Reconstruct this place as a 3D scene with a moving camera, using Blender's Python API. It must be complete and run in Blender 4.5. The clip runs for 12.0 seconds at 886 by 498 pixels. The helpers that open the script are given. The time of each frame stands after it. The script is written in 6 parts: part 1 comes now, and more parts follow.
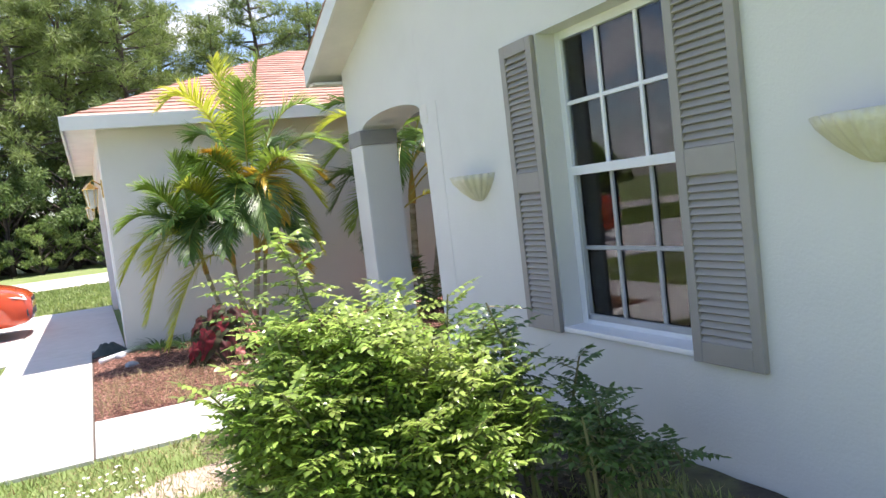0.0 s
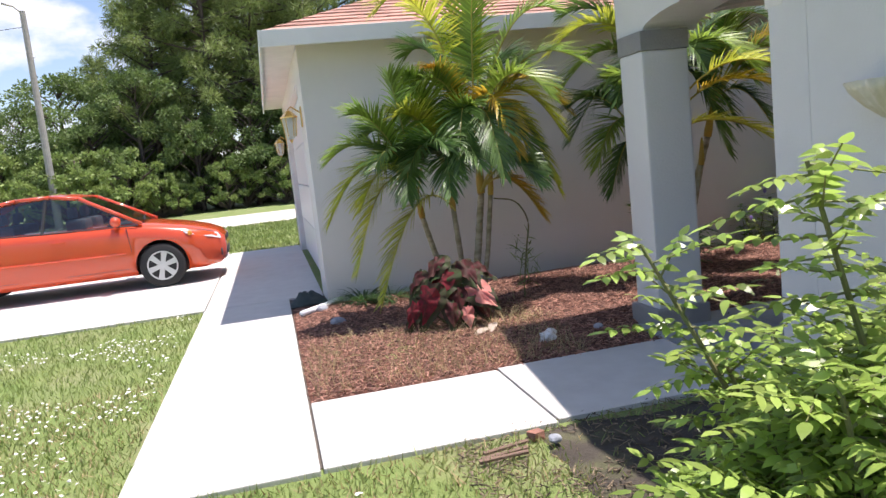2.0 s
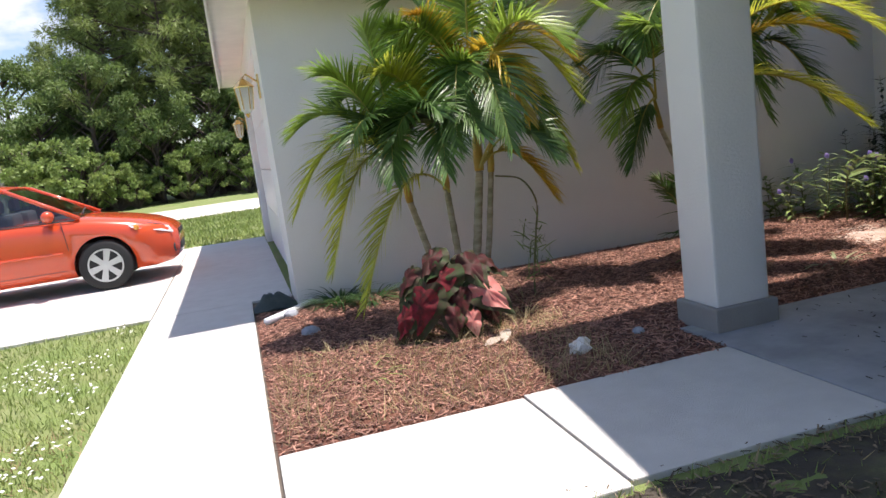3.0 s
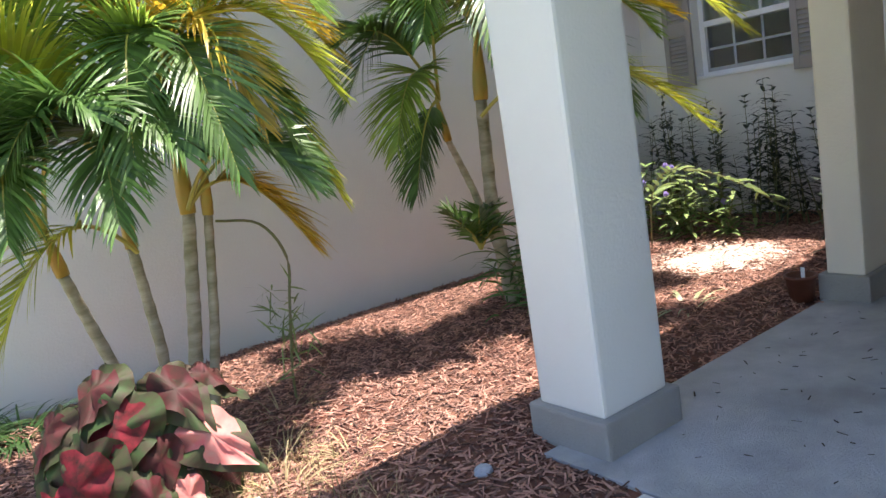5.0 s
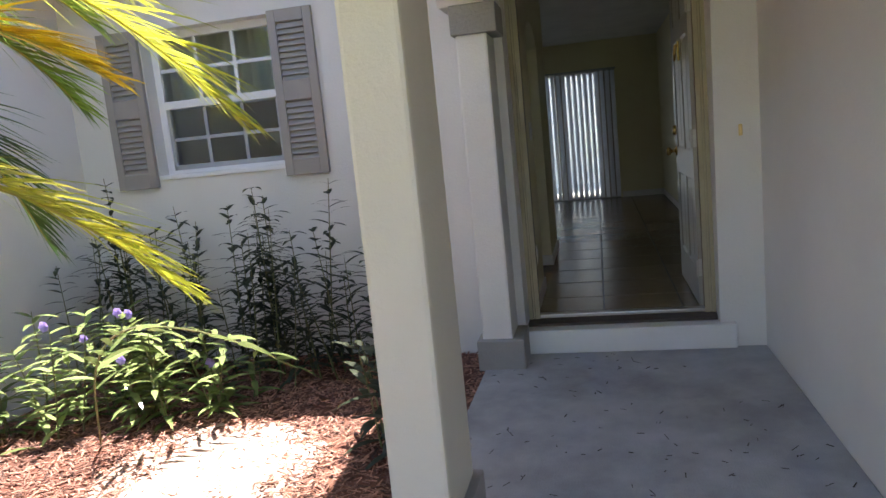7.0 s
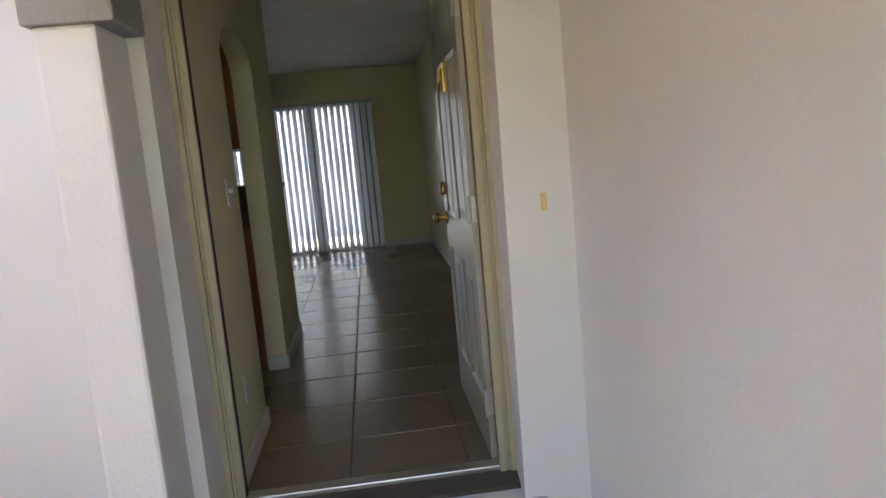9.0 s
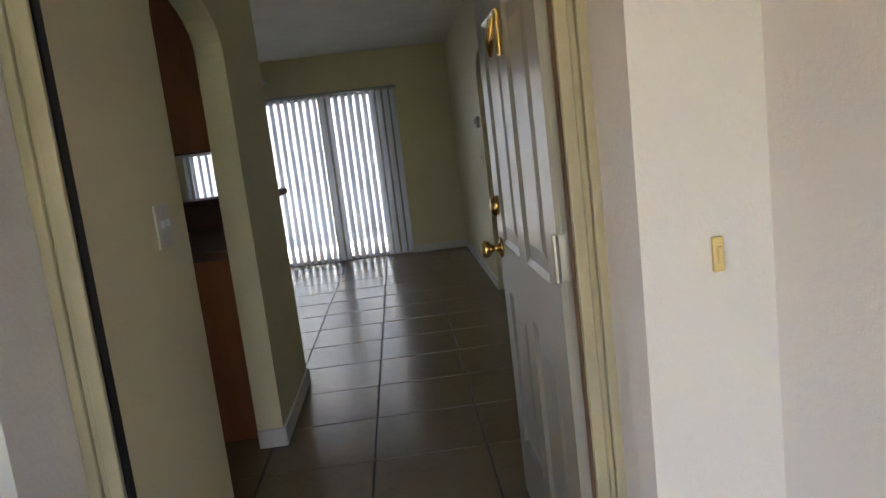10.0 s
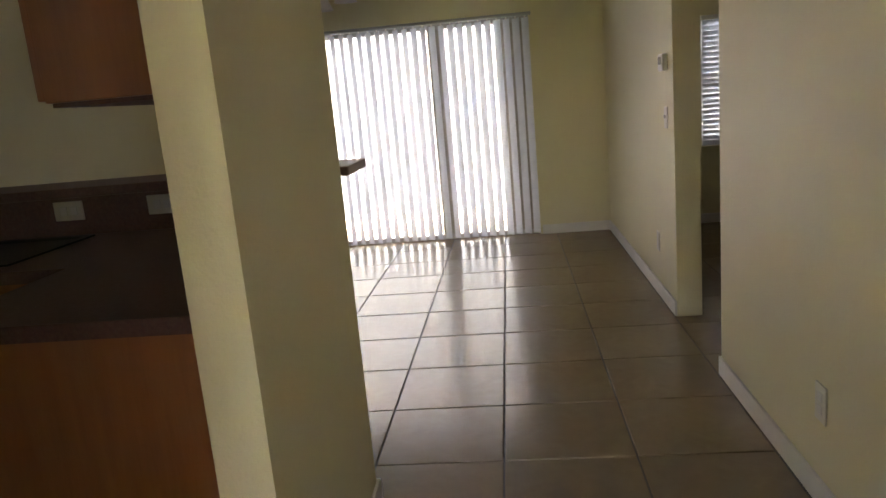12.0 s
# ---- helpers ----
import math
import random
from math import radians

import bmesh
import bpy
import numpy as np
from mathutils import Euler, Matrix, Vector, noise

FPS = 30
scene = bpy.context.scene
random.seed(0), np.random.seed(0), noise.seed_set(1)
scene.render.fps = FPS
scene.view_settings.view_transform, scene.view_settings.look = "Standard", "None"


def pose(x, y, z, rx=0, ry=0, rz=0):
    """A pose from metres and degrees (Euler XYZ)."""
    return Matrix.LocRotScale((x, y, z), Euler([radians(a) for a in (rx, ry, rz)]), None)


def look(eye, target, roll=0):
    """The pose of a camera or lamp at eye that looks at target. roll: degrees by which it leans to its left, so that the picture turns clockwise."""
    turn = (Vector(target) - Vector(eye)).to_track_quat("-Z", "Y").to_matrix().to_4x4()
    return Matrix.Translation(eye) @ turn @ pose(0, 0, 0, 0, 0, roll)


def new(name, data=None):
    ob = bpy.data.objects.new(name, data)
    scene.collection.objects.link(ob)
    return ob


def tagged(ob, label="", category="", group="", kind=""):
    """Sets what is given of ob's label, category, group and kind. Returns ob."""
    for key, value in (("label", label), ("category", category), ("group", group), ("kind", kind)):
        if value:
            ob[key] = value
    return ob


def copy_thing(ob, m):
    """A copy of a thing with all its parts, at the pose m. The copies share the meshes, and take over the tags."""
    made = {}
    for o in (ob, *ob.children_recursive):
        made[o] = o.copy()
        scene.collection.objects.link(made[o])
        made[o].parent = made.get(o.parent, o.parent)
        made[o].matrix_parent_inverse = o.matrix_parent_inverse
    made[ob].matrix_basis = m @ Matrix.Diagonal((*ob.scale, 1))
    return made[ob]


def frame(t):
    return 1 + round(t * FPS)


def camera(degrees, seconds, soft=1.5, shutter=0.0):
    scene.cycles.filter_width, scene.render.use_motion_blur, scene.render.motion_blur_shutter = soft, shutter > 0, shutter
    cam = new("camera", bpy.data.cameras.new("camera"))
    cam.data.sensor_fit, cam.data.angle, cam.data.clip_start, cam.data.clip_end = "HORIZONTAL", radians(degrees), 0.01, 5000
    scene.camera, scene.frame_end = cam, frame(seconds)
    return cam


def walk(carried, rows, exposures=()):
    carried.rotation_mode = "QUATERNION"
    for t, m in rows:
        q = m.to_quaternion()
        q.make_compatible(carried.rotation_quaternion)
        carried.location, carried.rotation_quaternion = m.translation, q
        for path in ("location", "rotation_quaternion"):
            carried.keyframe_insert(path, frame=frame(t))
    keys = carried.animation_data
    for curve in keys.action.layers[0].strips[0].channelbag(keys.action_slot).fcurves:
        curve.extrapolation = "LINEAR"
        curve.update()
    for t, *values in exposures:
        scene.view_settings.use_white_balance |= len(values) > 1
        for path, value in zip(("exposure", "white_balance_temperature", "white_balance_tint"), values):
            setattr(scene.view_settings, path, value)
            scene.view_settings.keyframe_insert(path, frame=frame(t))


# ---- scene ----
cam = camera(63.3, 12.0)
PATH = [
    (0, (0.106, 1.916, 1.273), (0.976, 3.711, 1.132), -6.7),
    (0.5, (0.016, 2.255, 1.28), (0.597, 4.164, 1.147), -6.3),
    (1, (-0.086, 2.703, 1.265), (0.325, 4.651, 1.079), -5.6),
    (1.5, (-0.096, 3.114, 1.302), (0.264, 5.067, 1.068), -6.2),
    (2, (-0.108, 3.54, 1.265), (0.339, 5.474, 1.016), -6.2),
    (2.5, (-0.065, 4.11, 1.237), (0.396, 6.034, 0.947), -6.7),
    (2.7, (-0.052, 4.304, 1.213), (0.421, 6.224, 0.912), -7.1),
    (4.3, (0.282, 5.712, 1.162), (1.215, 7.461, 0.903), -7.7),
    (4.5, (0.356, 5.854, 1.154), (1.337, 7.574, 0.873), -7.9),
    (5, (0.66, 6.235, 1.122), (1.815, 7.835, 0.796), -9.2),
    (5.5, (0.992, 6.632, 1.17), (2.455, 7.952, 0.827), -6.2),
    (6, (1.32, 6.911, 1.238), (3.042, 7.885, 0.949), -5.9),
    (6.5, (1.819, 7.071, 1.196), (3.659, 7.801, 0.909), -6.4),
    (7, (2.274, 7.272, 1.266), (4.202, 7.711, 0.965), -5.7),
    (7.2, (2.414, 7.276, 1.298), (4.36, 7.629, 1.004), -4.9),
    (7.5, (2.714, 7.379, 1.31), (4.686, 7.567, 1.036), -4.3),
    (7.7, (2.908, 7.327, 1.319), (4.886, 7.461, 1.053), -4.1),
    (9.3, (4.278, 7.11, 1.385), (6.247, 6.903, 1.102), -5.4),
    (9.5, (4.516, 7.111, 1.396), (6.486, 6.913, 1.111), -5.5),
    (10, (5.146, 7.059, 1.405), (7.121, 6.961, 1.103), -6.9),
    (10.2, (5.339, 7.072, 1.399), (7.316, 6.999, 1.105), -6.2),
    (10.5, (5.627, 7.094, 1.391), (7.606, 7.05, 1.107), -6.4),
    (10.8, (5.91, 7.115, 1.395), (7.891, 7.117, 1.118), -5.9),
    (11, (6.106, 7.101, 1.386), (8.085, 7.141, 1.105), -5.9),
    (11.3, (6.369, 7.114, 1.421), (8.342, 7.216, 1.107), -5.4),
    (11.5, (6.581, 7.121, 1.382), (8.551, 7.249, 1.058), -5.6),
    (12, (7.001, 7.205, 1.42), (8.947, 7.409, 1.009), -5.1),
]
walk(cam, [(t, look(eye, target, roll)) for t, eye, target, roll in PATH],
     exposures=[(0, 1.2, 6450, 19), (1.5, 0.88, 6450, 20), (2.5, 0.66, 6500, 19), (4.5, 1.5, 6700, 15), (5.0, 1.72, 6550, 15), (5.5, 1.82, 6400, 15), (6.5, 2.05, 6350, 19), (7.7, 2.7, 6950, 22), (9.3, 3.5, 6800, 25), (10.0, 3.75, 6900, 25), (10.5, 4.05, 6900, 21), (11.0, 4.45, 8000, 27), (12.0, 4.85, 8200, 31)])

# ---- light ----
SUN_TO = Vector((0.265, -0.02, 1.0)).normalized()
world = bpy.data.worlds.new("sky")
scene.world = world
world.use_nodes = True
wn = world.node_tree
sky = wn.nodes.new("ShaderNodeTexSky")
sky.sky_type = "NISHITA"
sky.sun_disc = False
sky.sun_elevation = math.asin(SUN_TO.z)
sky.sun_rotation = math.atan2(SUN_TO.x, SUN_TO.y)
sky.air_density, sky.dust_density, sky.ozone_density = 1.0, 0.8, 1.2
wn.nodes["Background"].inputs[1].default_value = 0.115
wn.links.new(sky.outputs[0], wn.nodes["Background"].inputs[0])
sun = new("sun", bpy.data.lights.new("sun", "SUN"))
sun.data.energy, sun.data.angle, sun.data.color = 4.6, radians(0.53), (1.0, 0.95, 0.87)
sun.matrix_world = look(SUN_TO * 40, (0, 0, 0))


def area_light(name, place, target, sx, sy, watts, colour):
    lamp = new(name, bpy.data.lights.new(name, "AREA"))
    lamp.data.shape, lamp.data.size, lamp.data.size_y = "RECTANGLE", sx, sy
    lamp.data.energy, lamp.data.color = watts, colour
    lamp.matrix_world = look(place, target)
    return lamp


# daylight in the openings of the back rooms
area_light("daylight_slider", (13.57, 8.2, 1.15), (0, 8.2, 1.15), 2.4, 1.95, 0.7, (0.95, 0.97, 1.0))
area_light("daylight_bedroom", (13.57, 5.1, 1.35), (0, 5.1, 1.35), 0.85, 1.1, 0.6, (0.92, 0.96, 1.0))


# ---- materials ----
def mat(name, colour, rough=0.6, colour2=None, scale=6.0, bump=0.0, bump_scale=60.0, metal=0.0, spec=0.5,
        stain=None, stain_scale=1.2, stain_amount=0.4, vary=0.0, translucent=0.0, detail=6.0, stretch=(1, 1, 1)):
    m = bpy.data.materials.new(name)
    m.use_nodes = True
    n, l = m.node_tree.nodes, m.node_tree.links
    b = n["Principled BSDF"]
    b.inputs["Roughness"].default_value = rough
    b.inputs["Metallic"].default_value = metal
    b.inputs["Specular IOR Level"].default_value = spec
    co = n.new("ShaderNodeTexCoord")
    mp = n.new("ShaderNodeMapping")
    mp.inputs["Scale"].default_value = stretch
    l.new(co.outputs["Object"], mp.inputs["Vector"])
    out = None

    def noise_tex(sc, det=6.0):
        t = n.new("ShaderNodeTexNoise")
        t.inputs["Scale"].default_value = sc
        t.inputs["Detail"].default_value = det
        t.inputs["Roughness"].default_value = 0.62
        l.new(mp.outputs["Vector"], t.inputs["Vector"])
        return t

    def ramp(t, lo, hi):
        r = n.new("ShaderNodeMapRange")
        r.inputs["From Min"].default_value, r.inputs["From Max"].default_value = lo, hi
        l.new(t.outputs["Fac"], r.inputs["Value"])
        return r

    def mixc(fac, a, c):
        x = n.new("ShaderNodeMix")
        x.data_type = "RGBA"
        l.new(fac, x.inputs["Factor"])
        for v, s in ((a, x.inputs[6]), (c, x.inputs[7])):
            if isinstance(v, tuple):
                s.default_value = (*v, 1)
            else:
                l.new(v, s)
        return x.outputs[2]

    c2 = colour2 or tuple(v * 0.86 for v in colour)
    out = mixc(ramp(noise_tex(scale, detail), 0.32, 0.68).outputs[0], colour, c2)
    if stain:
        rs = ramp(noise_tex(stain_scale, 8), 0.48, 0.75)
        sc = n.new("ShaderNodeMath")
        sc.operation = "MULTIPLY"
        sc.inputs[1].default_value = stain_amount
        l.new(rs.outputs[0], sc.inputs[0])
        out = mixc(sc.outputs[0], out, stain)
    if vary:
        oi = n.new("ShaderNodeObjectInfo")
        gi = n.new("ShaderNodeNewGeometry")
        ad = n.new("ShaderNodeMath")
        ad.operation = "ADD"
        l.new(oi.outputs["Random"], ad.inputs[0])
        l.new(gi.outputs["Random Per Island"], ad.inputs[1])
        fr = n.new("ShaderNodeMath")
        fr.operation = "FRACT"
        l.new(ad.outputs[0], fr.inputs[0])
        mr = n.new("ShaderNodeMapRange")
        mr.inputs["To Min"].default_value, mr.inputs["To Max"].default_value = 1 - vary, 1 + vary
        l.new(fr.outputs[0], mr.inputs["Value"])
        hs = n.new("ShaderNodeHueSaturation")
        l.new(mr.outputs[0], hs.inputs["Value"])
        l.new(out, hs.inputs["Color"])
        out = hs.outputs[0]
    l.new(out, b.inputs["Base Color"])
    if bump:
        bt = noise_tex(bump_scale, 5)
        bp = n.new("ShaderNodeBump")
        bp.inputs["Strength"].default_value = min(1.0, bump)
        bp.inputs["Distance"].default_value = 0.012
        l.new(bt.outputs["Fac"], bp.inputs["Height"])
        l.new(bp.outputs[0], b.inputs["Normal"])
    if translucent:
        tr = n.new("ShaderNodeBsdfTranslucent")
        l.new(out, tr.inputs["Color"])
        mx = n.new("ShaderNodeMixShader")
        mx.inputs[0].default_value = translucent
        l.new(b.outputs[0], mx.inputs[1])
        l.new(tr.outputs[0], mx.inputs[2])
        l.new(mx.outputs[0], n["Material Output"].inputs["Surface"])
    return m


def glass_mat(name, tint=(0.9, 0.95, 0.93), rough=0.0, clear=0.75):
    m = bpy.data.materials.new(name)
    m.use_nodes = True
    n, l = m.node_tree.nodes, m.node_tree.links
    g = n.new("ShaderNodeBsdfGlossy")
    g.inputs["Roughness"].default_value = rough
    t = n.new("ShaderNodeBsdfTransparent")
    t.inputs["Color"].default_value = (*tint, 1)
    f = n.new("ShaderNodeFresnel")
    f.inputs["IOR"].default_value = 1.75
    x = n.new("ShaderNodeMixShader")
    l.new(f.outputs[0], x.inputs[0])
    l.new(t.outputs[0], x.inputs[1])
    l.new(g.outputs[0], x.inputs[2])
    l.new(x.outputs[0], n["Material Output"].inputs["Surface"])
    return m


M = dict(
    stucco=mat("stucco", (0.72, 0.71, 0.68), 0.85, (0.68, 0.67, 0.64), 1.5, 0.22, 70, stain=(0.56, 0.54, 0.50), stain_scale=0.7, stain_amount=0.35),
    stucco_grey=mat("grey_stucco", (0.33, 0.32, 0.30), 0.85, (0.28, 0.27, 0.26), 4, 0.5, 60, stain=(0.2, 0.19, 0.18), stain_amount=0.4),
    soffit=mat("soffit_paint", (0.76, 0.73, 0.68), 0.7, None, 3, 0.15, 40),
    fascia=mat("fascia_paint", (0.74, 0.74, 0.72), 0.5, (0.68, 0.68, 0.66), 3, 0.1, 30),
    taupe=mat("taupe_vinyl", (0.34, 0.315, 0.285), 0.55, (0.31, 0.285, 0.26), 5, 0.15, 120, stain=(0.42, 0.40, 0.37), stain_amount=0.3),
    white_vinyl=mat("white_vinyl", (0.80, 0.81, 0.82), 0.35, (0.76, 0.77, 0.78), 8, 0.05, 80),
    grey_vinyl=mat("weathered_aluminium", (0.42, 0.43, 0.44), 0.45, (0.35, 0.36, 0.37), 9, 0.1, 80),
    concrete=mat("concrete", (0.60, 0.59, 0.56), 0.88, (0.54, 0.53, 0.50), 7, 0.5, 130, stain=(0.42, 0.40, 0.37), stain_scale=1.6, stain_amount=0.32),
    # dirt stains, their contrast deepened to carry some of the light falloff
    porch=mat("worn_shaded_porch_concrete", (0.42, 0.43, 0.44), 0.75, (0.31, 0.32, 0.33), 5, 0.45, 110, stain=(0.20, 0.20, 0.20), stain_scale=1.7, stain_amount=0.9),
    joint=mat("joint_dirt", (0.12, 0.10, 0.08), 0.95, None, 20, 0.3, 90),
    lawn=mat("lawn_soil", (0.15, 0.22, 0.055), 0.95, (0.19, 0.22, 0.075), 1.8, 0.8, 40, stain=(0.36, 0.32, 0.22), stain_scale=0.9, stain_amount=0.35),
    # soil colour taken far down to hold the shade lying on it
    sand=mat("shaded_sandy_soil", (0.080, 0.066, 0.05), 0.95, (0.040, 0.033, 0.025), 2.6, 0.8, 45, stain=(0.15, 0.17, 0.06), stain_scale=3, stain_amount=0.8),
    mulch=mat("mulch_bed", (0.17, 0.06, 0.036), 0.95, (0.09, 0.038, 0.025), 14, 1.0, 55, stain=(0.28, 0.15, 0.09), stain_scale=1.5, stain_amount=0.5),
    chip=mat("bark_chip", (0.39, 0.21, 0.15), 0.85, (0.20, 0.095, 0.068), 20, 0.5, 120, vary=0.75),
    road=mat("pale_road", (0.62, 0.59, 0.53), 0.9, (0.52, 0.50, 0.45), 1.2, 0.3, 30),
    shingle=mat("terracotta_shingle", (0.47, 0.265, 0.20), 0.85, (0.40, 0.225, 0.17), 6, 0.5, 90, vary=0.18),
    wall_in=mat("cream_wall_paint", (0.78, 0.73, 0.50), 0.6, (0.75, 0.70, 0.47), 1.2, 0.22, 70),
    ceiling=mat("ceiling_paint", (0.80, 0.79, 0.74), 0.8, None, 2, 0.5, 90),
    white_trim=mat("white_trim", (0.80, 0.79, 0.74), 0.4, None, 4, 0.08, 50),
    tile=mat("beige_tile", (0.28, 0.21, 0.135), 0.23, (0.225, 0.165, 0.105), 3.2, 0.05, 18, stain=(0.31, 0.245, 0.165), stain_scale=5, stain_amount=0.6, vary=0.07),
    grout=mat("dark_grout", (0.10, 0.085, 0.07), 0.9, None, 25, 0.3, 90),
    wood=mat("cherry_cabinet", (0.50, 0.21, 0.09), 0.32, (0.41, 0.165, 0.07), 5, 0.1, 30, stretch=(5, 5, 0.5)),
    laminate=mat("brown_laminate", (0.22, 0.115, 0.085), 0.45, (0.16, 0.08, 0.06), 90, 0.05, 200, stain=(0.21, 0.15, 0.13), stain_scale=60, stain_amount=0.6),
    door=mat("door_paint", (0.36, 0.345, 0.29), 0.3, (0.33, 0.315, 0.265), 2, 0.08, 60, stain=(0.27, 0.25, 0.20), stain_amount=0.3),
    casing=mat("door_casing_paint", (0.43, 0.39, 0.25), 0.45, (0.37, 0.33, 0.21), 6, 0.15, 60),
    brass=mat("brass", (0.80, 0.55, 0.22), 0.18, (0.72, 0.47, 0.17), 20, 0.0, 40, metal=1.0),
    steel=mat("worn_steel", (0.55, 0.54, 0.50), 0.35, None, 20, 0.1, 60, metal=0.9),
    bronze=mat("dark_bronze", (0.05, 0.045, 0.04), 0.4, None, 20, 0.0, 60, metal=0.7),
    plate=mat("switch_plastic", (0.78, 0.76, 0.66), 0.35, None, 10),
    shade=mat("frosted_shade", (0.85, 0.85, 0.82), 0.4, None, 10, translucent=0.5),
    blind=mat("blind_vinyl", (0.74, 0.79, 0.86), 0.5, (0.70, 0.75, 0.82), 3, translucent=0.12),
    blind_dark=mat("grey_fabric", (0.33, 0.32, 0.29), 0.8, None, 10),
    room_shade=mat("room_shade_grey", (0.30, 0.29, 0.27), 0.8, None, 2),
    sconce=mat("plaster_sconce", (0.70, 0.66, 0.50), 0.6, (0.62, 0.58, 0.42), 12, 0.3, 60, stain=(0.80, 0.79, 0.74), stain_scale=9, stain_amount=0.7),
    rubber=mat("black_rubber", (0.02, 0.02, 0.02), 0.75, None, 30, 0.2, 90),
    glass=glass_mat("window_glass"),
)


# ---- mesh helpers ----
def box_bm(x0, x1, y0, y1, z0, z1, bevel=0.0, bm=None):
    own = bmesh.new()
    bmesh.ops.create_cube(own, size=1)
    for v in own.verts:
        v.co = Vector((x0 + (v.co.x + 0.5) * (x1 - x0), y0 + (v.co.y + 0.5) * (y1 - y0), z0 + (v.co.z + 0.5) * (z1 - z0)))
    if bevel:
        bmesh.ops.bevel(own, geom=own.edges[:], offset=bevel, segments=2, affect="EDGES", profile=0.6)
    if bm is None:
        return own
    tmp = bpy.data.meshes.new("tmp")
    own.to_mesh(tmp)
    own.free()
    bm.from_mesh(tmp)
    bpy.data.meshes.remove(tmp)
    return bm


def mesh_of(bm, name, material, smooth=False):
    me = bpy.data.meshes.new(name)
    bmesh.ops.recalc_face_normals(bm, faces=bm.faces[:])
    bm.to_mesh(me)
    bm.free()
    if material:
        me.materials.append(material)
    if smooth:
        for p in me.polygons:
            p.use_smooth = True
    return me


def part(name, bm, material, parent=None, label="", smooth=False):
    ob = new(name, mesh_of(bm, name, material, smooth))
    if parent:
        ob.parent = parent
        ob.matrix_parent_inverse = parent.matrix_basis.inverted()
    return tagged(ob, label)


def empty(name, place, label, category, group=""):
    ob = new(name)
    ob.empty_display_size = 0.1
    ob.matrix_basis = Matrix.Translation(place)
    return tagged(ob, label, category, group)


def structure(name, bm, material, label, category):
    return tagged(part(name, bm, material), label, category, "", "structure")


def slab_poly(points, axis, a, b, bm=None):
    """A flat outline given in the other two axes, extruded along axis from a to b."""
    bm = bm or bmesh.new()

    def put(p, v):
        return {"x": (v, p[0], p[1]), "y": (p[0], v, p[1]), "z": (p[0], p[1], v)}[axis]

    lo = [bm.verts.new(put(p, a)) for p in points]
    hi = [bm.verts.new(put(p, b)) for p in points]
    bm.faces.new(lo)
    bm.faces.new(hi)
    k = len(points)
    for i in range(k):
        bm.faces.new((lo[i], lo[(i + 1) % k], hi[(i + 1) % k], hi[i]))
    return bm


def arch_points(u0, u1, spring, crown, steps=14):
    """Points of an arch from u0 to u1 (half ellipse)."""
    c, r = (u0 + u1) / 2, (u1 - u0) / 2
    return [(c - r * math.cos(math.pi * i / steps), spring + (crown - spring) * math.sin(math.pi * i / steps)) for i in range(steps + 1)]


def tube(bm, points, radii, sides=8):
    rings = []
    for i, p in enumerate(points):
        p = Vector(p)
        d = Vector(points[min(i + 1, len(points) - 1)]) - Vector(points[max(i - 1, 0)])
        d = d.normalized() if d.length > 1e-9 else Vector((0, 0, 1))
        side = d.cross(Vector((0, 0, 1)))
        side = side.normalized() if side.length > 1e-4 else Vector((1, 0, 0))
        up = side.cross(d).normalized()
        r = radii[i] if isinstance(radii, (list, tuple)) else radii
        rings.append([bm.verts.new(p + (side * math.cos(2 * math.pi * k / sides) + up * math.sin(2 * math.pi * k / sides)) * r) for k in range(sides)])
    for a, b in zip(rings, rings[1:]):
        for k in range(sides):
            bm.faces.new((a[k], a[(k + 1) % sides], b[(k + 1) % sides], b[k]))
    bm.faces.new(rings[0])
    bm.faces.new(rings[-1])
    return bm


def lathe(bm, profile, centre=(0, 0, 0), sides=20, axis="z", sweep=1.0):
    """profile: (radius, height) pairs."""
    rings = []
    count = sides if sweep == 1.0 else sides + 1
    for r, h in profile:
        ring = []
        for k in range(count):
            a = 2 * math.pi * sweep * k / sides
            p = {"z": (r * math.cos(a), r * math.sin(a), h), "y": (r * math.cos(a), h, r * math.sin(a)), "x": (h, r * math.cos(a), r * math.sin(a))}[axis]
            ring.append(bm.verts.new(Vector(p) + Vector(centre)))
        rings.append(ring)
    for a, b in zip(rings, rings[1:]):
        for k in range(count if sweep == 1.0 else count - 1):
            bm.faces.new((a[k], a[(k + 1) % count], b[(k + 1) % count], b[k]))
    if sweep == 1.0:
        for ring, (r, h) in ((rings[0], profile[0]), (rings[-1], profile[-1])):
            if r > 1e-5:
                bm.faces.new(ring)
    return bm


# ---- ground ----
XW, XD, YG, YP = 2.36, 6.30, 10.48, 6.45      # window wall, door wall, garage side wall, porch side wall
ZF, ZC = 0.14, 2.47                           # indoor floor and ceiling

bm = bmesh.new()
bmesh.ops.create_grid(bm, x_segments=60, y_segments=60, size=1)
for v in bm.verts:
    v.co = Vector((math.copysign(abs(v.co.x) ** 2.2, v.co.x) * 900 - 3, math.copysign(abs(v.co.y) ** 2.2, v.co.y) * 900 + 10, -0.025))
structure("ground", bm, M["lawn"], "patchy green lawn on sandy soil", "lawn")

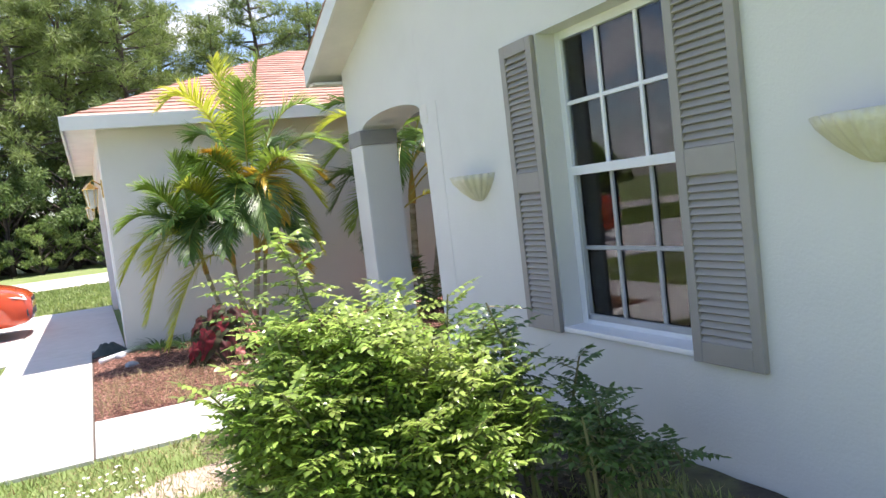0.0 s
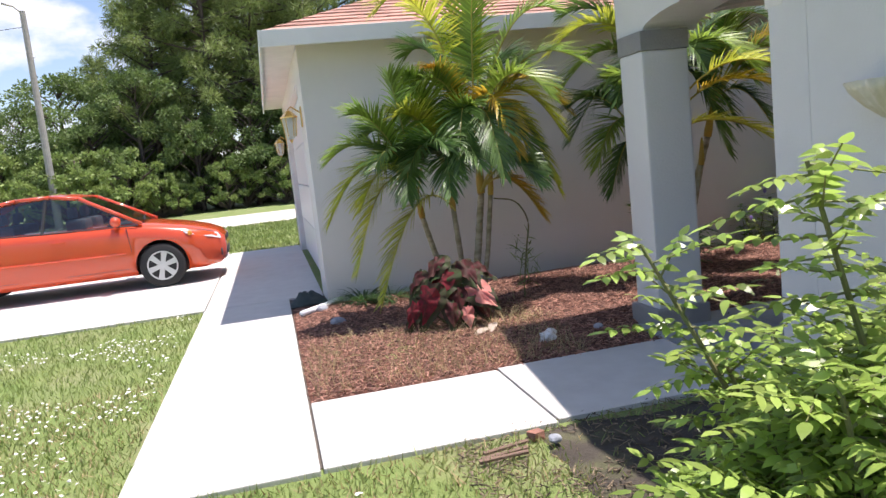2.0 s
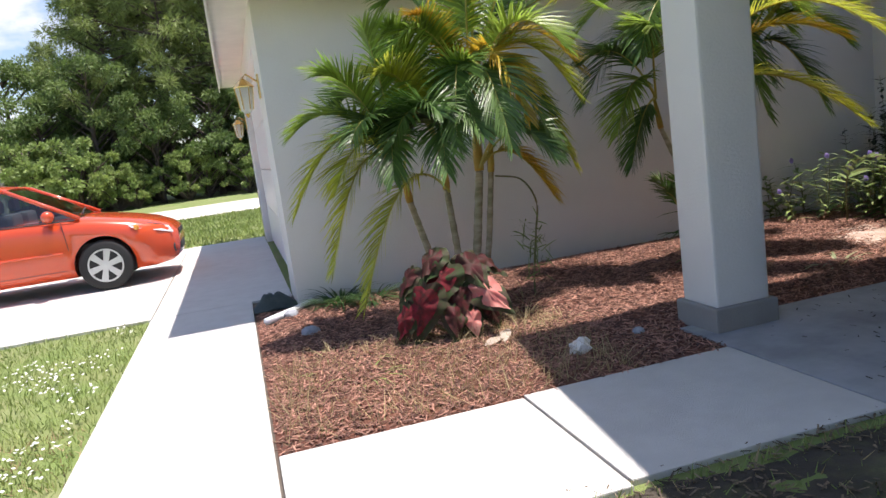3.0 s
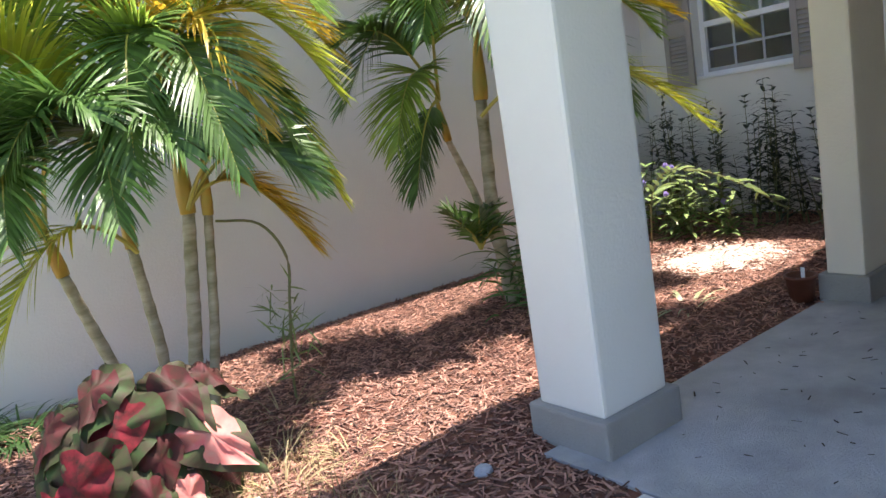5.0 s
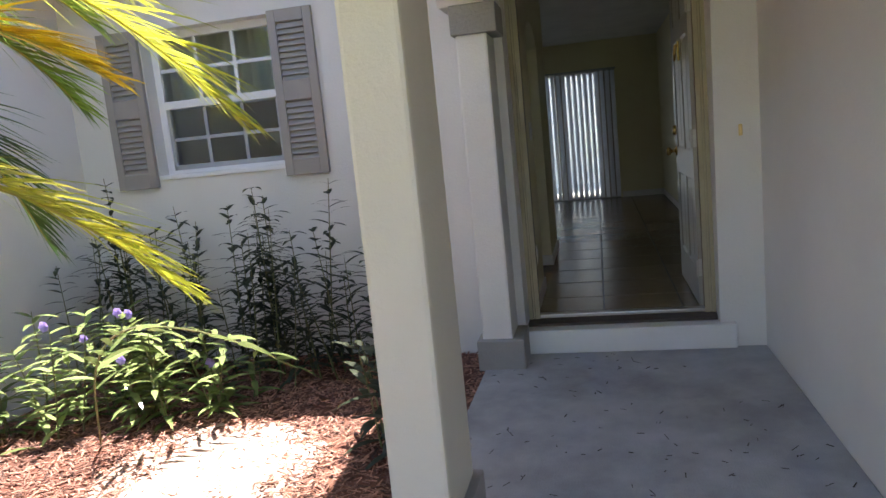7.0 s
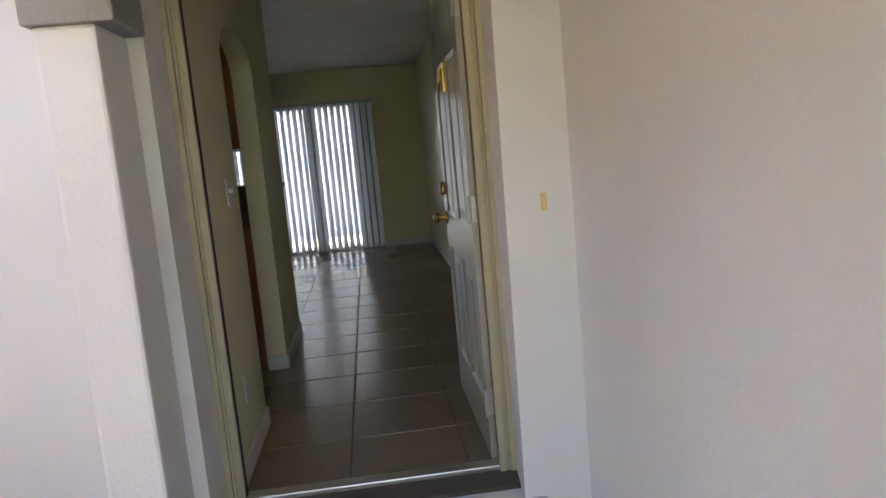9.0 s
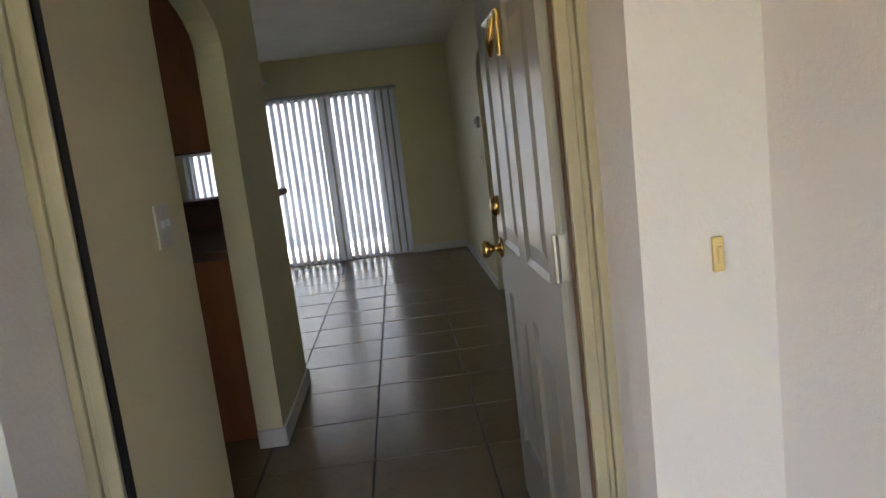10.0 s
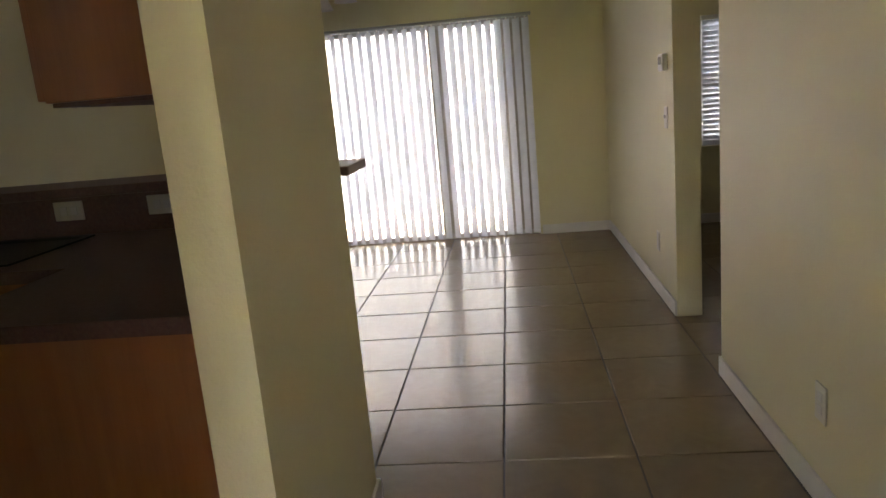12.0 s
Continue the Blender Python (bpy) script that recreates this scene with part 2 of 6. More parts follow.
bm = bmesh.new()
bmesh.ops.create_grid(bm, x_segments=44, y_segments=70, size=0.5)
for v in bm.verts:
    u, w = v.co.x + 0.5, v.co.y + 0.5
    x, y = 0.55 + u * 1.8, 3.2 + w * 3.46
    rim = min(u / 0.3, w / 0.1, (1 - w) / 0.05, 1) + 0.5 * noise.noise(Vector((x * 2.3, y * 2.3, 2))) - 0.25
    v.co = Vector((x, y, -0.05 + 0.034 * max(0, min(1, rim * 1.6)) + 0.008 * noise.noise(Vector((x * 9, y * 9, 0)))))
structure("bare_soil", bm, M["sand"], "bare sandy soil beside the walkway and shrub, darkened for its shade", "soil")


def slab(name, x0, x1, y0, y1, z1, material, label):
    return structure(name, box_bm(x0, x1, y0, y1, z1 - 0.12, z1, 0.006), material, label, "pavement")


slab("walkway", -0.895, -0.052, 6.55, 11.07, 0.0, M["concrete"], "sunlit pale concrete walkway slab beside the lawn")
slab("walkway", -0.038, 1.053, 6.565, 7.50, 0.0, M["concrete"], "pale concrete walkway slab beside the mulch bed")
slab("walkway", 1.067, 2.165, 6.60, 7.53, 0.0, M["concrete"], "half shaded concrete walkway slab before the porch")
slab("driveway", -14.0, -4.812, 11.08, 16.75, 0.0, M["concrete"], "wide pale concrete driveway slab")
slab("driveway", -4.80, -0.901, 11.08, 16.75, 0.0, M["concrete"], "pale concrete driveway slab under the car")
slab("driveway", -0.889, 0.30, 11.08, 16.75, 0.0, M["concrete"], "concrete driveway apron before the garage")
# unseen slab, added so less green light bounces in from the lawn
slab("patio_slab", 13.60, 17.6, 1.5, 11.5, 0.02, M["concrete"], "unseen pale slab behind the sliding door, added to bounce neutral light")
slab("porch_slab", 2.175, XD - 0.002, YP + 0.002, 7.95, 0.0, M["porch"], "worn grey concrete porch slab, dark stains deepened to carry some shade")
structure("walkway_joint", box_bm(-0.88, 2.2, 6.62, 11.08, -0.10, -0.02), M["joint"], "dark soil in the slab joints", "joint")

# mulch bed, gently mounded
bm = bmesh.new()
bmesh.ops.create_grid(bm, x_segments=120, y_segments=60, size=0.5)
for v in bm.verts:
    x, y = -0.04 + (v.co.x + 0.5) * (XD + 0.04), 7.51 + (v.co.y + 0.5) * (YG - 7.51)
    edge = min(1, (y - (7.96 if x > 2.1 else 7.51)) / 0.3, (x + 0.04) / 0.4, (YG - y) / 0.3)
    v.co = Vector((x, y, -0.013 + 0.033 * max(0, edge) + 0.03 * noise.noise(Vector((x * 1.6, y * 1.6, 0))) * max(0, edge)))
mulch_bed = structure("mulch_bed", bm, M["mulch"], "red-brown bark mulch bed between walkway and house", "mulch")

structure("road", box_bm(-160, 160, 24.9, 31.2, -0.05, -0.012), M["road"], "pale sunlit road beyond the lawn", "road")

# ---- house walls ----
S = M["stucco"]
WX1 = XW + 0.20


def wall(name, bm, label, material=None):
    return structure(name, bm, material or S, label, "wall")


# window wall with its gable, pierced by the window
W1Y0, W1Y1, W1Z0, W1Z1 = 4.195, 5.15, 0.475, 2.08
GY0, GY1, GZ = 1.0, 8.10, 2.485            # gable wall ends, wall height at its ends
PITCH = 0.43
GM = 6.20                                 # ridge of the small gable
GR = GM - (GY1 - GM)                      # foot of its other slope
GTOP = GZ + (GY1 - GM) * PITCH
bm = box_bm(XW, WX1, GY0, W1Y0, -0.1, GZ)
box_bm(XW, WX1, W1Y1, 6.655, -0.1, GZ, 0, bm)
box_bm(XW, WX1, W1Y0, W1Y1, -0.1, W1Z0, 0, bm)
box_bm(XW, WX1, W1Y0, W1Y1, W1Z1, GZ, 0, bm)
slab_poly([(GR, GZ), (6.655, GZ), (6.655, GZ + (GY1 - 6.655) * PITCH), (GM, GTOP)], "x", XW, WX1, bm)
wall("wall_front", bm, "white stucco front wall under a gable")
# arch over the porch entrance, standing a little proud
AX0, AX1 = 2.30, WX1
arch = arch_points(6.68, 7.79, 1.92, 2.02)
bm = slab_poly([(6.656, GZ + (GY1 - 6.656) * PITCH), (6.656, 1.95)] + [(6.68, 1.95)] + arch + [(7.79, 1.925), (8.10, 1.925), (8.10, GZ)], "x", AX0, AX1 + 0.14)
for v in bm.verts:
    if v.co.x < AX0 + 0.01:
        v.co.x = XW - 0.057 * (v.co.y - 6.656) / 1.444
wall("wall_arch", bm, "white stucco arch over the porch entrance")
bm = box_bm(XW - 0.003, XW + 0.02, 6.41, 6.66, -0.1, 1.815)
box_bm(XW - 0.003, XW + 0.02, 6.41, 6.559, 1.8151, 1.949, 0, bm)
wall("wall_pilaster", bm, "white stucco pilaster at the porch entrance")
wall("pilaster_capital", box_bm(XW - 0.006, WX1, 6.56, 6.680, 1.815, 1.95, 0.002), "grey stucco capital of the pilaster", M["soffit"])
wall("wall_porch_side", box_bm(WX1, XD, YP - 0.20, YP, -0.1, GZ + 0.1), "white stucco side wall of the porch")
wall("wall_porch_jamb", box_bm(XW, WX1, YP, 6.659, -0.1, 1.95), "white stucco end of the front wall")
wall("wall_front_south", box_bm(XW, 9.0, GY0 - 0.2, GY0, -0.1, GZ), "plain stucco end wall")

# door wall and courtyard wall in one plane
DY0, DY1, DZ1 = 6.665, 7.745, 2.20
W2Y0, W2Y1, W2Z0, W2Z1 = 9.09, 9.94, 1.19, 2.08
X2 = XD + 0.28
bm = box_bm(XD, X2, YP - 0.2, DY0, -0.1, ZC)
box_bm(XD, X2, DY1, W2Y0, -0.1, ZC, 0, bm)
box_bm(XD, X2, DY0, DY1, DZ1, ZC, 0, bm)
box_bm(XD, X2, DY0, DY1, -0.1, ZF - 0.03, 0, bm)
box_bm(XD, X2, W2Y0, W2Y1, -0.1, W2Z0, 0, bm)
box_bm(XD, X2, W2Y0, W2Y1, W2Z1, ZC, 0, bm)
box_bm(XD, X2, W2Y1, YG + 0.2, -0.1, ZC, 0, bm)
for v in bm.verts:
    if abs(v.co.y - DY0) < 1e-4 and abs(v.co.x - XD) < 1e-4 and v.co.z < DZ1 + 0.01:
        v.co.y += 0.023               # splayed reveal
wall("wall_door", bm, "white stucco entrance wall around the front door")

# garage
GX0, GZT = 0.31, 2.47
bm = box_bm(GX0, XD, YG, YG + 0.2, -0.1, GZT)
wall("wall_garage_side", bm, "cream white stucco garage side wall behind the palms")
bm = box_bm(GX0, GX0 + 0.2, YG + 0.2, 11.25, -0.1, GZT)
box_bm(GX0, GX0 + 0.2, 16.0, 16.8, -0.1, GZT, 0, bm)
box_bm(GX0, GX0 + 0.2, 11.25, 16.0, 2.2, GZT, 0, bm)
wall("wall_garage_front", bm, "stucco garage front wall with the vehicle door")
wall("wall_garage_far", box_bm(GX0, 9.0, 16.6, 16.8, -0.1, GZT), "plain stucco wall at the far side of the garage")
gd = empty("garage_door", (GX0 + 0.1, 13.6, 0), "white sectional garage door, shut", "garage door")
for k in range(4):
    part("panel", box_bm(GX0 + 0.08, GX0 + 0.13, 11.26, 15.99, 0.005 + k * 0.549, 0.545 + k * 0.549, 0.008), M["white_vinyl"], gd)

# ---- roofs ----
def roof_rows(parent, corners, rows, thick=0.012, width=0.30):
    """Shingle courses on a slope: corners a, b along the eave, c, d along the top."""
    a, b, c, d = [Vector(p) for p in corners]
    up = (b - a).cross(d - a).normalized()
    if up.z < 0:
        up = -up
    verts, faces = [], []
    rng = random.Random(5)
    for r in range(rows):
        f0, f1 = r / rows, min(1, (r + 1.12) / rows)
        l0, r0, l1, r1 = a.lerp(d, f0), b.lerp(c, f0), a.lerp(d, f1), b.lerp(c, f1)
        count = max(1, int((r0 - l0).length / width))
        off = 0.5 * (r % 2)
        for k in range(-1, count + 1):
            u0, u1 = max(0, (k + off) / count), min(1, (k + off + 0.985) / count)
            if u1 - u0 < 0.1 / count:
                continue
            lift = up * (thick * (1 + 0.5 * rng.random()))
            q = [l0.lerp(r0, u0) + lift, l0.lerp(r0, u1) + lift, l1.lerp(r1, u1) + up * 0.002, l1.lerp(r1, u0) + up * 0.002, l0.lerp(r0, u0), l0.lerp(r0, u1)]
            i = len(verts)
            verts += [tuple(v) for v in q]
            faces += [(i, i + 1, i + 2, i + 3), (i + 4, i + 5, i + 1, i)]
    me = bpy.data.meshes.new("shingle_courses")
    me.from_pydata(verts, [], faces)
    me.materials.append(M["shingle"])
    ob = new("shingle_courses", me)
    ob.parent = parent
    return tagged(ob, "terracotta shingle courses", "", "", "stuff")


garage_roof = empty("garage_roof", (3, 13.5, 2.5), "hipped garage roof with terracotta shingles and white fascia", "roof")
tagged(garage_roof, kind="structure")
e0, e1, ey0, ey1, ez = 0.0, 12.0, 10.16, 16.95, 2.52
rm, rz = (ey0 + ey1) / 2, ez + (16.95 - 10.16) / 2 * 0.415
A, B, C, D = (e0, ey0, ez), (e1, ey0, ez), (e1, ey1, ez), (e0, ey1, ez)
R0, R1 = (e0 + (rm - ey0), rm, rz), (e1, rm, rz)
bm = bmesh.new()
vs = {k: bm.verts.new(p) for k, p in dict(a=A, b=B, c=C, d=D, r0=R0, r1=R1).items()}
for f in (("a", "b", "r1", "r0"), ("c", "d", "r0", "r1"), ("d", "a", "r0"), ("b", "c", "r1"), ("a", "d", "c", "b")):
    bm.faces.new([vs[k] for k in f])
deck = part("roof_deck", bm, M["shingle"], garage_roof)
for c4 in ((A, B, R1, R0), (D, A, R0, R0), (C, D, R0, R1)):
    roof_rows(deck, c4, 24)
part("fascia", box_bm(e0, 6.2, ey0 - 0.02, ey0, ez - 0.13, ez + 0.015, 0.004), M["fascia"], garage_roof)
part("fascia", box_bm(e0 - 0.02, e0, ey0 - 0.02, ey1, ez - 0.13, ez + 0.015, 0.004), M["fascia"], garage_roof)
part("soffit", box_bm(e0, 6.25, ey0, YG, ez - 0.065, ez - 0.045), M["soffit"], garage_roof)
part("soffit", box_bm(e0, GX0, YG, ey1, ez - 0.065, ez - 0.045), M["soffit"], garage_roof)

porch_roof = empty("gable_roof", (4, GM, 2.4), "gabled roof over window bay and porch with white rake boards", "roof")
tagged(porch_roof, kind="structure")
OX, OY = 0.33, 0.15
rx0, rx1 = XW - OX, 12.0
for s in (1, -1):
    over = OY if s == 1 else 0.0
    ye, yr = GM + s * (GY1 - GM + over), GM
    ze = GZ - over * PITCH
    pts = [(ye, ze), (yr, GTOP), (yr, GTOP + 0.13), (ye, ze + 0.13)]
    part("roof_deck", slab_poly(pts, "x", rx0, rx1), M["soffit"], porch_roof)
    part("rake_board", slab_poly([(ye, ze - 0.03), (yr, GTOP - 0.03), (yr, GTOP + 0.15), (ye, ze + 0.15)], "x", rx0 - 0.022, rx0 - 0.001), M["fascia"], porch_roof)
    bm = bmesh.new()
    a, b, c, d = (rx0 - 0.03, ye - s * -0.02, ze + 0.135), (rx1, ye, ze + 0.135), (rx1, yr, GTOP + 0.135), (rx0 - 0.03, yr, GTOP + 0.135)
    bm.faces.new([bm.verts.new(p) for p in (a, b, c, d)])
    r = part("shingle_slope", bm, M["shingle"], porch_roof)
    roof_rows(r, (a, b, c, d), 24)
    part("fascia", box_bm(rx0, rx1, min(ye, ye + s * 0.02), max(ye, ye + s * 0.02), ze - 0.02, ze + 0.15), M["fascia"], porch_roof)
part("eave", box_bm(rx0, WX1, GY0, GR, GZ - 0.02, GZ + 0.05), M["soffit"], porch_roof)
part("fascia", box_bm(rx0 - 0.022, rx0 - 0.001, GY0, GR, GZ - 0.04, GZ + 0.13), M["fascia"], porch_roof)
bm = slab_poly([(rx0, GZ + 0.06), (rx1, GZ + 0.06), (rx1, GZ + 1.6)], "y", GY0, GR)
part("roof_deck", bm, M["shingle"], porch_roof)
# eave over the courtyard side of the porch and over the entrance wall
part("eave", box_bm(2.04, 6.28, 8.10, 8.245, 2.385, 2.41), M["soffit"], porch_roof)
part("eave", box_bm(5.95, 6.6, 8.27, 10.15, 2.41, 2.47), M["soffit"], porch_roof)
structure("porch_ceiling", box_bm(WX1, XD, YP, 8.10, 2.36, 2.42), M["soffit"], "pale porch ceiling", "ceiling")

# roof over the living rooms
structure("main_roof", slab_poly([(X2, 2.66), (14.3, 2.66), (10.4, 4.3)], "y", -2.0, 16.0), M["shingle"], "terracotta main roof of the house", "roof")


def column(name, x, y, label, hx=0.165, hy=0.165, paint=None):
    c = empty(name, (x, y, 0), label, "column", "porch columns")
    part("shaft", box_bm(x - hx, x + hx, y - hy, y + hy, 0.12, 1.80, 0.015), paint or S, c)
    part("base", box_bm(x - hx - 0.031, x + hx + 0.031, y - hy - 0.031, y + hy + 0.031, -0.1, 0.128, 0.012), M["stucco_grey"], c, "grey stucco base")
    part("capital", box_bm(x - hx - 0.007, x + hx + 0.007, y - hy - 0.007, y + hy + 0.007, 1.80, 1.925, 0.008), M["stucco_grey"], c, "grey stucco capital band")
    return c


CY = 7.89
column("porch_column", 2.447, 7.90, "square white stucco porch column with a grey base", 0.165, 0.147)
# creamier stucco colour holds the warm light bounced off the bed
column("porch_column", 4.365, 7.85, "porch column beside the mulch bed, warm bounced light in its stucco colour", 0.185, 0.09, mat("warm_bounce_stucco", (0.77, 0.71, 0.60), 0.85, (0.72, 0.66, 0.55), 1.5, 0.28, 70))
# half column on the entrance wall
p = empty("porch_pilaster", (6.15, 7.86, 0), "white stucco half column beside the front door", "column", "porch columns")
part("shaft", box_bm(6.03, XD - 0.002, 7.79, 7.955, 0.15, 1.78, 0.012), S, p)
part("base", box_bm(6.0, XD - 0.002, 7.725, 7.985, -0.1, 0.165, 0.01), M["stucco_grey"], p, "grey stucco base")
part("capital", box_bm(6.01, XD - 0.002, 7.735, 7.975, 1.78, 1.93, 0.008), M["stucco_grey"], p, "grey stucco capital")
# side arches of the porch
pts = [(WX1 + 0.141, 2.36), (WX1 + 0.141, 1.925)]
pts += arch_points(2.64, 4.17, 1.925, 2.08) + arch_points(4.52, 6.02, 1.925, 2.08) + [(6.02, 1.931), (XD - 0.002, 1.931), (XD - 0.002, 2.36)]
bm = slab_poly(pts[:1] + [(WX1 + 0.141, 1.925)] + [q for q in pts[2:] if q[0] > WX1 + 0.141], "y", CY - 0.10, CY + 0.14)
wall("wall_porch_beam", bm, "stucco beam with two low arches on the porch columns")

# ---- indoors ----
WI = M["wall_in"]
YR, YL = 6.355, 7.71
XF = 13.430
structure("floor", box_bm(X2 - 0.17, 14.3, 1.0, 16.6, ZF - 0.14, ZF - 0.006), M["grout"], "dark grout bed under beige floor tiles", "floor")
structure("ceiling", box_bm(X2, 13.7, 1.0, 12.0, ZC, ZC + 0.06), M["ceiling"], "white textured ceiling", "ceiling")


def arch_wall(name, x0, x1, o0, o1, spring, crown, y0, y1, label):
    pts = [(x0, ZF), (o0, ZF)] + arch_points(o0, o1, spring, crown) + [(o1, ZF), (x1, ZF), (x1, ZC), (x0, ZC)]
    return structure(name, slab_poly(pts, "y", y0, y1), WI, label, "wall")


arch_wall("wall_hall_right", X2 + 0.001, XF, 10.040, 10.860, 1.86, 2.03, YR - 0.13, YR, "cream painted hall wall with an arched opening")
arch_wall("wall_hall_left", X2 + 0.001, 9.100, 7.350, 8.250, 1.86, 2.05, YL, YL + 0.115, "cream painted hall wall with an arched kitchen opening")
SY0, SY1, SZ1 = 6.98, 9.42, 2.05
bm = box_bm(XF, XF + 0.15, 1.0, 4.70, ZF - 0.1, ZC)
box_bm(XF, XF + 0.15, 5.56, SY0, ZF - 0.1, ZC, 0, bm)
box_bm(XF, XF + 0.15, 4.70, 5.56, ZF - 0.1, 0.81, 0, bm)
box_bm(XF, XF + 0.15, 4.70, 5.56, 1.90, ZC, 0, bm)
box_bm(XF, XF + 0.15, SY0, SY1, SZ1, ZC, 0, bm)
box_bm(XF, XF + 0.15, SY1, 12.0, ZF - 0.1, ZC, 0, bm)
structure("wall_far", bm, WI, "cream wall with the sliding door", "wall")
structure("wall_kitchen_end", box_bm(X2, XF, 10.36, 10.47, ZF, ZC), WI, "cream kitchen end wall", "wall")
structure("wall_room_end", box_bm(X2, XF, 2.4, 2.5, ZF, ZC), WI, "cream bedroom end wall", "wall")
structure("wall_room_side", box_bm(9.17, 9.27, 2.5, YR - 0.13, ZF, ZC), WI, "cream bedroom side wall", "wall")
bm = box_bm(X2, X2 + 0.012, 7.70, 9.10, ZF, ZC)
box_bm(X2, X2 + 0.012, YR, DY0 - 0.06, ZF, ZC, 0, bm)
structure("wall_entry_inside", bm, WI, "cream inside face of the entrance wall", "wall")
# shell of the front bedroom behind the window, coloured dark for the room's shade
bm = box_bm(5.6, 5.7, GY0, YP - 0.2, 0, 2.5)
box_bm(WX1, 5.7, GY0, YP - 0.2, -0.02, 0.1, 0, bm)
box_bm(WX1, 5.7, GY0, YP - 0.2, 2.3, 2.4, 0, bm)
structure("wall_front_bedroom", bm, M["room_shade"], "front bedroom shell behind the window, its dimness put in the grey", "wall")


def baseboard(x0, x1, y0, y1):
    structure("baseboard", box_bm(x0, x1, y0, y1, ZF, ZF + 0.085, 0.006), M["white_trim"], "white painted baseboard", "baseboard")


baseboard(X2 + 0.02, 10.040, YR + 0.001, YR + 0.014)
baseboard(10.860, XF - 0.015, YR + 0.001, YR + 0.014)
baseboard(10.861, 10.875, YR - 0.13, YR)
baseboard(XF - 0.014, XF - 0.001, YR + 0.001, SY0 - 0.02)
baseboard(XF - 0.014, XF - 0.001, 2.5, YR - 0.14)
baseboard(X2 + 0.02, 7.350, YL - 0.014, YL - 0.001)
baseboard(8.250, 9.100, YL - 0.014, YL - 0.001)
baseboard(8.236, 8.249, YL - 0.014, YL + 0.115)
baseboard(9.101, 9.114, YL - 0.014, YL + 0.115)

# ---- windows, shutters, door ----
def window(name, x, y0, y1, z0, z1, zm, recess, label):
    w = empty(name, (x, (y0 + y1) / 2, z0), label, "window")
    tagged(w, kind="structure")
    f = 0.045
    xa, xb = x + recess, x + recess + 0.05
    bm = box_bm(xa, xb, y0, y0 + f, z0, z1, 0.004)
    box_bm(xa, xb, y1 - f, y1, z0, z1, 0.004, bm)
    box_bm(xa, xb, y0 + f, y1 - f, z1 - f, z1, 0.004, bm)
    box_bm(xa, xb, y0 + f, y1 - f, z0, z0 + f, 0.004, bm)
    part("window_frame", bm, M["white_vinyl"], w)
    part("window_sill", box_bm(x - 0.012, xa + 0.01, y0, y1, z0 - 0.005, z0 + 0.022, 0.005), M["white_vinyl"], w, "white stucco sill")
    part("meeting_rail", box_bm(xa - 0.012, xb, y0 + f, y1 - f, zm - 0.024, zm + 0.024, 0.004), M["white_vinyl"], w)
    for za, zb, material, off in ((zm + 0.024, z1 - f, "white_vinyl", 0.0), (z0 + f, zm - 0.024, "grey_vinyl", 0.012)):
        g = part("pane", box_bm(xa + 0.022 + off, xa + 0.026 + off, y0 + f, y1 - f, za, zb), M["glass"], w)
        g.visible_shadow = False
        wd = (y1 - y0 - 2 * f) / 3
        for k in (1, 2):
            c = y0 + f + k * wd
            part("muntin", box_bm(xa + 0.008 + off, xa + 0.021 + off, c - 0.011, c + 0.011, za, zb, 0.003), M[material], w)
        c = (za + zb) / 2
        part("muntin", box_bm(xa + 0.009 + off, xa + 0.0205 + off, y0 + f, y1 - f, c - 0.011, c + 0.011, 0.003), M[material], w)
        if material == "grey_vinyl":
            bm = box_bm(xa + 0.004, xa + 0.03, y0 + f, y0 + f + 0.022, za, zb, 0.003)
            box_bm(xa + 0.004, xa + 0.03, y1 - f - 0.022, y1 - f, za, zb, 0.003, bm)
            box_bm(xa + 0.004, xa + 0.03, y0 + f, y1 - f, za, za + 0.03, 0.003, bm)
            part("screen_frame", bm, M["grey_vinyl"], w)
    return w


def shutter(x, y0, y1, z0, z1, zm, label):
    s = empty("shutter", (x, (y0 + y1) / 2, z0), label, "shutter", "window shutters")
    xa, st = x - 0.032, 0.05
    xb = x - 0.001
    part("stile", box_bm(xa, xb, y0, y0 + st, z0, z1, 0.004), M["taupe"], s)
    part("stile", box_bm(xa, xb, y1 - st, y1, z0, z1, 0.004), M["taupe"], s)
    for a, b in ((z0, z0 + 0.09), (zm - 0.055, zm + 0.055), (z1 - 0.07, z1)):
        part("rail", box_bm(xa, xb, y0 + st, y1 - st, a, b, 0.004), M["taupe"], s)
    part("backing", box_bm(x - 0.008, xb, y0 + st, y1 - st, z0 + 0.09, z1 - 0.07), M["taupe"], s)
    bm = bmesh.new()
    pts = [(0.0, 0.0), (0.019, 0.030), (0.023, 0.028), (0.004, -0.003)]
    lo = [bm.verts.new((-0.030 + a, y0 + st, b)) for a, b in pts]
    hi = [bm.verts.new((-0.030 + a, y1 - st, b)) for a, b in pts]
    for k in range(4):
        bm.faces.new((lo[k], lo[(k + 1) % 4], hi[(k + 1) % 4], hi[k]))
    bm.faces.new(lo), bm.faces.new(hi)
    me = mesh_of(bm, "slat", M["taupe"])
    for a, b in ((z0 + 0.093, zm - 0.06), (zm + 0.058, z1 - 0.074)):
        k = int((b - a) / 0.031)
        for i in range(k):
            o = new("slat", me)
            o.parent = s
            o.matrix_parent_inverse = s.matrix_basis.inverted()
            o.location = (x, 0, a + i * (b - a) / k)
    return s


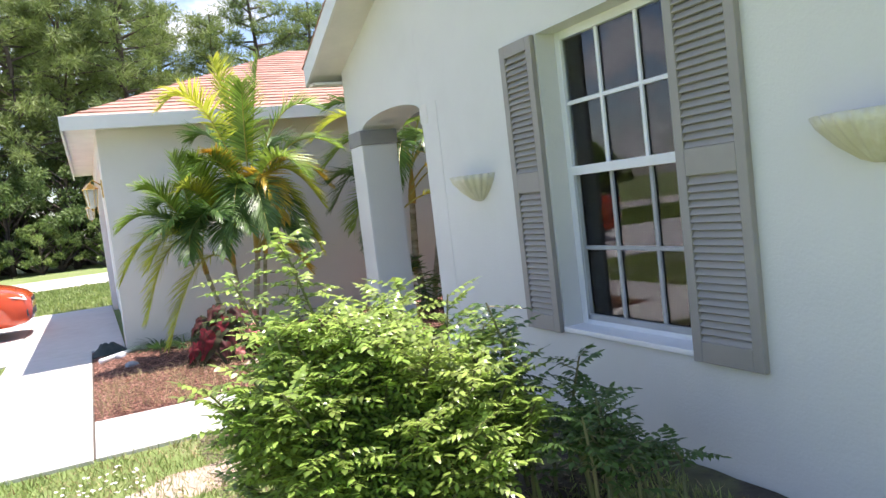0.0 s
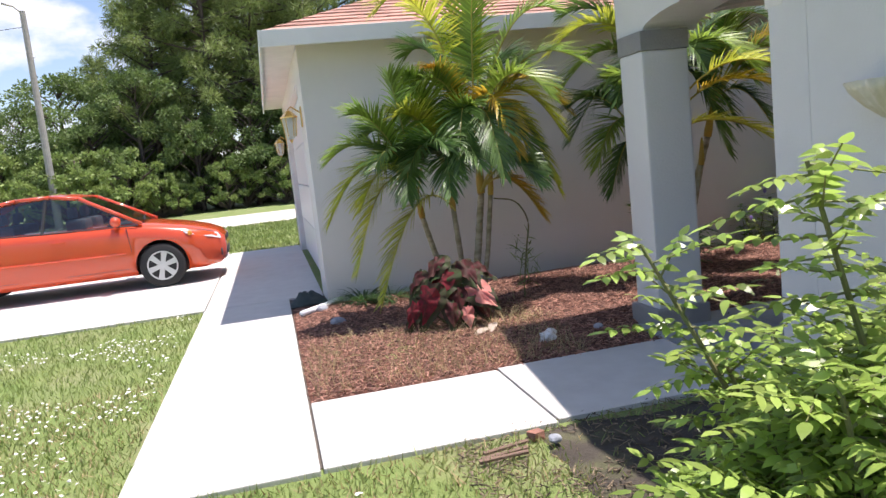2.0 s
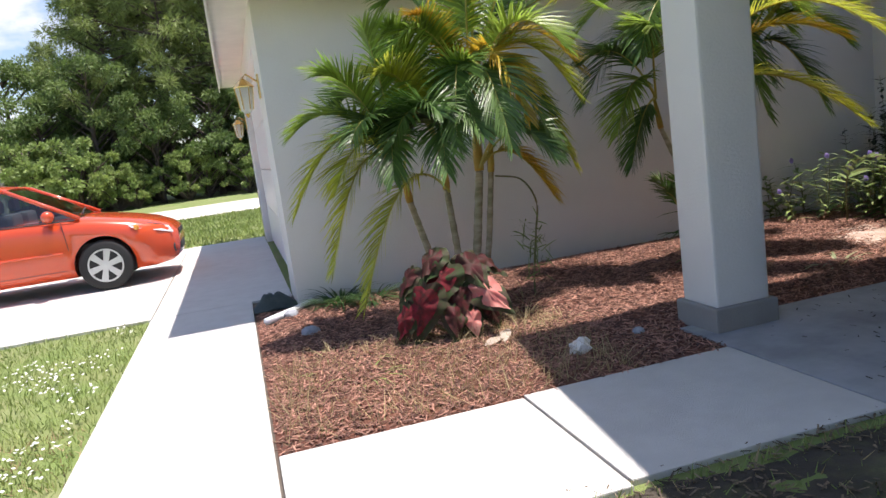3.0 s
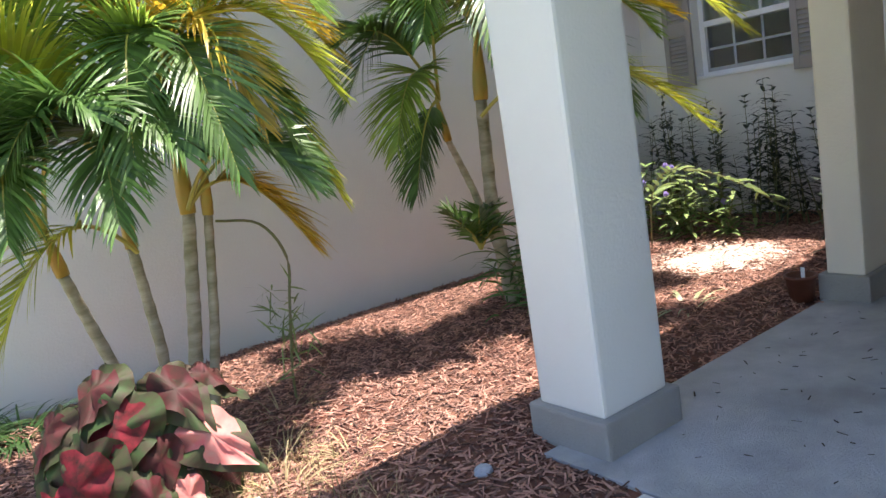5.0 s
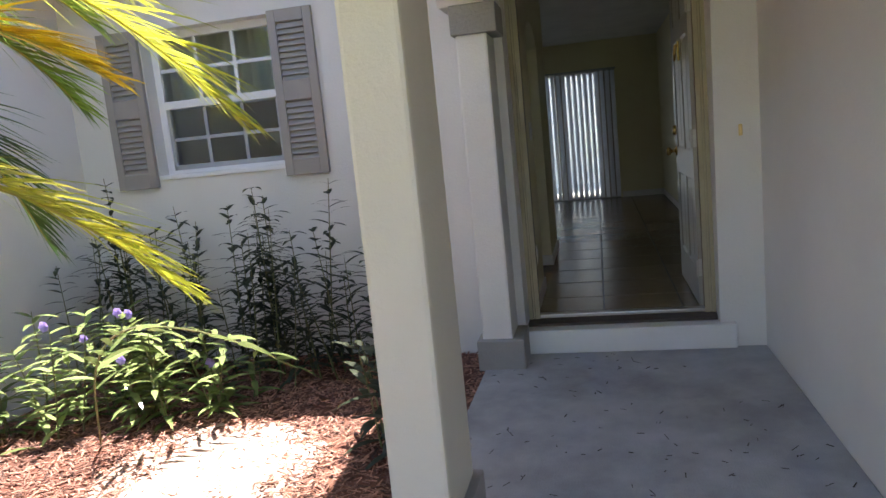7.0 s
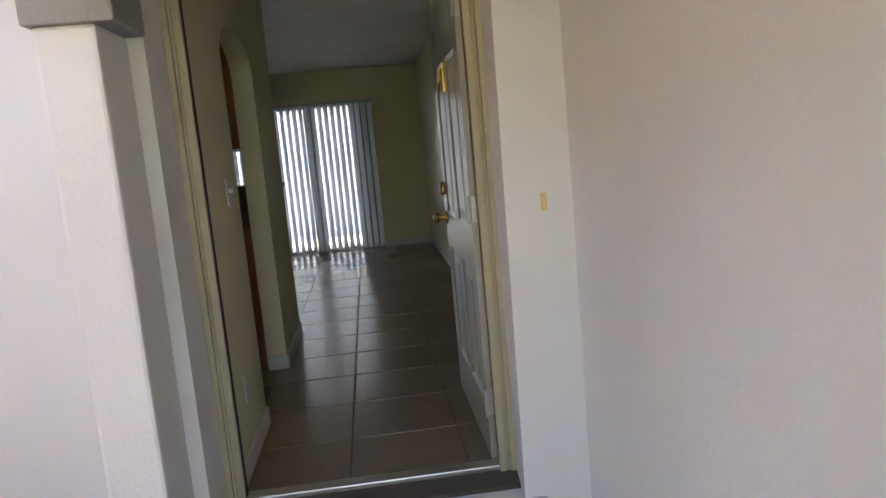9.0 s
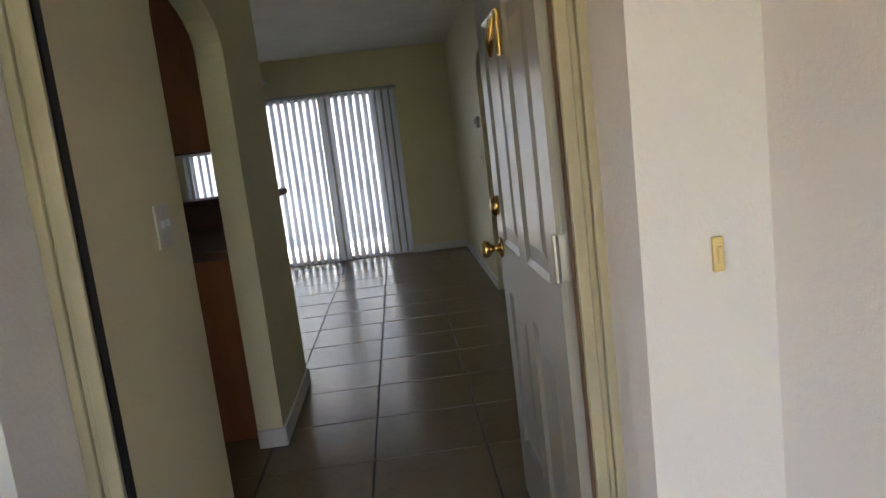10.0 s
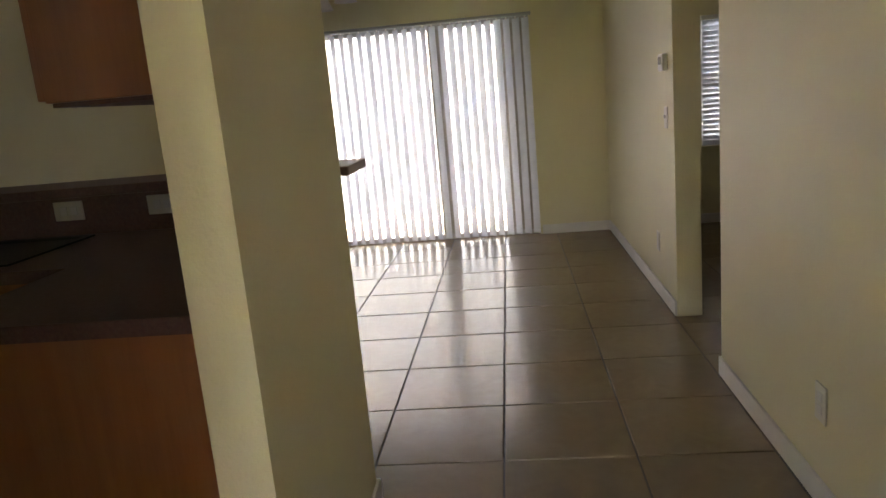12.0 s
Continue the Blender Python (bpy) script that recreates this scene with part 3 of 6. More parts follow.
window("window_1", XW, W1Y0, W1Y1, W1Z0, W1Z1, 1.334, 0.12, "white double-hung window with grilles in the front wall")
window("window_2", XD, W2Y0, W2Y1, W2Z0, W2Z1, 1.637, 0.10, "white double-hung window with grilles above the plants")
shutter(XW, W1Y1 + 0.01, W1Y1 + 0.33, 0.465, 2.08, 1.30, "taupe louvred shutter on the white front wall")
shutter(XW, W1Y0 - 0.365, W1Y0 - 0.005, 0.46, 2.08, 1.30, "broad taupe louvred shutter on the white front wall")
shutter(XD, W2Y0 - 0.275, W2Y0 - 0.005, 1.14, 2.09, 1.63, "small taupe louvred shutter above the flower bed")
shutter(XD, W2Y1 + 0.005, W2Y1 + 0.275, 1.14, 2.09, 1.63, "small taupe louvred shutter partly behind palm fronds")
# curtain behind the upper sash of the courtyard window
bm = bmesh.new()
cols = []
for i in range(61):
    y = W2Y0 - 0.03 + (W2Y1 - W2Y0 + 0.06) * i / 60
    dx = 0.018 * math.sin(i * 0.9) + 0.006 * math.sin(i * 2.3)
    cols.append([bm.verts.new((X2 + 0.06 + dx, y, z)) for z in (1.62, 2.16)])
for a, b in zip(cols, cols[1:]):
    bm.faces.new((a[0], b[0], b[1], a[1]))
part("curtain", bm, M["shade"], None, smooth=True)
tagged(bpy.data.objects["curtain"], "short white gathered curtain behind the kitchen window", "curtain")


def sconce(y, z, label):
    s = empty("wall_sconce", (XW, y, z), label, "wall lamp", "front wall sconces")
    bm = bmesh.new()
    rings, n = [], 40
    for r, h in ((0.02, -0.165), (0.06, -0.15), (0.125, -0.10), (0.18, -0.04), (0.20, 0.0)):
        ring = []
        for k in range(n + 1):
            a = math.pi * k / n
            rr = r * (1 + 0.055 * math.cos(a * 22))
            ring.append(bm.verts.new((XW - 0.001 - rr * 0.85 * math.sin(a), y + rr * math.cos(a), z + h)))
        rings.append(ring)
    for a, b in zip(rings, rings[1:]):
        for k in range(n):
            bm.faces.new((a[k], a[k + 1], b[k + 1], b[k]))
    bm.faces.new(rings[0])
    o = part("bowl", bm, M["sconce"], s, "fluted cream plaster half bowl", True)
    sol = o.modifiers.new("thick", "SOLIDIFY")
    sol.thickness = 0.008
    part("back_plate", box_bm(XW - 0.006, XW - 0.0005, y - 0.06, y + 0.06, z - 0.14, z - 0.005, 0.002), M["sconce"], s)
    part("bulb", lathe(bmesh.new(), [(0.0, -0.09), (0.013, -0.088), (0.014, -0.055), (0.03, -0.03), (0.024, -0.008), (0.0, 0.0)], (XW - 0.07, y, z - 0.03), 12), M["shade"], s, "", True)


sconce(5.93, 1.39, "fluted cream plaster half-bowl sconce on white stucco")
sconce(3.34, 1.39, "fluted cream plaster half-bowl sconce beside the shutter")


def lantern(y):
    s = empty("wall_lantern", (GX0, y, 1.75), "small brass and glass lantern on the garage front", "wall lamp", "garage lanterns")
    x = GX0 - 0.13
    part("back_plate", box_bm(GX0 - 0.015, GX0 - 0.001, y - 0.05, y + 0.05, 1.72, 1.92, 0.004), M["brass"], s)
    part("arm", tube(bmesh.new(), [(GX0 - 0.01, y, 1.86), (x + 0.03, y, 1.93), (x, y, 1.90)], 0.008, 6), M["brass"], s)
    part("cap", lathe(bmesh.new(), [(0.0, 1.90), (0.03, 1.885), (0.085, 1.83), (0.085, 1.82)], (x, y, 0), 6), M["brass"], s)
    part("glass_body", lathe(bmesh.new(), [(0.072, 1.82), (0.05, 1.64), (0.02, 1.61)], (x, y, 0), 6), M["shade"], s)
    for k in range(6):
        a = math.pi * k / 3
        part("bar", tube(bmesh.new(), [(x + 0.074 * math.cos(a), y + 0.074 * math.sin(a), 1.82), (x + 0.052 * math.cos(a), y + 0.052 * math.sin(a), 1.64)], 0.005, 5), M["brass"], s)
    part("finial", lathe(bmesh.new(), [(0.02, 1.61), (0.012, 1.59), (0.0, 1.57)], (x, y, 0), 8), M["brass"], s)


lantern(10.9)
lantern(16.35)

# front door frame
fr = empty("door_frame", (XD, (DY0 + DY1) / 2, ZF), "beige painted front door frame with moulded casing", "door frame")
tagged(fr, kind="structure")
FX = 6.525                        # front of the recessed frame


def span(y, s, w0, w1):
    return min(y + s * w0, y + s * w1), max(y + s * w0, y + s * w1)


for y, s in ((DY0, 1), (DY1, -1)):
    part("jamb", box_bm(FX + 0.02, X2 + 0.011, *span(y, s, 0.001, 0.052), ZF - 0.002, DZ1 - 0.06, 0.003), M["casing"], fr)
    part("weatherstrip", box_bm(X2 - 0.02, X2 + 0.009, *span(y, s, 0.0525, 0.064), ZF, DZ1 - 0.07), M["rubber"] if s < 0 else mat("brown_weatherstrip", (0.20, 0.13, 0.08), 0.7), fr, "dark weatherstrip")
    for w0, w1, d in ((0.001, 0.024, 0.0), (0.0245, 0.038, 0.010), (0.0385, 0.066, 0.004)):
        part("casing", box_bm(FX + d, FX + 0.019, *span(y, s, w0, w1), ZF - 0.02, DZ1 - 0.001, 0.004), M["casing"], fr)
    part("inside_casing", box_bm(X2 + 0.0125, X2 + 0.026, *span(y, s, -0.06, 0.0), ZF, DZ1 + 0.05, 0.004), M["white_trim"], fr)
part("head", box_bm(FX + 0.02, X2 + 0.011, DY0 + 0.054, DY1 - 0.054, DZ1 - 0.06, DZ1, 0.003), M["casing"], fr)
part("head_casing", box_bm(FX, FX + 0.019, DY0 + 0.067, DY1 - 0.067, DZ1 - 0.066, DZ1 - 0.001, 0.005), M["casing"], fr)
part("threshold", box_bm(FX + 0.021, X2 + 0.03, DY0 + 0.054, DY1 - 0.054, ZF - 0.03, ZF + 0.014, 0.006), M["steel"], fr, "worn metal threshold")
structure("door_sill", box_bm(XD + 0.02, FX + 0.019, DY0 + 0.001, DY1 - 0.001, ZF - 0.03, ZF - 0.021), M["fascia"], "white painted sill before the front door", "step")
structure("door_step", box_bm(XD - 0.05, XD + 0.019, DY0 - 0.06, DY1 + 0.06, 0.0, ZF - 0.004, 0.01), M["fascia"], "white painted step under the front door", "step")

# the open door
door = empty("front_door", (6.62, 6.70, ZF), "beige panelled front door standing open into the hall", "door")
dx0, dx1, dya, dyb, dz0, dz1 = 6.615, 7.535, 6.705, 6.748, ZF + 0.012, 2.135
dm = (dx0 + dx1) / 2
bm = box_bm(dx0, dx1, dya, dyb - 0.010, dz0, dz1, 0.003)
leaf = part("door_leaf", bm, M["door"], door)
panels = []
for a, b in ((dx0 + 0.115, dm - 0.055), (dm + 0.055, dx1 - 0.115)):
    for c, d in ((dz0 + 0.22, dz0 + 0.74), (dz0 + 0.90, dz0 + 1.58), (dz0 + 1.68, dz0 + 1.90)):
        panels.append((a, b, c, d))
bm = bmesh.new()
xs = sorted({dx0, dx1} | {v for p4 in panels for v in p4[:2]})
zs = sorted({dz0, dz1} | {v for p4 in panels for v in p4[2:]})
for i in range(len(xs) - 1):
    for k in range(len(zs) - 1):
        if not any(p4[0] <= xs[i] < p4[1] and p4[2] <= zs[k] < p4[3] for p4 in panels):
            box_bm(xs[i], xs[i + 1], dyb - 0.0101, dyb, zs[k], zs[k + 1], 0, bm)
bmesh.ops.remove_doubles(bm, verts=bm.verts[:], dist=0.0004)
part("face_frame", bm, M["door"], door)
for a, b, c, d in panels:
    bm = bmesh.new()
    loops = []
    for inset, y in ((0.0, dyb - 0.0005), (0.014, dyb - 0.0095), (0.028, dyb - 0.0095), (0.062, dyb - 0.002), (0.07, dyb - 0.002)):
        loops.append([bm.verts.new((px, y, pz)) for px, pz in ((a + inset, c + inset), (b - inset, c + inset), (b - inset, d - inset), (a + inset, d - inset))])
    for l0, l1 in zip(loops, loops[1:]):
        for k in range(4):
            bm.faces.new((l0[k], l0[(k + 1) % 4], l1[(k + 1) % 4], l1[k]))
    bm.faces.new(loops[-1])
    part("panel", bm, M["door"], door)
kx, ky = 7.472, dyb
kz = 1.03
part("knob", lathe(bmesh.new(), [(0.033, 0.0), (0.034, 0.006), (0.022, 0.010), (0.012, 0.014), (0.011, 0.032), (0.017, 0.038), (0.027, 0.046), (0.029, 0.058), (0.025, 0.066), (0.010, 0.070), (0.0, 0.070)], (kx, ky, kz), 24, "y"), M["brass"], door, "polished brass knob", True)
part("deadbolt", lathe(bmesh.new(), [(0.033, 0.0), (0.034, 0.008), (0.030, 0.018), (0.024, 0.024), (0.013, 0.026), (0.0, 0.026)], (kx, ky, kz + 0.14), 24, "y"), M["brass"], door, "polished brass deadbolt", True)
knock = part("knocker", box_bm(dm - 0.02, dm + 0.02, dyb, dyb + 0.012, 1.60, 1.72, 0.005), M["brass"], door, "brass door knocker")
part("ring", tube(bmesh.new(), [(dm - 0.03, dyb + 0.02, 1.70), (dm - 0.034, dyb + 0.028, 1.64), (dm, dyb + 0.03, 1.605), (dm + 0.034, dyb + 0.028, 1.64), (dm + 0.03, dyb + 0.02, 1.70)], 0.006, 8), M["brass"], knock)
for z in (0.38, 1.13, 1.88):
    h = part("hinge", box_bm(dx0 - 0.0035, dx0 - 0.0005, dya + 0.004, dyb - 0.001, z - 0.05, z + 0.05, 0.001), M["steel"], door, "worn steel hinge")
    part("hinge_pin", lathe(bmesh.new(), [(0.006, -0.052), (0.0075, -0.05), (0.0075, 0.05), (0.006, 0.052)], (dx0 - 0.008, dyb + 0.006, z), 10), M["steel"], h)

bell = empty("door_bell", (XD, 6.548, 1.16), "yellowed brass door bell on the entrance wall", "door bell")
part("plate", box_bm(XD - 0.010, XD - 0.001, 6.538, 6.558, 1.132, 1.192, 0.004), mat("yellowed_plastic", (0.72, 0.56, 0.24), 0.35, (0.66, 0.50, 0.20), 30), bell)
part("button", box_bm(XD - 0.016, XD - 0.0101, 6.544, 6.552, 1.147, 1.176, 0.003), mat("bell_amber", (0.78, 0.58, 0.24), 0.3), bell, "amber push button")


# ---- indoor fittings ----
def plate(name, label, place, axis, w, h, toggles=0, outlets=0):
    """A wall plate facing +y, -y or -x."""
    x, y, z = place
    e = empty(name, place, label, name.replace("_", " "))

    def b(u0, u1, d0, d1, z0, z1, bev):
        if axis == "+y":
            return box_bm(x + u0, x + u1, y + d0, y + d1, z + z0, z + z1, bev)
        if axis == "-y":
            return box_bm(x + u0, x + u1, y - d1, y - d0, z + z0, z + z1, bev)
        return box_bm(x - d1, x - d0, y + u0, y + u1, z + z0, z + z1, bev)

    part("cover", b(-w / 2, w / 2, 0.001, 0.007, -h / 2, h / 2, 0.002), M["plate"], e)
    for k in range(toggles):
        c = (k - (toggles - 1) / 2) * 0.046
        part("toggle", b(c - 0.006, c + 0.006, 0.0071, 0.017, -0.004, 0.016, 0.002), M["white_trim"], e)
    for k in range(outlets):
        c = 0.02 if k else -0.02
        if h > w:
            part("socket", b(-0.016, 0.016, 0.0071, 0.009, c - 0.014, c + 0.014, 0.002), M["white_trim"], e)
        else:
            part("socket", b(c - 0.014, c + 0.014, 0.0071, 0.009, -0.016, 0.016, 0.002), M["white_trim"], e)
    return e


plate("light_switch", "cream double light switch on the hall wall", (7.130, YL, 1.262), "-y", 0.118, 0.118, toggles=2)
plate("wall_outlet", "cream outlet low on the hall wall", (6.940, YL, 0.46), "-y", 0.072, 0.115, outlets=2)
plate("wall_outlet", "cream outlet low on the wall past the door", (9.030, YR, 0.46), "+y", 0.072, 0.115, outlets=2)
plate("wall_outlet", "cream outlet low on the living room wall", (11.320, YR, 0.47), "+y", 0.072, 0.115, outlets=2)
plate("light_switch", "cream light switch on the wall before the arch", (11.030, YR, 1.21), "+y", 0.072, 0.115, toggles=1)
th = empty("thermostat", (11.030, YR, 1.50), "small white thermostat on the living room wall", "thermostat")
part("body", box_bm(10.970, 11.090, YR + 0.001, YR + 0.030, 1.455, 1.545, 0.008), M["white_trim"], th)
part("dial", box_bm(11.000, 11.060, YR + 0.0301, YR + 0.034, 1.49, 1.53, 0.002), M["blind_dark"], th)

# sliding door with vertical blinds
sl = empty("sliding_door", (XF, (SY0 + SY1) / 2, ZF), "aluminium sliding glass door behind vertical blinds", "sliding door")
tagged(sl, kind="structure")
xa, xb = XF + 0.06, XF + 0.11
bm = box_bm(xa, xb, SY0, SY0 + 0.05, ZF - 0.005, SZ1)
box_bm(xa, xb, SY1 - 0.05, SY1, ZF - 0.005, SZ1, 0, bm)
box_bm(xa, xb, SY0 + 0.05, SY1 - 0.05, SZ1 - 0.05, SZ1, 0, bm)
box_bm(xa, xb, SY0 + 0.05, SY1 - 0.05, ZF - 0.005, ZF + 0.04, 0, bm)
part("frame", bm, M["grey_vinyl"], sl)
for y, hw in ((7.13, 0.10), (7.80, 0.06)):
    part("stile", box_bm(xa + 0.004, xb - 0.004, y - hw, y + hw, ZF + 0.04, SZ1 - 0.05), M["blind_dark"], sl)
g = part("pane", box_bm(xa + 0.02, xa + 0.025, SY0 + 0.05, SY1 - 0.05, ZF + 0.04, SZ1 - 0.05), M["glass"], sl)
g.visible_shadow = False
vb = empty("vertical_blinds", (XF - 0.06, (SY0 + SY1) / 2, 2.05), "white vertical vinyl blinds drawn across the sliding door", "blinds")
part("headrail", box_bm(XF - 0.085, XF - 0.035, SY0 - 0.02, SY1 + 0.02, 2.035, 2.062, 0.006), M["grey_vinyl"], vb, "thin grey headrail")
bm = bmesh.new()
cols = []
for i in range(7):
    u = i / 6 - 0.5
    cols.append([bm.verts.new((0.011 * (1 - 4 * u * u), u * 0.092, z)) for z in (ZF + 0.025, 2.02)])
for a, b in zip(cols, cols[1:]):
    bm.faces.new((a[0], b[0], b[1], a[1]))
slat_me = mesh_of(bm, "slat", M["blind"], True)
count = 31
for i in range(count):
    o = new("slat", slat_me)
    o.parent = vb
    o.matrix_parent_inverse = vb.matrix_basis.inverted()
    o.location = (XF - 0.06, SY0 + 0.03 + (SY1 - SY0 - 0.06) * i / (count - 1), 0)
    o.rotation_euler = (0, 0, radians(-51 + 3 * math.sin(i * 2.7)))
    part("carrier", box_bm(XF - 0.064, XF - 0.056, o.location.y - 0.006, o.location.y + 0.006, 2.014, 2.034), M["white_trim"], vb)

# glowing panel added behind the sliding door in place of bright outdoors
ym = bpy.data.materials.new("yard_glow")
ym.use_nodes = True
yb = ym.node_tree.nodes["Principled BSDF"]
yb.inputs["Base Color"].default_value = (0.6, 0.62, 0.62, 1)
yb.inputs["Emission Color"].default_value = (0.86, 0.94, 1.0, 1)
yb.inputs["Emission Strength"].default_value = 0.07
structure("backdrop", box_bm(17.5, 17.6, -2.0, 17.0, -0.2, 5.0), ym, "glowing pale panel standing in for the bright outdoors", "backdrop")

w3 = empty("window_3", (XF, 5.13, 0.81), "bright bedroom window behind a white blind", "window")
tagged(w3, kind="structure")
bm = box_bm(XF + 0.06, XF + 0.11, 4.70, 4.75, 0.81, 1.90)
box_bm(XF + 0.06, XF + 0.11, 5.51, 5.56, 0.81, 1.90, 0, bm)
box_bm(XF + 0.06, XF + 0.11, 4.75, 5.51, 1.85, 1.90, 0, bm)
box_bm(XF + 0.06, XF + 0.11, 4.75, 5.51, 0.81, 0.86, 0, bm)
box_bm(XF + 0.06, XF + 0.11, 4.75, 5.51, 1.33, 1.38, 0, bm)
part("window_frame", bm, M["white_vinyl"], w3)
part("pane", box_bm(XF + 0.08, XF + 0.084, 4.75, 5.51, 0.86, 1.85), M["glass"], w3).visible_shadow = False
vb2 = empty("horizontal_blinds", (XF, 5.13, 1.9), "white slatted blind in the bedroom window", "blinds")
part("headrail", box_bm(XF + 0.012, XF + 0.045, 4.71, 5.55, 1.862, 1.898, 0.004), M["white_trim"], vb2)
me = mesh_of(box_bm(-0.022, 0.022, 4.72, 5.54, -0.0012, 0.0012), "slat", M["blind"])
for i in range(24):
    o = new("slat", me)
    o.parent = vb2
    o.matrix_parent_inverse = vb2.matrix_basis.inverted()
    o.location = (XF + 0.028, 0, 0.84 + i * 0.0435)
    o.rotation_euler = (0, radians(70), 0)

# kitchen
W = M["wood"]
base = empty("base_cabinet", (8.97, 8.17, ZF), "cherry wood base cabinet behind the hall wall", "cabinet", "kitchen cabinets")
part("body", box_bm(8.390, 9.550, YL + 0.117, 8.47, ZF + 0.09, 0.988, 0.004), W, base)
part("toe_kick", box_bm(8.400, 9.550, YL + 0.117, 8.40, ZF, ZF + 0.089), M["rubber"], base)
part("end_panel", box_bm(8.375, 8.389, YL + 0.117, 8.475, ZF + 0.001, 0.988, 0.002), W, base)
for k in range(2):
    d = part("door", box_bm(8.42 + k * 0.28, 8.685 + k * 0.28, 8.471, 8.49, ZF + 0.11, 0.80, 0.004), W, base)
    part("handle", tube(bmesh.new(), [(8.66 + k * 0.05, 8.49, 0.70), (8.66 + k * 0.05, 8.515, 0.71), (8.66 + k * 0.05, 8.515, 0.77), (8.66 + k * 0.05, 8.49, 0.78)], 0.005, 6), M["steel"], d)
pen = empty("base_cabinet", (9.27, 9.4, ZF), "cherry wood peninsula cabinet under the bar", "cabinet", "kitchen cabinets")
part("body", box_bm(8.97, 9.550, 8.48, 10.34, ZF + 0.001, 0.988, 0.004), W, pen)
ct = empty("worktop", (8.7, 8.2, 1.0), "brown speckled laminate worktop", "worktop")
part("top", slab_poly([(8.355, YL + 0.116), (9.566, YL + 0.116), (9.566, 10.35), (8.930, 10.35), (8.930, 8.51), (8.355, 8.51)], "z", 0.992, 1.03), M["laminate"], ct)
part("backsplash", box_bm(9.550, 9.568, YL + 0.117, 10.35, 1.031, 1.179, 0.003), M["laminate"], ct, "dark laminate backsplash")
snk = empty("sink", (9.250, 9.0, 1.03), "dark sink set in the worktop", "sink")
bm = bmesh.new()
loops = [[bm.verts.new((9.250 + sx * a, 9.15 + sy * b, z)) for sx, sy in ((-1, -1), (1, -1), (1, 1), (-1, 1))] for a, b, z in ((0.24, 0.40, 1.032), (0.24, 0.40, 1.039), (0.21, 0.37, 1.039), (0.19, 0.35, 1.034), (0.05, 0.1, 1.032))]
for l0, l1 in zip(loops, loops[1:]):
    for k in range(4):
        bm.faces.new((l0[k], l0[(k + 1) % 4], l1[(k + 1) % 4], l1[k]))
bm.faces.new(loops[-1])
part("basin", bm, M["bronze"], snk)
structure("wall_bar", box_bm(9.570, 9.690, YL + 0.19, 10.36, ZF, 1.16), WI, "cream half wall under the breakfast bar", "wall")
bar = empty("bar_top", (9.4, 9.0, 1.2), "brown laminate breakfast bar top on the half wall", "bar top")
part("top", box_bm(9.470, 9.800, YL + 0.06, 10.355, 1.180, 1.216, 0.008), M["laminate"], bar)
part("support", box_bm(9.570, 9.690, YL + 0.19, 10.355, 1.1601, 1.1799), M["white_trim"], bar)
up = empty("wall_cabinet", (8.7, 8.03, 1.9), "cherry wood wall cabinet above the worktop", "cabinet", "kitchen cabinets")
part("body", box_bm(8.490, 9.370, YL + 0.117, 8.185, 1.48, 2.36, 0.003), W, up)
part("underside", box_bm(8.500, 9.360, YL + 0.122, 8.175, 1.47, 1.4795), M["laminate"], up)
for k in range(2):
    d = part("door", box_bm(8.495 + k * 0.44, 8.925 + k * 0.44, 8.186, 8.205, 1.485, 2.355, 0.004), W, up)
    part("handle", tube(bmesh.new(), [(8.93 + k * 0.08, 8.205, 1.54), (8.93 + k * 0.08, 8.228, 1.55), (8.93 + k * 0.08, 8.228, 1.61), (8.93 + k * 0.08, 8.205, 1.62)], 0.005, 6), M["steel"], d)
plate("wall_outlet", "white outlet in the dark backsplash", (9.550, 8.50, 1.125), "-x", 0.115, 0.072, outlets=2)
plate("wall_outlet", "white outlet in the dark backsplash near the sink", (9.550, 8.87, 1.125), "-x", 0.115, 0.072, outlets=2)

# chandelier
ch = empty("chandelier", (11.77, 8.6, 2.3), "dark bronze chandelier with white glass shades", "chandelier")
cx, cy = 11.77, 8.52
part("canopy", lathe(bmesh.new(), [(0.0, ZC - 0.05), (0.03, ZC - 0.045), (0.06, ZC - 0.01), (0.06, ZC - 0.001)], (cx, cy, 0), 16), M["bronze"], ch, "", True)
part("rod", tube(bmesh.new(), [(cx, cy, ZC - 0.04), (cx, cy, 2.10)], 0.008, 8), M["bronze"], ch)
part("hub", lathe(bmesh.new(), [(0.0, 2.04), (0.02, 2.05), (0.045, 2.09), (0.03, 2.13), (0.01, 2.16)], (cx, cy, 0), 14), M["bronze"], ch, "", True)
for k in range(5):
    a = 2 * math.pi * k / 5 - math.pi / 2
    dx, dy = math.cos(a), math.sin(a)
    pts = [(cx + dx * r, cy + dy * r, z) for r, z in ((0.02, 2.09), (0.10, 2.07), (0.18, 2.12), (0.23, 2.20), (0.28, 2.25), (0.32, 2.22), (0.33, 2.18))]
    arm = part("arm", tube(bmesh.new(), pts, 0.009, 7), M["bronze"], ch, "", True)
    q = part("shade", lathe(bmesh.new(), [(0.02, 2.18), (0.035, 2.165), (0.05, 2.12), (0.075, 2.07), (0.072, 2.07), (0.045, 2.12), (0.03, 2.16)], (cx + dx * 0.33, cy + dy * 0.33, 0), 18), M["shade"], arm, "white frosted glass shade", True)

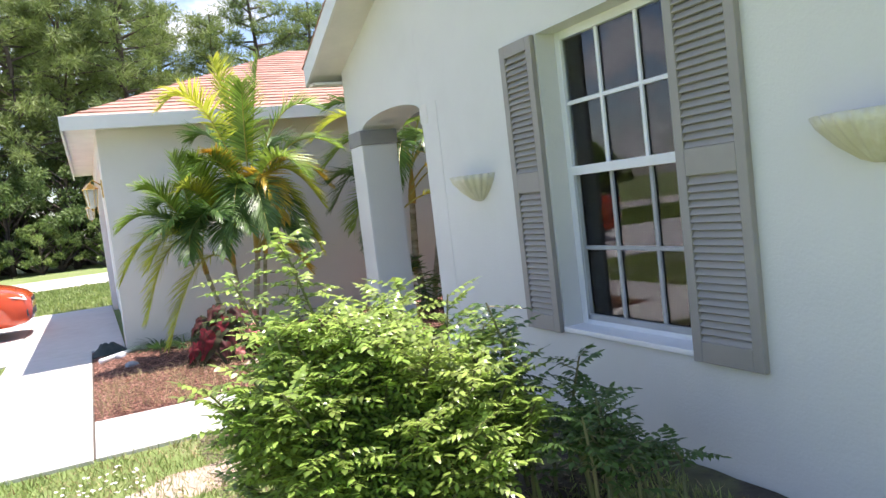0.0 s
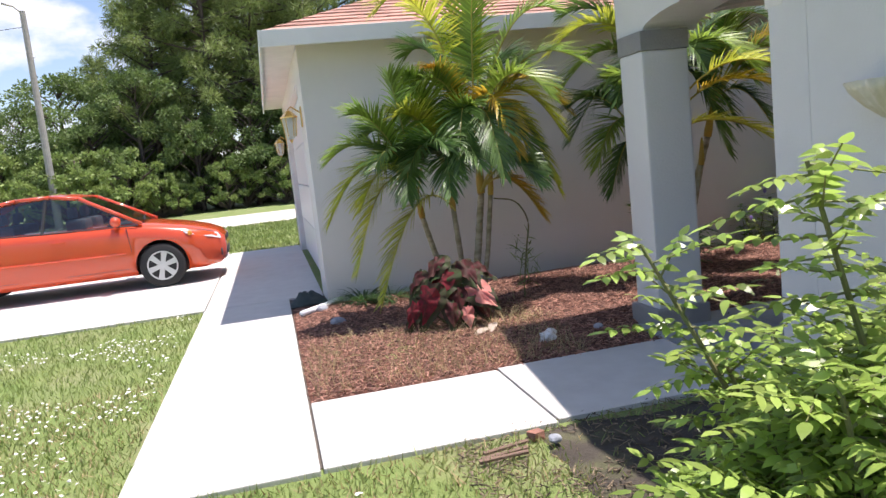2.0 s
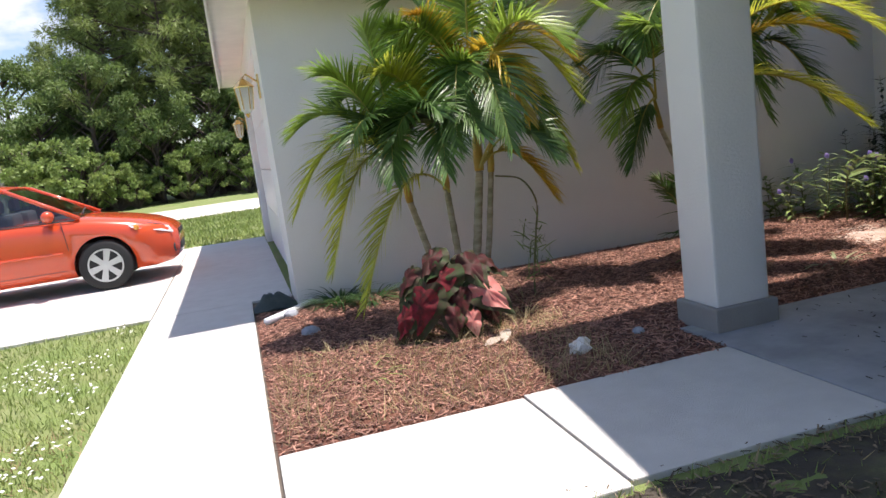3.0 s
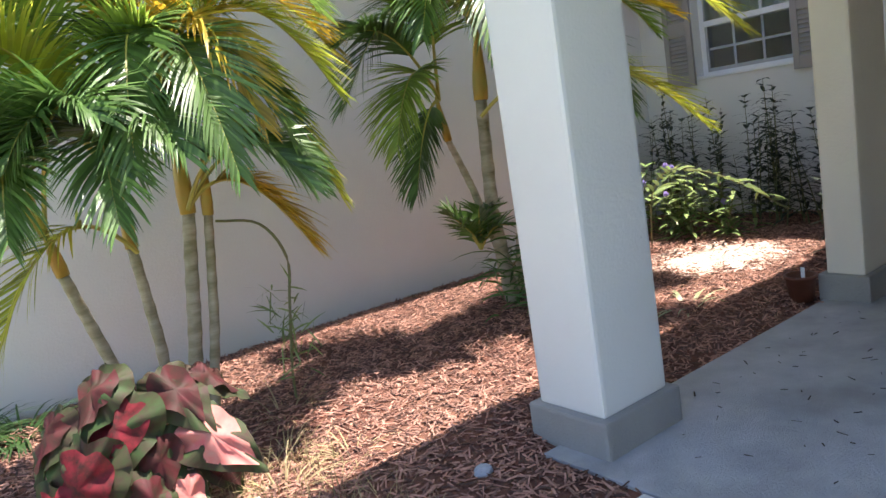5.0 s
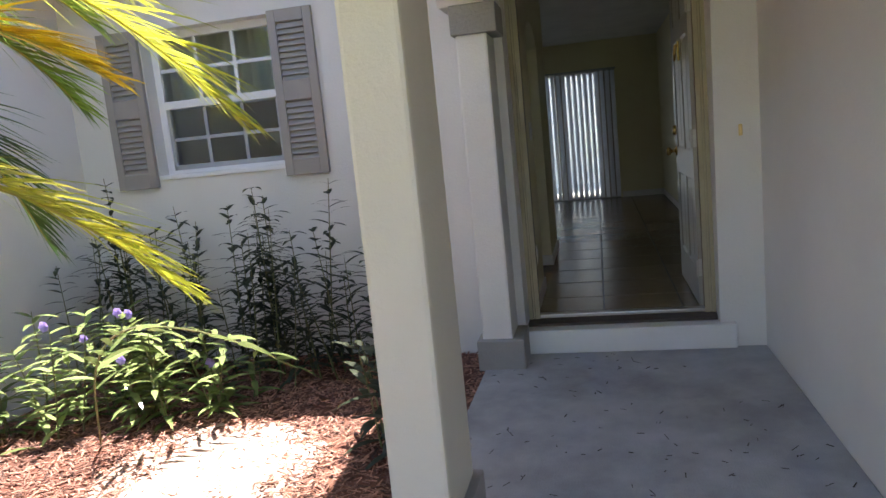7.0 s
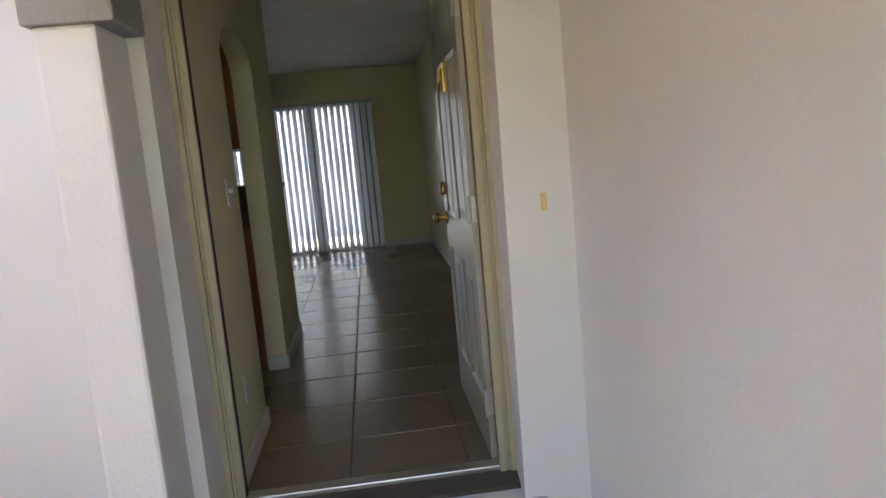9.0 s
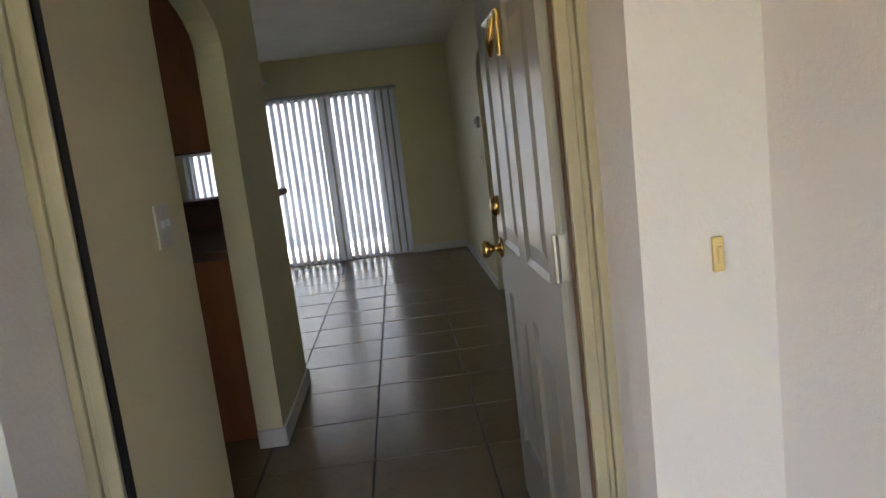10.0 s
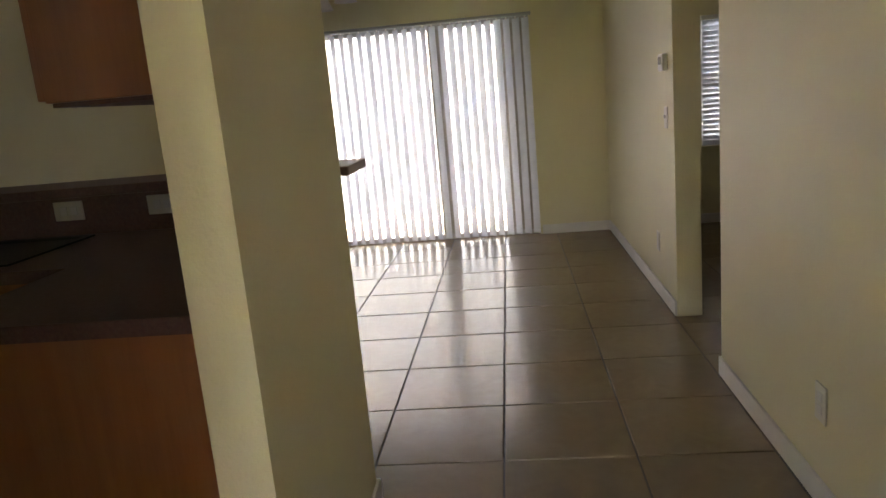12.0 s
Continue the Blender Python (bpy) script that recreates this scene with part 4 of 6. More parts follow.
# ---- car ----
paint = mat("red_car_paint", (0.62, 0.075, 0.02), 0.22, (0.60, 0.07, 0.02), 2)
paint.node_tree.nodes["Principled BSDF"].inputs["Coat Weight"].default_value = 0.8
car_glass = glass_mat("car_glass", (0.62, 0.70, 0.70))
car_dark = mat("car_trim", (0.03, 0.03, 0.032), 0.55, None, 20)
car_seat = mat("car_seat_cloth", (0.10, 0.10, 0.11), 0.9, None, 30, 0.3, 90)
lamp_glass = mat("headlight_lens", (0.70, 0.72, 0.74), 0.12, (0.55, 0.57, 0.60), 30)
alloy = mat("silver_hubcap", (0.62, 0.63, 0.65), 0.3, None, 10, metal=0.7)
amber = mat("amber_lens", (0.85, 0.35, 0.05), 0.2)

CX, CYC = -1.0, 15.12             # nose and centre line


def cpt(s, h, z):
    """Station from the nose, half-width, height."""
    return (CX - s, CYC + h, z)


car = empty("car", (CX - 2.3, CYC, 0), "small red sedan parked on the concrete driveway", "car")
stations = [  # s, bottom, half bottom, half mid, half belt, belt z, half top, top z
    (0.00, 0.30, 0.42, 0.50, 0.46, 0.60, 0.40, 0.64),
    (0.10, 0.24, 0.62, 0.68, 0.64, 0.66, 0.54, 0.72),
    (0.30, 0.22, 0.74, 0.81, 0.77, 0.73, 0.66, 0.80),
    (0.60, 0.22, 0.78, 0.85, 0.82, 0.80, 0.70, 0.875),
    (0.90, 0.22, 0.79, 0.86, 0.84, 0.855, 0.72, 0.93),
    (1.25, 0.22, 0.79, 0.86, 0.84, 0.90, 0.74, 0.985),
    (1.60, 0.22, 0.79, 0.86, 0.845, 0.93, 0.76, 0.97),
    (2.40, 0.22, 0.79, 0.865, 0.85, 0.955, 0.78, 0.985),
    (3.20, 0.22, 0.79, 0.865, 0.85, 0.98, 0.78, 1.01),
    (3.62, 0.23, 0.79, 0.86, 0.84, 0.995, 0.76, 1.04),
    (3.95, 0.25, 0.78, 0.85, 0.82, 1.01, 0.72, 1.075),
    (4.35, 0.29, 0.74, 0.81, 0.78, 1.00, 0.68, 1.065),
    (4.52, 0.34, 0.66, 0.74, 0.71, 0.92, 0.60, 1.00),
    (4.56, 0.40, 0.60, 0.70, 0.66, 0.80, 0.54, 0.88),
]
bm = bmesh.new()
rings = []
for s, zb, h0, h1, h2, zt, h3, ztop in stations:
    half = [(h0, zb), (h1 * 0.985, zb + 0.10), (h1, (zb + zt) / 2), (h1 * 0.992, zt - 0.12), (h2, zt), (h3, ztop - 0.012), (h3 * 0.5, ztop + 0.006), (0, ztop + 0.012)]
    ringp = [cpt(s, -h, z) for h, z in half] + [cpt(s, h, z) for h, z in reversed(half[:-1])]
    rings.append([bm.verts.new(p) for p in ringp])
for a, b in zip(rings, rings[1:]):
    n = len(a)
    for k in range(n):
        bm.faces.new((a[k], a[(k + 1) % n], b[(k + 1) % n], b[k]))
bm.faces.new(rings[0]), bm.faces.new(rings[-1])
body = part("body", bm, paint, car, "glossy red bodywork", True)
# wheel wells cut out of the body
for s in (0.89, 3.62):
    cutter = part("cutter", lathe(bmesh.new(), [(0.365, CYC - 1.2), (0.365, CYC + 1.2)], (CX - s, 0, 0.335), 36, "y"), None)
    mod = body.modifiers.new("well", "BOOLEAN")
    mod.operation, mod.object, mod.solver = "DIFFERENCE", cutter, "EXACT"
    done = bpy.data.meshes.new_from_object(body.evaluated_get(bpy.context.evaluated_depsgraph_get()))
    body.modifiers.clear()
    body.data = done
    bpy.data.objects.remove(cutter)
part("underbody", box_bm(CX - 4.3, CX - 0.3, CYC - 0.60, CYC + 0.60, 0.20, 0.62), car_dark, car)
# cabin
gh = [(1.10, 0.955, 0.775), (1.50, 1.20, 0.70), (1.92, 1.415, 0.615), (2.30, 1.475, 0.585), (2.75, 1.475, 0.58), (3.15, 1.42, 0.60), (3.55, 1.24, 0.66), (3.95, 1.06, 0.72)]
for side in (-1, 1):
    bm = bmesh.new()
    lo, hi = [], []
    for s, z, h in gh:
        zb = 0.945 + 0.07 * (s - 1.1) / 2.85
        lo.append(bm.verts.new(cpt(s, side * 0.80, zb)))
        hi.append(bm.verts.new(cpt(s, side * h, max(z - 0.02, zb + 0.004))))
    for k in range(len(gh) - 1):
        bm.faces.new((lo[k], lo[k + 1], hi[k + 1], hi[k]))
    part("side_window", bm, car_glass, car, "tinted side glass", True)
    # frames and pillars
    for s0, s1, z0, z1, h0, h1, r in ((1.10, 1.92, 0.96, 1.41, 0.79, 0.622, 0.028), (1.92, 2.30, 1.41, 1.47, 0.622, 0.592, 0.026), (2.30, 2.75, 1.47, 1.47, 0.592, 0.588, 0.026), (2.75, 3.15, 1.47, 1.41, 0.588, 0.608, 0.028), (3.15, 3.95, 1.41, 1.05, 0.608, 0.745, 0.05), (3.55, 3.95, 1.22, 1.05, 0.69, 0.76, 0.09)):
        part("pillar", tube(bmesh.new(), [cpt(s0, side * h0, z0), cpt(s1, side * h1, z1)], r, 8), paint, car, "", True)
    for s0, s1 in ((2.42, 2.36), (3.22, 3.10)):
        part("door_post", tube(bmesh.new(), [cpt(s0, side * 0.805, 0.97), cpt(s1, side * 0.60, 1.44)], 0.022, 6), car_dark, car)
    part("belt_trim", tube(bmesh.new(), [cpt(1.15, side * 0.825, 0.945), cpt(2.4, side * 0.83, 0.968), cpt(3.8, side * 0.80, 1.01)], 0.010, 6), car_dark, car)
    part("side_moulding", tube(bmesh.new(), [cpt(1.35, side * 0.862, 0.56), cpt(2.4, side * 0.868, 0.57), cpt(3.15, side * 0.866, 0.58)], 0.016, 6), paint, car)
    for s in (1.30, 2.38, 3.22):
        part("door_seam", tube(bmesh.new(), [cpt(s, side * 0.80, 0.32), cpt(s - 0.02, side * 0.861, 0.60), cpt(s + 0.01, side * 0.846, 0.93)], 0.004, 5), car_dark, car)
    part("sill_seam", tube(bmesh.new(), [cpt(1.32, side * 0.846, 0.33), cpt(3.2, side * 0.85, 0.33)], 0.004, 5), car_dark, car)
    for s in (2.22, 3.06):
        part("door_handle", box_bm(CX - s - 0.09, CX - s + 0.09, CYC + side * 0.868 - 0.014, CYC + side * 0.868 + 0.014, 0.80, 0.835, 0.008), paint, car)
    m = part("mirror", lathe(bmesh.new(), [(0.0, -0.10), (0.055, -0.09), (0.075, -0.02), (0.07, 0.06), (0.05, 0.09), (0.0, 0.095)], (CX - 1.42, CYC + side * 0.93, 1.03), 14, "y"), paint, car, "red door mirror", True)
    part("mirror_foot", tube(bmesh.new(), [cpt(1.40, side * 0.80, 0.96), cpt(1.42, side * 0.90, 1.0)], 0.022, 6), car_dark, m)
    # headlight
    bm = bmesh.new()
    q = [(0.05, 0.60, 0.60), (0.22, 0.735, 0.66), (0.52, 0.815, 0.745), (0.56, 0.805, 0.785), (0.30, 0.69, 0.775), (0.10, 0.56, 0.695)]
    ring0 = [bm.verts.new(cpt(s - 0.012, side * (h + 0.012), z)) for s, h, z in q]
    ring1 = [bm.verts.new(cpt(s + 0.06, side * (h - 0.06), z)) for s, h, z in q]
    bm.faces.new(ring0)
    for k in range(6):
        bm.faces.new((ring0[k], ring0[(k + 1) % 6], ring1[(k + 1) % 6], ring1[k]))
    hl = part("headlight", bm, lamp_glass, car, "clear headlight lens")
    part("indicator", lathe(bmesh.new(), [(0.0, -0.03), (0.035, -0.02), (0.035, 0.0), (0.0, 0.01)], cpt(0.46, side * 0.80, 0.745), 10, "y"), amber, hl, "amber indicator")
    part("fog_recess", lathe(bmesh.new(), [(0.0, -0.02), (0.07, -0.015), (0.07, 0.0), (0.05, 0.008), (0.0, 0.0)], cpt(0.055, side * 0.56, 0.40), 12, "x"), car_dark, car)
    part("tail_light", box_bm(CX - 4.50, CX - 4.30, CYC + side * 0.74 - 0.045, CYC + side * 0.74 + 0.045, 0.80, 0.97, 0.02), mat("tail_lens", (0.45, 0.02, 0.02), 0.15), car, "red tail light")
for name, k0, k1 in (("windscreen", 0, 2), ("rear_window", 5, 7)):
    bm = bmesh.new()
    rows = [[bm.verts.new(cpt(s, h * u * (1 - 0.0), z + 0.03 * (1 - u * u) - 0.012)) for u in (-1, -0.5, 0, 0.5, 1)] for s, z, h in gh[k0:k1 + 1]]
    for a, b in zip(rows, rows[1:]):
        for k in range(4):
            bm.faces.new((a[k], a[k + 1], b[k + 1], b[k]))
    part(name, bm, car_glass, car, "tinted glass", True)
bm = bmesh.new()
rows = [[bm.verts.new(cpt(s, h * u, z + 0.035 * (1 - u * u))) for u in (-1, -0.6, 0, 0.6, 1)] for s, z, h in gh[2:6]]
for a, b in zip(rows, rows[1:]):
    for k in range(4):
        bm.faces.new((a[k], a[k + 1], b[k + 1], b[k]))
o = part("roof", bm, paint, car, "", True)
o.modifiers.new("thick", "SOLIDIFY").thickness = 0.02
part("grille", box_bm(CX - 0.03, CX + 0.012, CYC - 0.33, CYC + 0.33, 0.55, 0.625, 0.012), car_dark, car)
part("bumper_inlet", box_bm(CX - 0.03, CX + 0.008, CYC - 0.36, CYC + 0.36, 0.33, 0.44, 0.012), car_dark, car)
part("wiper", tube(bmesh.new(), [cpt(1.08, -0.55, 1.0), cpt(1.16, -0.1, 1.035), cpt(1.2, 0.3, 1.055)], 0.009, 5), car_dark, car)
for sx in (2.0, 2.95):
    for h in (-0.36, 0.36):
        st = part("seat", box_bm(CX - sx - 0.16, CX - sx + 0.12, CYC + h - 0.24, CYC + h + 0.24, 0.62, 1.12, 0.06), car_seat, car, "grey cloth seat")
        part("headrest", box_bm(CX - sx - 0.14, CX - sx - 0.04, CYC + h - 0.12, CYC + h + 0.12, 1.14, 1.30, 0.04), car_seat, st)
part("dashboard", box_bm(CX - 1.6, CX - 1.2, CYC - 0.7, CYC + 0.7, 0.80, 0.99, 0.05), car_dark, car)
part("cabin_floor", box_bm(CX - 3.5, CX - 1.6, CYC - 0.7, CYC + 0.7, 0.5, 0.6), car_dark, car)
for s in (0.89, 3.62):
    for side in (-1, 1):
        c = (CX - s, CYC + side * 0.765, 0.325)
        w = part("wheel", lathe(bmesh.new(), [(0.20, -0.095), (0.29, -0.095), (0.318, -0.075), (0.325, -0.03), (0.325, 0.03), (0.318, 0.075), (0.29, 0.095), (0.20, 0.095)], c, 36, "y"), M["rubber"], car, "black tyre", True)
        part("rim", lathe(bmesh.new(), [(0.0, -0.02), (0.205, -0.02), (0.205, 0.02), (0.0, 0.02)], c, 30, "y"), car_dark, w)
        ys = side * 0.100
        bm = lathe(bmesh.new(), [(0.205, ys - side * 0.02), (0.215, ys), (0.195, ys), (0.19, ys - side * 0.02)], c, 30, "y")
        lathe(bm, [(0.0, ys + side * 0.004), (0.05, ys), (0.055, ys - side * 0.03)], c, 16, "y")
        for k in range(6):
            a = math.pi * k / 3 + 0.3
            d, n = Vector((math.cos(a), 0, math.sin(a))), Vector((-math.sin(a), 0, math.cos(a)))
            ct4 = [Vector(c) + d * 0.04 - n * 0.03, Vector(c) + d * 0.20 - n * 0.042, Vector(c) + d * 0.20 + n * 0.042, Vector(c) + d * 0.04 + n * 0.03]
            sp = bmesh.new()
            f0 = [sp.verts.new(v + Vector((0, ys, 0))) for v in ct4]
            f1 = [sp.verts.new(v + Vector((0, ys - side * 0.05, 0))) for v in ct4]
            sp.faces.new(f0)
            for i in range(4):
                sp.faces.new((f0[i], f0[(i + 1) % 4], f1[(i + 1) % 4], f1[i]))
            part("spoke", sp, alloy, w)
        part("hubcap", bm, alloy, w, "silver hubcap ring and centre")

car.matrix_basis = Matrix.Translation((-2.808, 14.127, 0)) @ Matrix.Scale(0.887, 4)

# ---- plants ----
def leafmat(name, a, b, scale=5, rough=0.45, tr=0.35, vary=0.28):
    return mat(name, a, rough, b, scale, 0.0, 40, translucent=tr, vary=vary)


L = dict(
    shrub=leafmat("shrub_leaf", (0.24, 0.38, 0.07), (0.40, 0.50, 0.13), 4, 0.3, tr=0.48, vary=0.5),
    # darker copy of the shrub leaf, with the wall's shade in its colour
    shrub_shaded=leafmat("shrub_leaf_shade", (0.06, 0.12, 0.03), (0.09, 0.16, 0.04), 4, 0.35, tr=0.3),
    palm=leafmat("palm_leaf", (0.20, 0.34, 0.05), (0.33, 0.43, 0.075), 3, 0.42, tr=0.45, vary=0.4),
    palm_yellow=leafmat("yellowing_palm_leaf", (0.55, 0.47, 0.05), (0.66, 0.38, 0.04), 4, 0.35, tr=0.45, vary=0.4),
    # lime fronds, some of their brightness standing in for backlight
    palm_lime=leafmat("lime_backlit_palm_leaf", (0.44, 0.52, 0.06), (0.58, 0.56, 0.07), 3, 0.4, tr=0.52, vary=0.35),
    # darker copy of the palm leaf, carrying the clump's self-shadow
    palm_shaded=leafmat("shaded_palm_leaf", (0.07, 0.15, 0.035), (0.12, 0.21, 0.045), 3, 0.4, tr=0.3, vary=0.4),
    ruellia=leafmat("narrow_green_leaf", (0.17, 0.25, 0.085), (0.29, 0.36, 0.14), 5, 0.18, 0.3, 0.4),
    # same narrow leaf, near-black to hold the shade by the wall
    ruellia_shaded=leafmat("narrow_leaf_shade", (0.030, 0.045, 0.022), (0.045, 0.06, 0.03)),
    pine=leafmat("pine_needles", (0.16, 0.22, 0.06), (0.24, 0.30, 0.09), 0.4, 0.6, 0.35, 0.4),
    oak=leafmat("tree_leaf", (0.12, 0.19, 0.055), (0.18, 0.25, 0.075), 0.4, 0.6, 0.35, 0.35),
    brush=leafmat("bright_brush_leaf", (0.21, 0.30, 0.08), (0.31, 0.38, 0.12), 0.5, 0.6, 0.35, 0.35),
    grass=leafmat("grass_blade", (0.19, 0.27, 0.065), (0.31, 0.36, 0.12), 1.2, 0.6, 0.3),
    straw=leafmat("dry_grass", (0.33, 0.25, 0.12), (0.42, 0.34, 0.18), 3, 0.7, 0.2),
    liriope=leafmat("dark_grass_tuft", (0.035, 0.085, 0.02), (0.06, 0.12, 0.03), 3),
    spider=leafmat("striped_blade", (0.22, 0.30, 0.12), (0.50, 0.52, 0.32), 6),
)
bark = mat("grey_bark", (0.13, 0.10, 0.08), 0.95, (0.08, 0.062, 0.05), 4, 0.8, 20)
cane = mat("palm_cane", (0.50, 0.44, 0.33), 0.6, (0.20, 0.19, 0.10), 5, 0.3, 30, stretch=(1, 1, 4))
rachis = mat("yellow_frond_rib", (0.50, 0.40, 0.08), 0.45, (0.36, 0.34, 0.08), 6)
cane_orange = mat("orange_crownshaft", (0.50, 0.27, 0.04), 0.45, (0.38, 0.32, 0.06), 7)
stem_mat = mat("green_stem", (0.12, 0.16, 0.05), 0.6, (0.18, 0.15, 0.07), 10)


class Leaves:
    """Collects flat or folded leaves into one mesh."""

    def __init__(self):
        self.v, self.f = [], []

    def blade(self, base, d, side, length, width, droop=0.3, segs=3, fold=0.0, shape=(0.55, 1.0, 0.75)):
        """A leaf along d, widening by shape and closing in a point; droop bends it down."""
        base, d, side = Vector(base), d.normalized(), side.normalized()
        n = d.cross(side).normalized()
        i0 = len(self.v)
        p = base.copy()
        step = length / segs
        for k in range(segs):
            w = width * shape[min(k, len(shape) - 1)] * 0.5
            a = p - side * w + n * (fold * w)
            b = p + side * w + n * (fold * w)
            self.v += [tuple(a), tuple(b)]
            d = (d + Vector((0, 0, -droop / segs))).normalized()
            p = p + d * step
        self.v.append(tuple(p))
        for k in range(segs - 1):
            q = i0 + 2 * k
            self.f.append((q, q + 1, q + 3, q + 2))
        q = i0 + 2 * (segs - 1)
        self.f.append((q, q + 1, q + 2))

    def mesh(self, name, material, smooth=False):
        me = bpy.data.meshes.new(name)
        me.from_pydata(self.v, [], self.f)
        me.materials.append(material)
        return me

    def put(self, name, material, parent, label=""):
        ob = new(name, self.mesh(name, material))
        ob.parent = parent
        if parent:
            ob.matrix_parent_inverse = parent.matrix_basis.inverted()
        return tagged(ob, label)


def rand_dir(rng, up=0.0):
    v = Vector((rng.gauss(0, 1), rng.gauss(0, 1), rng.gauss(0, 1) + up))
    return v.normalized()


def any_side(d, rng):
    s = d.cross(rand_dir(rng))
    return s.normalized() if s.length > 1e-3 else Vector((1, 0, 0))


# large shrub with feathered leaves beside the path
def feathered_shrub(name, place, stems, rng, label, material, leaflet=0.032):
    """stems: (base x, y, tip x, y, z) in the place's frame."""
    e = empty(name, place, label, "shrub")
    wood, lv = bmesh.new(), Leaves()
    for bx, by, tx, ty, tz, density, *bare in stems:
        low = bare[0] if bare else 0.25
        b, t = Vector((bx, by, -0.03)), Vector((tx, ty, tz))
        mid = b.lerp(t, 0.5) + Vector((rng.uniform(-0.06, 0.06), rng.uniform(-0.06, 0.06), 0.08))
        pts = [b.lerp(mid, k / 3) if k < 3 else mid.lerp(t, (k - 3) / 4) for k in range(8)]
        tube(wood, [tuple(q) for q in pts], [0.010 * (1 - 0.09 * k) for k in range(8)], 5)
        total = int(density * t.z * 36 * (1 - low))
        for k in range(total):
            f = low + (1 - low) * (k + rng.random()) / total
            g = f * 7
            q = pts[int(min(6, g))].lerp(pts[int(min(6, g)) + 1], g - int(min(6, g)))
            az = k * 2.4 + rng.uniform(-0.5, 0.5)
            out = Vector((math.cos(az), math.sin(az), rng.uniform(-0.1, 1.0))).normalized()
            ln = rng.uniform(0.10, 0.17)
            side = out.cross(Vector((0, 0, 1))).normalized()
            pos, d = q.copy(), out.copy()
            pairs = rng.randint(4, 6)
            tube(wood, [tuple(q), tuple(q + out * ln + Vector((0, 0, -ln * 0.2)))], [0.0028, 0.0012], 3)
            for m in range(pairs):
                u = (m + 0.8) / (pairs + 0.4)
                pos = q + out * (ln * u) + Vector((0, 0, -ln * 0.2 * u * u))
                for sgn in (-1, 1):
                    dd = (side * sgn + out * 0.55 + Vector((0, 0, rng.uniform(-0.25, 0.2)))).normalized()
                    lv.blade(pos, dd, (out - dd * out.dot(dd) + Vector((0, 0, rng.uniform(-0.3, 0.3)))), leaflet * rng.uniform(0.85, 1.3), leaflet * 0.52, 0.7, 4, 0.25, (0.5, 1.0, 0.92, 0.5))
            lv.blade(q + out * ln + Vector((0, 0, -ln * 0.2)), out, side, leaflet * 1.3, leaflet * 0.62, 0.7, 4, 0.25, (0.5, 1.0, 0.92, 0.5))
    part("stalk", wood, stem_mat, e)
    lv.put("foliage", material, e)
    return e


rng = random.Random(11)
stems = [(1.0, 4.5, 0.715, 4.51, 1.20, 1.7, 0.45), (1.0, 4.5, 0.57, 4.79, 1.06, 1.5, 0.62), (1.1, 4.5, 1.32, 4.93, 0.92, 1.6, 0.3),
         (0.75, 4.4, 0.36, 4.30, 0.76, 1.6, 0.35), (0.85, 4.3, 0.56, 4.08, 0.74, 1.5, 0.3), (1.1, 4.4, 1.15, 4.72, 0.90, 1.6, 0.3),
         (1.2, 4.4, 1.38, 4.55, 0.88, 1.6, 0.3), (0.9, 4.5, 0.86, 4.80, 0.84, 1.5, 0.4), (0.8, 4.4, 0.62, 4.35, 0.88, 1.5, 0.3)]
for k in range(112):
    a, r = rng.uniform(0, 2 * math.pi), math.sqrt(rng.random())
    tx, ty = 1.0 + 0.60 * r * math.cos(a), 4.42 + 0.52 * r * math.sin(a)
    lump = 1 + 0.45 * noise.noise(Vector((tx * 3.4, ty * 3.4, 5)))
    tz = (0.30 + 0.48 * math.sqrt(max(0, 1 - r * r * 0.9))) * lump * rng.uniform(0.65, 1.22)
    stems.append((1.0 + (tx - 1.0) * 0.4, 4.42 + (ty - 4.42) * 0.4, tx, ty, min(tz, 0.88), 2.7, 0.2))
feathered_shrub("leafy_shrub", (0.95, 4.42, 0), stems, rng, "bright green broad-leaved shrub growing beside the front wall", L["shrub"])
# sprigs near the wall, shade painted into their leaves
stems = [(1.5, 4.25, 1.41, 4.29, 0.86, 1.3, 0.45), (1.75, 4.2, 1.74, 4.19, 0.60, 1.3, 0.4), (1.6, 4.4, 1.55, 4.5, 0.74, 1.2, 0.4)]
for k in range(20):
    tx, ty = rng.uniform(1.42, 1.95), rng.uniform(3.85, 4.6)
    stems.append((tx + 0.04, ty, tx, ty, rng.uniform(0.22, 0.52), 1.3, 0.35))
feathered_shrub("leafy_shrub", (1.65, 4.25, 0), stems, rng, "green shrub close to the front wall, its shade put in the leaf colour", L["shrub_shaded"])


def bent(points, n=5):
    """A smooth curve through the points."""
    p = [Vector(q) for q in points]
    p = [p[0] * 2 - p[1]] + p + [p[-1] * 2 - p[-2]]
    out = []
    for i in range(1, len(p) - 2):
        for k in range(n):
            u = k / n
            a, b, c, d = p[i - 1], p[i], p[i + 1], p[i + 2]
            out.append(0.5 * (b * 2 + (c - a) * u + (a * 2 - b * 5 + c * 4 - d) * u ** 2 + (b * 3 - a - c * 3 + d) * u ** 3))
    return [tuple(q) for q in out] + [tuple(p[-2])]


